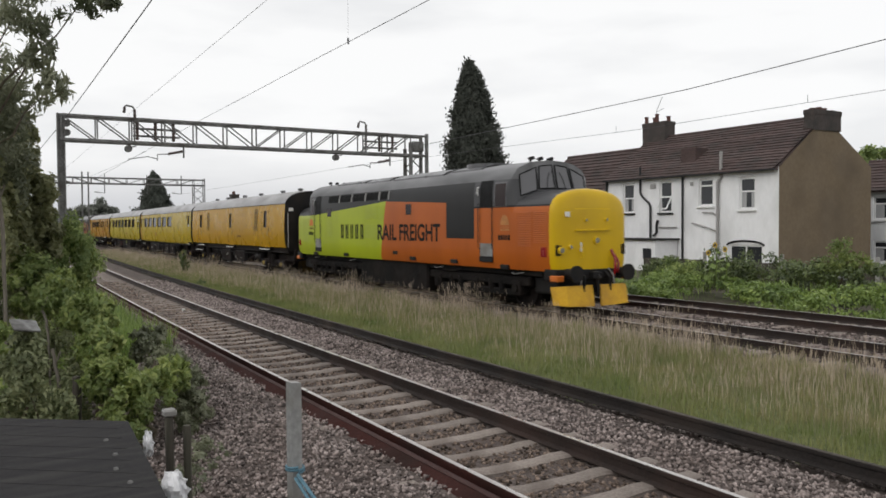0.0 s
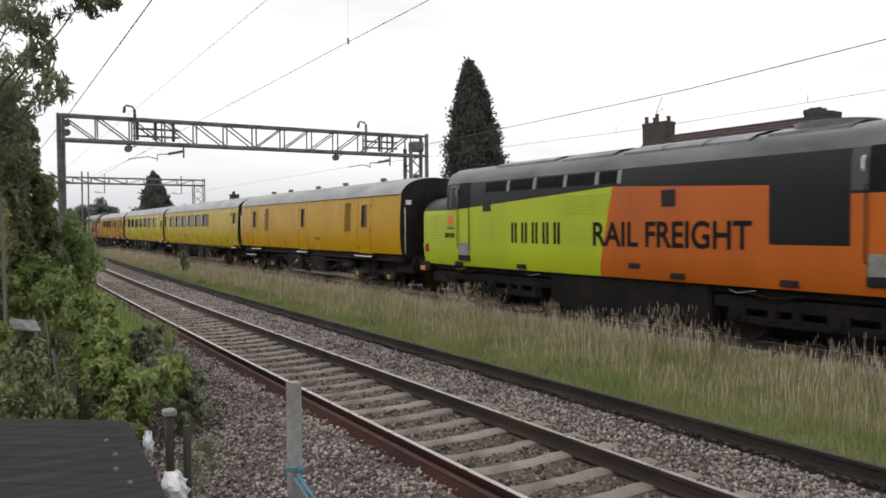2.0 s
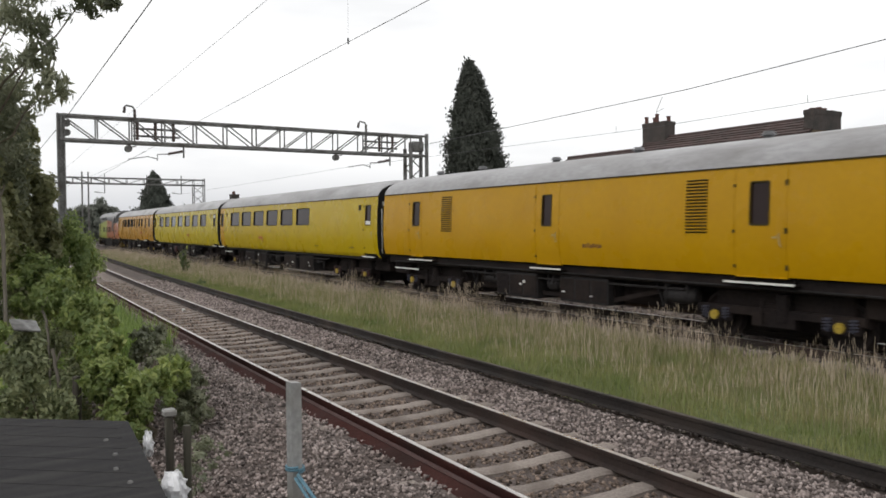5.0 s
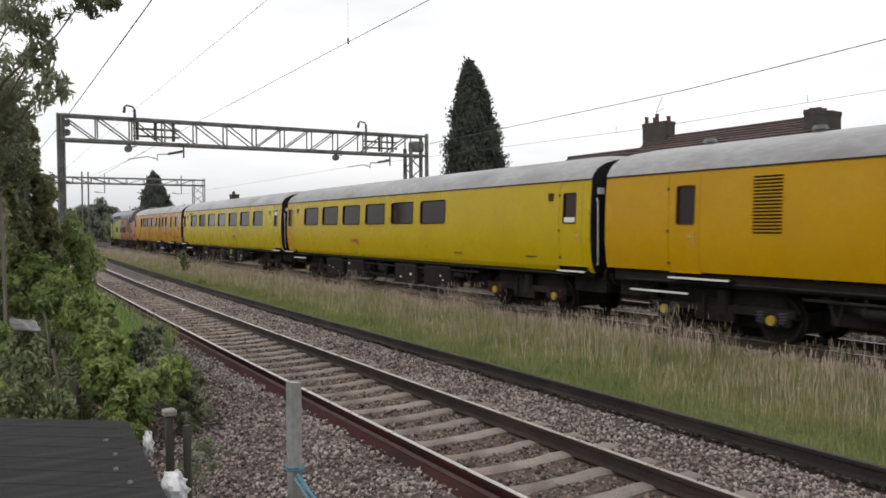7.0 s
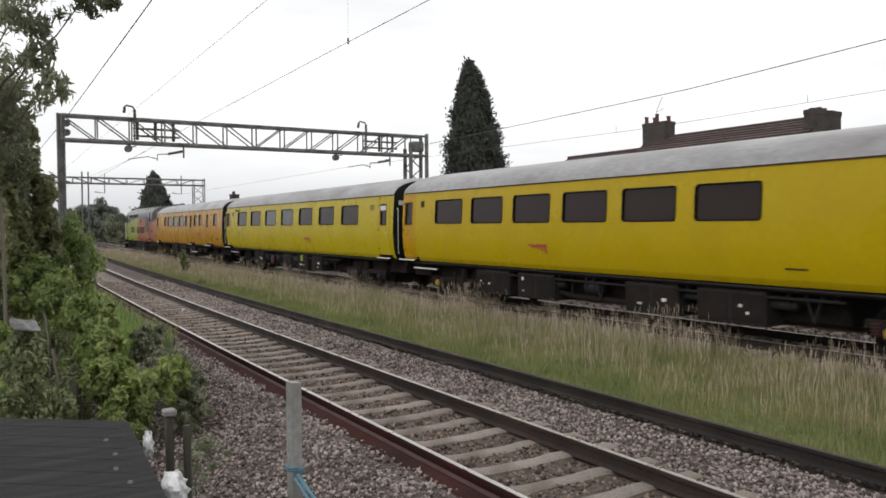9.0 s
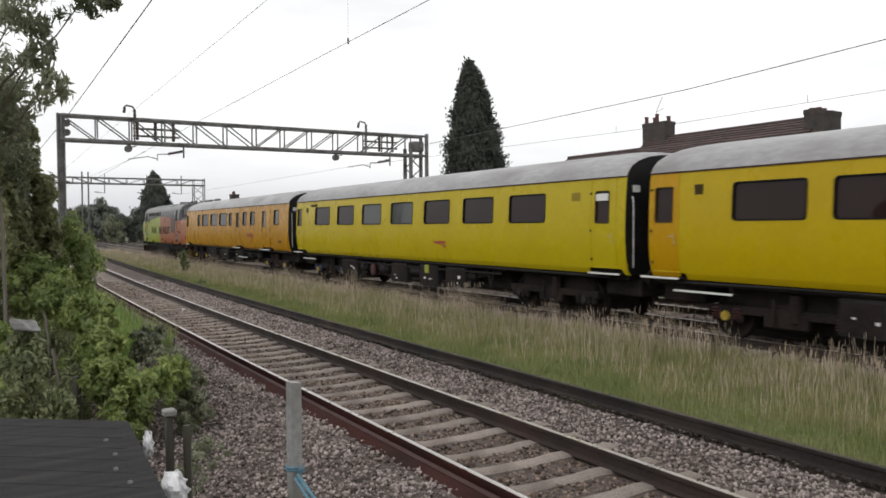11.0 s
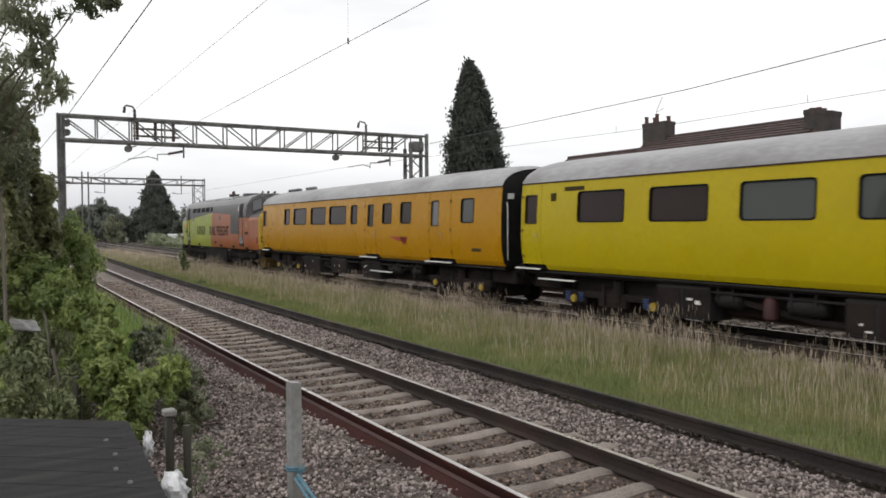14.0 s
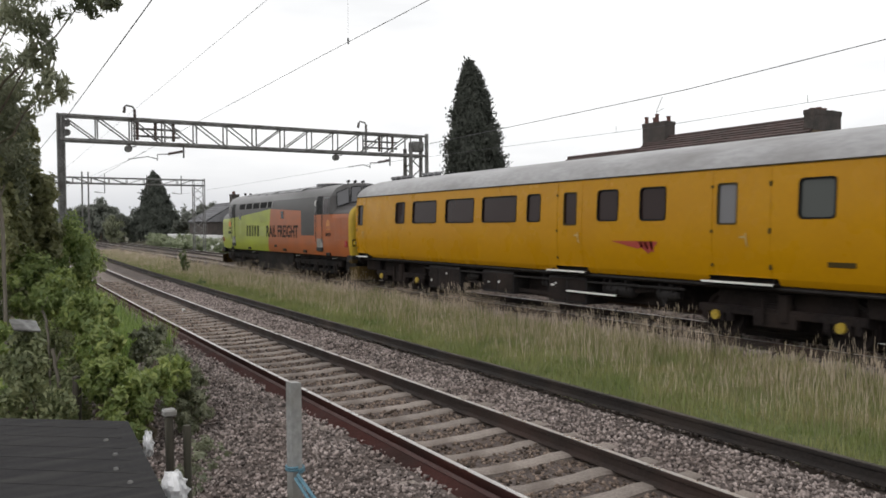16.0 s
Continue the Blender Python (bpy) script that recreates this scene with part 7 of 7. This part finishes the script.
tree(-43.0, 9.7, -0.3, 0.7, 0.03, [((0, 0, 1.0), (0.22, 0.22, 0.5), 420), ((0.05, 0.1, 0.5), (0.3, 0.3, 0.35), 420)], 0.11, 0.5, M["bramble"], 150, "small dark sapling in the grass strip", (), 0.3, "young_sapling")
tree(-33.5, 8.3, -0.3, 0.2, 0.02, [((0, 0, 0.2), (0.35, 0.2, 0.16), 260)], 0.09, 0.5, M["bramble"], 151, "low dark weed tuft by the disused rail", (), 0.3, "weed_tuft")


def sunflower(x, y, h, seed):
    r = np.random.default_rng(seed)
    t = thing("sunflower", "yellow sunflower on a tall green stem", "flower", pose(x, y, -0.3), "sunflowers on the bank")
    b = Build()
    limb(b, (0, 0, 0), (0.05, -0.1, h), 0.025, 0.015, r, 5, 0.02)
    part("stem", b, M["weed"], t)
    c = np.array([0.05, -0.16, h])
    for k in range(14):
        a = 2 * math.pi * k / 14
        p = Build()
        d, s = Vector((math.cos(a), -0.1, math.sin(a))), Vector((-math.sin(a), 0, math.cos(a)))
        o = Vector(c)
        p.add([o + d * 0.04, o + d * 0.08 + s * 0.025, o + d * 0.12, o + d * 0.08 - s * 0.025], [(0, 1, 2, 3)])
        part("petal", p, M["petal"], t)
    p = Build()
    p.cyl(c + np.array([0, 0.03, 0]), c + np.array([0, -0.03, 0]), 0.055, 0.05, n=12)
    part("flower_disc", p, M["bark"], t, "brown flower disc")
    for k in range(7):
        z = h * (0.25 + 0.1 * k)
        pts = np.array([[0.12 * (-1) ** k, -0.08, z]])
        v, f = leaf_cloud(r, pts, np.array([[0.1, -0.5, 0.8]]), 0.28, 0.7, 0.4)
        part("leaf", raw_mesh("leaf", v, f, M["weed"]), None, t)


for k, (x, y, h) in enumerate(((-19.95, 24.0, 1.75), (-19.5, 24.0, 1.6), (-20.35, 24.1, 1.45))):
    sunflower(x, y, h, 200 + k)
gf = thing("garden_fence", "dark weathered wooden garden fence with concrete posts", "fence")
for k in range(5):
    b = Build()
    x = -24.0 + 3.9 * k
    b.box(x - 0.06, x + 0.06, 28.0, 28.12, -0.7, 1.0, 0.01)
    part("fence_post", b, M["concrete"], gf, "grey concrete post")
for k in range(4):
    for j in range(12):
        b = Build()
        x = -27.7 + 3.9 * k + 0.31 * j
        b.box(x, x + 0.28, 28.04, 28.07, -0.65, 0.62 + 0.02 * (j % 3))
        part("board", b, M["wood_grey"], gf)

# weeds at the edge of the near ballast
lum = [((-8.6, 2.15, -0.22), (0.45, 0.22, 0.16), 420), ((-8.0, 1.8, -0.3), (0.4, 0.25, 0.18), 420), ((-13.0, 2.7, -0.2), (1.2, 0.4, 0.3), 1500), ((-16.0, 3.1, -0.15), (1.6, 0.4, 0.3), 1500), ((-7.3, 1.6, -0.35), (0.5, 0.25, 0.2), 400), ((-11.4, 2.5, -0.2), (0.7, 0.35, 0.3), 900)]
tagged(new("ballast_weeds", crown_mesh("ballast_weeds", rng, lum, 0.06, 0.5, M["leaf_tree"], 0.2)), "dull green weeds on the ballast shoulder", "weeds", kind="stuff")
lum = [((-4.95, 1.45, -0.30), (0.30, 0.18, 0.20), 900), ((-4.6, 1.2, -0.40), (0.3, 0.16, 0.16), 500), ((-5.3, 1.75, -0.28), (0.25, 0.14, 0.14), 360)]
tagged(new("withered_weeds", crown_mesh("withered_weeds", rng, lum, 0.035, 0.4, M["leaf_rust"], 0.2)), "withered reddish brown weeds on the ballast", "weeds", kind="stuff")
n = 16000
gx = -15.5 - 34 * rng.uniform(0, 1, n) ** 1.3
gy = rng.uniform(0.8, 3.2, n) + slew(gx)
v, f = blades(rng, gx, gy, -0.55 + 0.12 * (gy - 1) + 0 * gx, rng.uniform(0.25, 0.75, n), 0.006 + 0 * gx + 0.001 * np.abs(gx) ** 0.5, 0.5 + 0 * gx)
tagged(new("lineside_grass", raw_mesh("lineside_grass", v, f, M["weed"])), "long green grass beside the near rail", "grass", kind="stuff")


# ---- ballast stones ----
def stones(rng, px, py, pz, size):
    n = len(px)
    cube = np.array([(x, y, z) for x in (-1, 1) for y in (-1, 1) for z in (-1, 1)], float)
    v = cube[None] * rng.uniform(0.3, 1.0, (n, 8, 3)) * (size[:, None, None] * rng.uniform(0.6, 1.1, (n, 1, 3)))
    a = rng.normal(size=(n, 4))
    a /= np.linalg.norm(a, axis=1, keepdims=True)
    w, x, y, z = a.T
    R = np.stack([1 - 2 * (y * y + z * z), 2 * (x * y - z * w), 2 * (x * z + y * w), 2 * (x * y + z * w), 1 - 2 * (x * x + z * z), 2 * (y * z - x * w), 2 * (x * z - y * w), 2 * (y * z + x * w), 1 - 2 * (x * x + y * y)], 1).reshape(n, 3, 3)
    v = np.einsum("nij,nkj->nki", R, v) + np.stack([px, py, pz], 1)[:, None]
    q = np.array([(0, 1, 3, 2), (4, 6, 7, 5), (0, 4, 5, 1), (2, 3, 7, 6), (0, 2, 6, 4), (1, 5, 7, 3)])
    return v.reshape(-1, 3), (np.arange(n)[:, None, None] * 8 + q[None]).reshape(-1, 4)


n = 128000
sx = 0.5 - 38 * rng.uniform(0, 1, n) ** 1.75
sy = 7.35 - 6.5 * rng.uniform(0, 1, n) ** 0.9
keep = (np.abs(sy - NEAR_A) > 0.085) & (np.abs(sy - NEAR_B) > 0.085) & (np.abs(sy - OLD_RAIL) > 0.10)
ph = np.abs(((sx - SLEEPER_X) / SLEEPER_STEP + 0.5) % 1.0 - 0.5) * SLEEPER_STEP
on_sleeper = (ph < 0.112) & (sy > (NEAR_A + NEAR_B) / 2 - 1.25) & (sy < (NEAR_A + NEAR_B) / 2 + 1.25)
inner = (sy > NEAR_A) & (sy < NEAR_B)
keep &= ~(on_sleeper & (rng.uniform(0, 1, n) > np.where(inner, 0.012, np.where(sy > NEAR_B, 0.015, 0.30))))
sx, sy = sx[keep], sy[keep]
n = len(sx)
size = rng.uniform(0.0115, 0.026, n) * (1 + 0.014 * np.abs(sx))
inner = (sy > NEAR_A) & (sy < NEAR_B)
sz = near_bed(sx, sy) + size * rng.uniform(-0.1, 0.9, n) + np.where(inner, -0.012, 0.0)
for nm, sel, mt, lab in (("ballast_stones", ~inner, "stone", "loose crushed grey and pinkish ballast stones"), ("four_foot_stones", inner, "stone_dark", "oil-darkened brown ballast stones between the rails")):
    v, f = stones(rng, sx[sel], (sy + slew(sx))[sel], sz[sel], size[sel])
    tagged(new(nm, raw_mesh(nm, v, f, M[mt])), lab, "stones", kind="stuff")
n = 26000
sx = 4 - 44 * rng.uniform(0, 1, n) ** 1.3
sy = rng.uniform(12.1, 18.9, n)
k = np.all([np.abs(sy - r) > 0.1 for r in (TRAIN_Y - 0.75, TRAIN_Y + 0.75, FAR_Y - 0.75, FAR_Y + 0.75)], axis=0)
v, f = stones(rng, sx[k], sy[k], -0.175 + rng.uniform(-0.01, 0.02, k.sum()), rng.uniform(0.02, 0.042, k.sum()))
tagged(new("far_ballast_stones", raw_mesh("far_ballast_stones", v, f, M["stone"])), "crushed ballast stones under the far tracks", "stones", kind="stuff")
for nm, x, y, z, r, mt, lab in (("white_stone", -22.9, 5.15, -0.12, 0.075, "white_rail", "pale stone lying between the rails"),):
    v, f = stones(rng, np.array([x]), np.array([y]), np.array([z]), np.array([r]))
    tagged(new(nm, raw_mesh(nm, v, f, M[mt])), lab, "stone")


# ---- foreground: shed roof, posts, rope and litter ----
def shed():
    t = thing("shed", "low shed with flat dark felted roof by the fence", "shed")
    b = Build()
    foot = [(-5.4, -1.1), (-4.15, 0.56), (-1.3, 0.42), (-1.3, -2.3)]
    b.loft([[(x, y, -1.1) for x, y in foot], [(x, y, 1.19) for x, y in foot]], caps=True)
    part("wall", b, M["wood_grey"], t)
    r = Build()
    edge = [(-5.7, -1.23), (-4.25, 0.67), (-1.1, 0.49), (-1.1, -2.5)]
    r.loft([[(x, y, 1.19) for x, y in edge], [(x, y, 1.25) for x, y in edge]], caps=True)
    roof = part("roof_sheet", r, M["felt"], t, "dark grey felted roof sheet")
    for k in range(9):
        b = Build()
        x, y = -4.12 + 0.2 * k, 0.60 - 0.011 * k
        b.beam((x, y, 1.2506), (x - 0.61 * 1.9, y - 0.79 * 1.9, 1.2506), 0.010, 0.002)
        part("seam", b, M["felt"], roof)
    for x, y in ((-3.91, 0.52), (-3.64, 0.52), (-3.42, 0.49), (-3.21, 0.51)):
        b = Build()
        b.cyl((x, y, 1.25), (x, y, 1.258), 0.012, 0.008, n=8)
        part("roof_nail", b, M["gantry"], roof, "large flat headed roofing nail")
    return t


shed()
b = Build()
b.add([(-2.88, 1.025, -0.95), (-2.835, 1.03, -0.95), (-2.835, 1.07, -0.95), (-2.88, 1.07, -0.95), (-2.88, 1.025, 1.645), (-2.835, 1.03, 1.645), (-2.835, 1.07, 1.64), (-2.88, 1.07, 1.64)], [(0, 1, 2, 3), (4, 5, 6, 7), (0, 1, 5, 4), (1, 2, 6, 5), (2, 3, 7, 6), (3, 0, 4, 7)])
post = tagged(new("metal_post", b.mesh("metal_post", M["galv"])), "grey galvanised metal fence post", "post")
b = Build()
for k in range(2):
    b.tube([(-2.857 + 0.036 * math.cos(a), 1.049 + 0.034 * math.sin(a), 1.30 + 0.010 * k + 0.002 * a) for a in np.linspace(0, 6.28, 13)], 0.005, 6)
b.tube([(-2.80, 1.04, 1.30), (-2.62, 1.05, 1.24), (-2.4, 1.06, 1.17), (-2.0, 1.1, 1.08)], 0.007, 6)
b.tube([(-2.80, 1.03, 1.29), (-2.62, 1.035, 1.225), (-2.4, 1.045, 1.15), (-2.0, 1.09, 1.06)], 0.007, 6)
tagged(new("blue_rope", b.mesh("blue_rope", M["rope"])), "turquoise blue rope tied round the metal post", "rope")


def wooden_post(x, y, top, r, label, cap=False, lean=0.0):
    t = thing("wooden_post", label, "post", group="old fence posts")
    rg = np.random.default_rng(int(abs(x * 100)))
    b = Build()
    rings = []
    for k in range(9):
        z = -1.0 + (top + 1.0) * k / 8
        rings.append([(x + lean * (z - top) + r * (1 + 0.12 * rg.normal()) * math.cos(a), y + r * (1 + 0.12 * rg.normal()) * math.sin(a), z) for a in np.linspace(0, 2 * math.pi, 10)[:-1]])
    b.loft(rings, caps=True)
    part("shaft", b, M["wood_grey"], t)
    if cap:
        c = Build()
        c.box(x - r - 0.005, x + r + 0.012, y - r - 0.012, y + r + 0.012, top - 0.02, top + 0.018, 0.008)
        part("cap", c, M["galv"], t, "bent metal cap")


wooden_post(-4.33, 0.89, 1.25, 0.023, "dark weathered wooden post with metal cap", True)
wooden_post(-4.28, 0.97, 1.18, 0.02, "thin dark stake beside the capped post")
wooden_post(-10.05, 1.03, 0.50, 0.05, "short grey wooden fence post in the brambles")
wooden_post(-10.7, 0.62, 0.95, 0.04, "old grey wooden stake under the shrubs", False, 0.03)
b = Build()
b.box(-0.11, 0.11, -0.13, 0.13, -0.012, 0.012, 0.006)
board = tagged(new("grey_board", b.mesh("grey_board", M["gantry"])), "flat grey board lying in the shrubs", "board")
board.matrix_basis = pose(-9.1, 0.46, 1.24, -10, 24, 10)


def dead_stem(pts, r, seed, label):
    """A bare crooked stem with a side twig."""
    rg = np.random.default_rng(seed)
    t = thing("dead_stem", label, "branch", group="dead stems in the shrubs")
    path = []
    for p, q in zip(pts[:-1], pts[1:]):
        path += [Vector(p).lerp(Vector(q), k / 4) + Vector(rg.normal(size=3) * 0.010 * (k > 0)) for k in range(4)]
    path.append(Vector(pts[-1]))
    part("stem", Build().tube(path, r, 7), M["wood_pale"], t)
    e = path[-3]
    part("twig", Build().tube([e, e + Vector((0.03, 0.03, 0.08)), e + Vector((0.05, 0.06, 0.18))], r * 0.5, 6), M["wood_pale"], t)


dead_stem([(-11.12, 0.86, -0.9), (-11.14, 0.82, 0.9), (-11.15, 0.79, 1.1), (-11.19, 0.75, 1.28)], 0.016, 1, "pale bare dead stem standing among the shrubs")
dead_stem([(-10.48, 0.90, -0.9), (-10.50, 0.88, 0.35), (-10.55, 0.82, 0.78)], 0.022, 2, "pale forked dead stem by the grey board")
dead_stem([(-11.40, 0.37, -1.0), (-11.42, 0.36, 1.1), (-11.47, 0.35, 2.3), (-11.5, 0.3, 2.9)], 0.024, 3, "pale slender tree stem behind the shed")


def plastic_bag(x, y, z, w, h, seed, label):
    rg = np.random.default_rng(seed)
    b = Build()
    n, m_ = 9, 9
    rows = []
    for sgn in (1, -1):
        for i in range(n + 1):
            fz = i / n if sgn > 0 else 1 - i / n
            wid = w * (0.45 + 0.55 * math.sin(math.pi * min(1, fz * 0.75 + 0.2))) * (1 + 0.1 * rg.normal())
            rows.append([(x + wid * (j / m_ - 0.5) * 0.5, y + wid * (j / m_ - 0.5) + 0.005 * rg.normal(), z + h * (fz - 0.5) + 0.005 * rg.normal() + 0.0 * j) if sgn > 0 else
                         (x + 0.03 * math.sin(math.pi * j / m_) * math.sin(math.pi * fz) + wid * (j / m_ - 0.5) * 0.5, y + wid * (j / m_ - 0.5), z + h * (fz - 0.5)) for j in range(m_ + 1)])
    b.loft(rows, close=False)
    b.v = [(p[0] + 0.005 * rg.normal(), p[1], p[2]) for p in b.v]
    tagged(new("plastic_bag", b.mesh("plastic_bag", M["plastic_bag"], 8)), label, "plastic bag", "litter")


plastic_bag(-3.13, 0.655, 1.215, 0.10, 0.15, 1, "crumpled white plastic bag hanging on the shed edge")
plastic_bag(-3.80, 0.685, 1.235, 0.04, 0.12, 2, "torn strip of white plastic by the post")

b = Build()
rg = np.random.default_rng(9)
b.loft([[(-16.1 + 0.55 * j / 6 + 0.04 * rg.normal(), 25.3 + 0.05 * rg.normal() + 0.12 * math.sin(i * 1.3), 0.15 + (0.62 - 0.07 * j) * i / 5 + 0.02 * rg.normal()) for j in range(7)] for i in range(6)], close=False)
tagged(new("white_cloth", b.mesh("white_cloth", M["plastic_bag"], 20)), "crumpled white sheet caught in the bank shrubs", "cloth", "litter")


# ---- what moves ----
def on_track(x):
    """Pose of a vehicle whose bogies stand on the bent track."""
    a, c = float(bend(x - 6.5)), float(bend(x + 6.5))
    return pose(x, TRAIN_Y + (a + c) / 2, 0, 0, 0, math.degrees(math.atan2(c - a, 13.0)))


def motions():
    for ob, x8 in TRAIN:
        walk(ob, [(t / 2, on_track(x8 + train_x(t / 2))) for t in range(0, 33)])
        for w in [k for k in ob.children_recursive if k.name.startswith("wheelset")]:
            x, y, z = w.matrix_basis.translation
            walk(w, [(t / 10, pose(x, y, z, 0, math.degrees((train_x(t / 10) - train_x(0)) / z), 0)) for t in range(0, 161)])


motions()
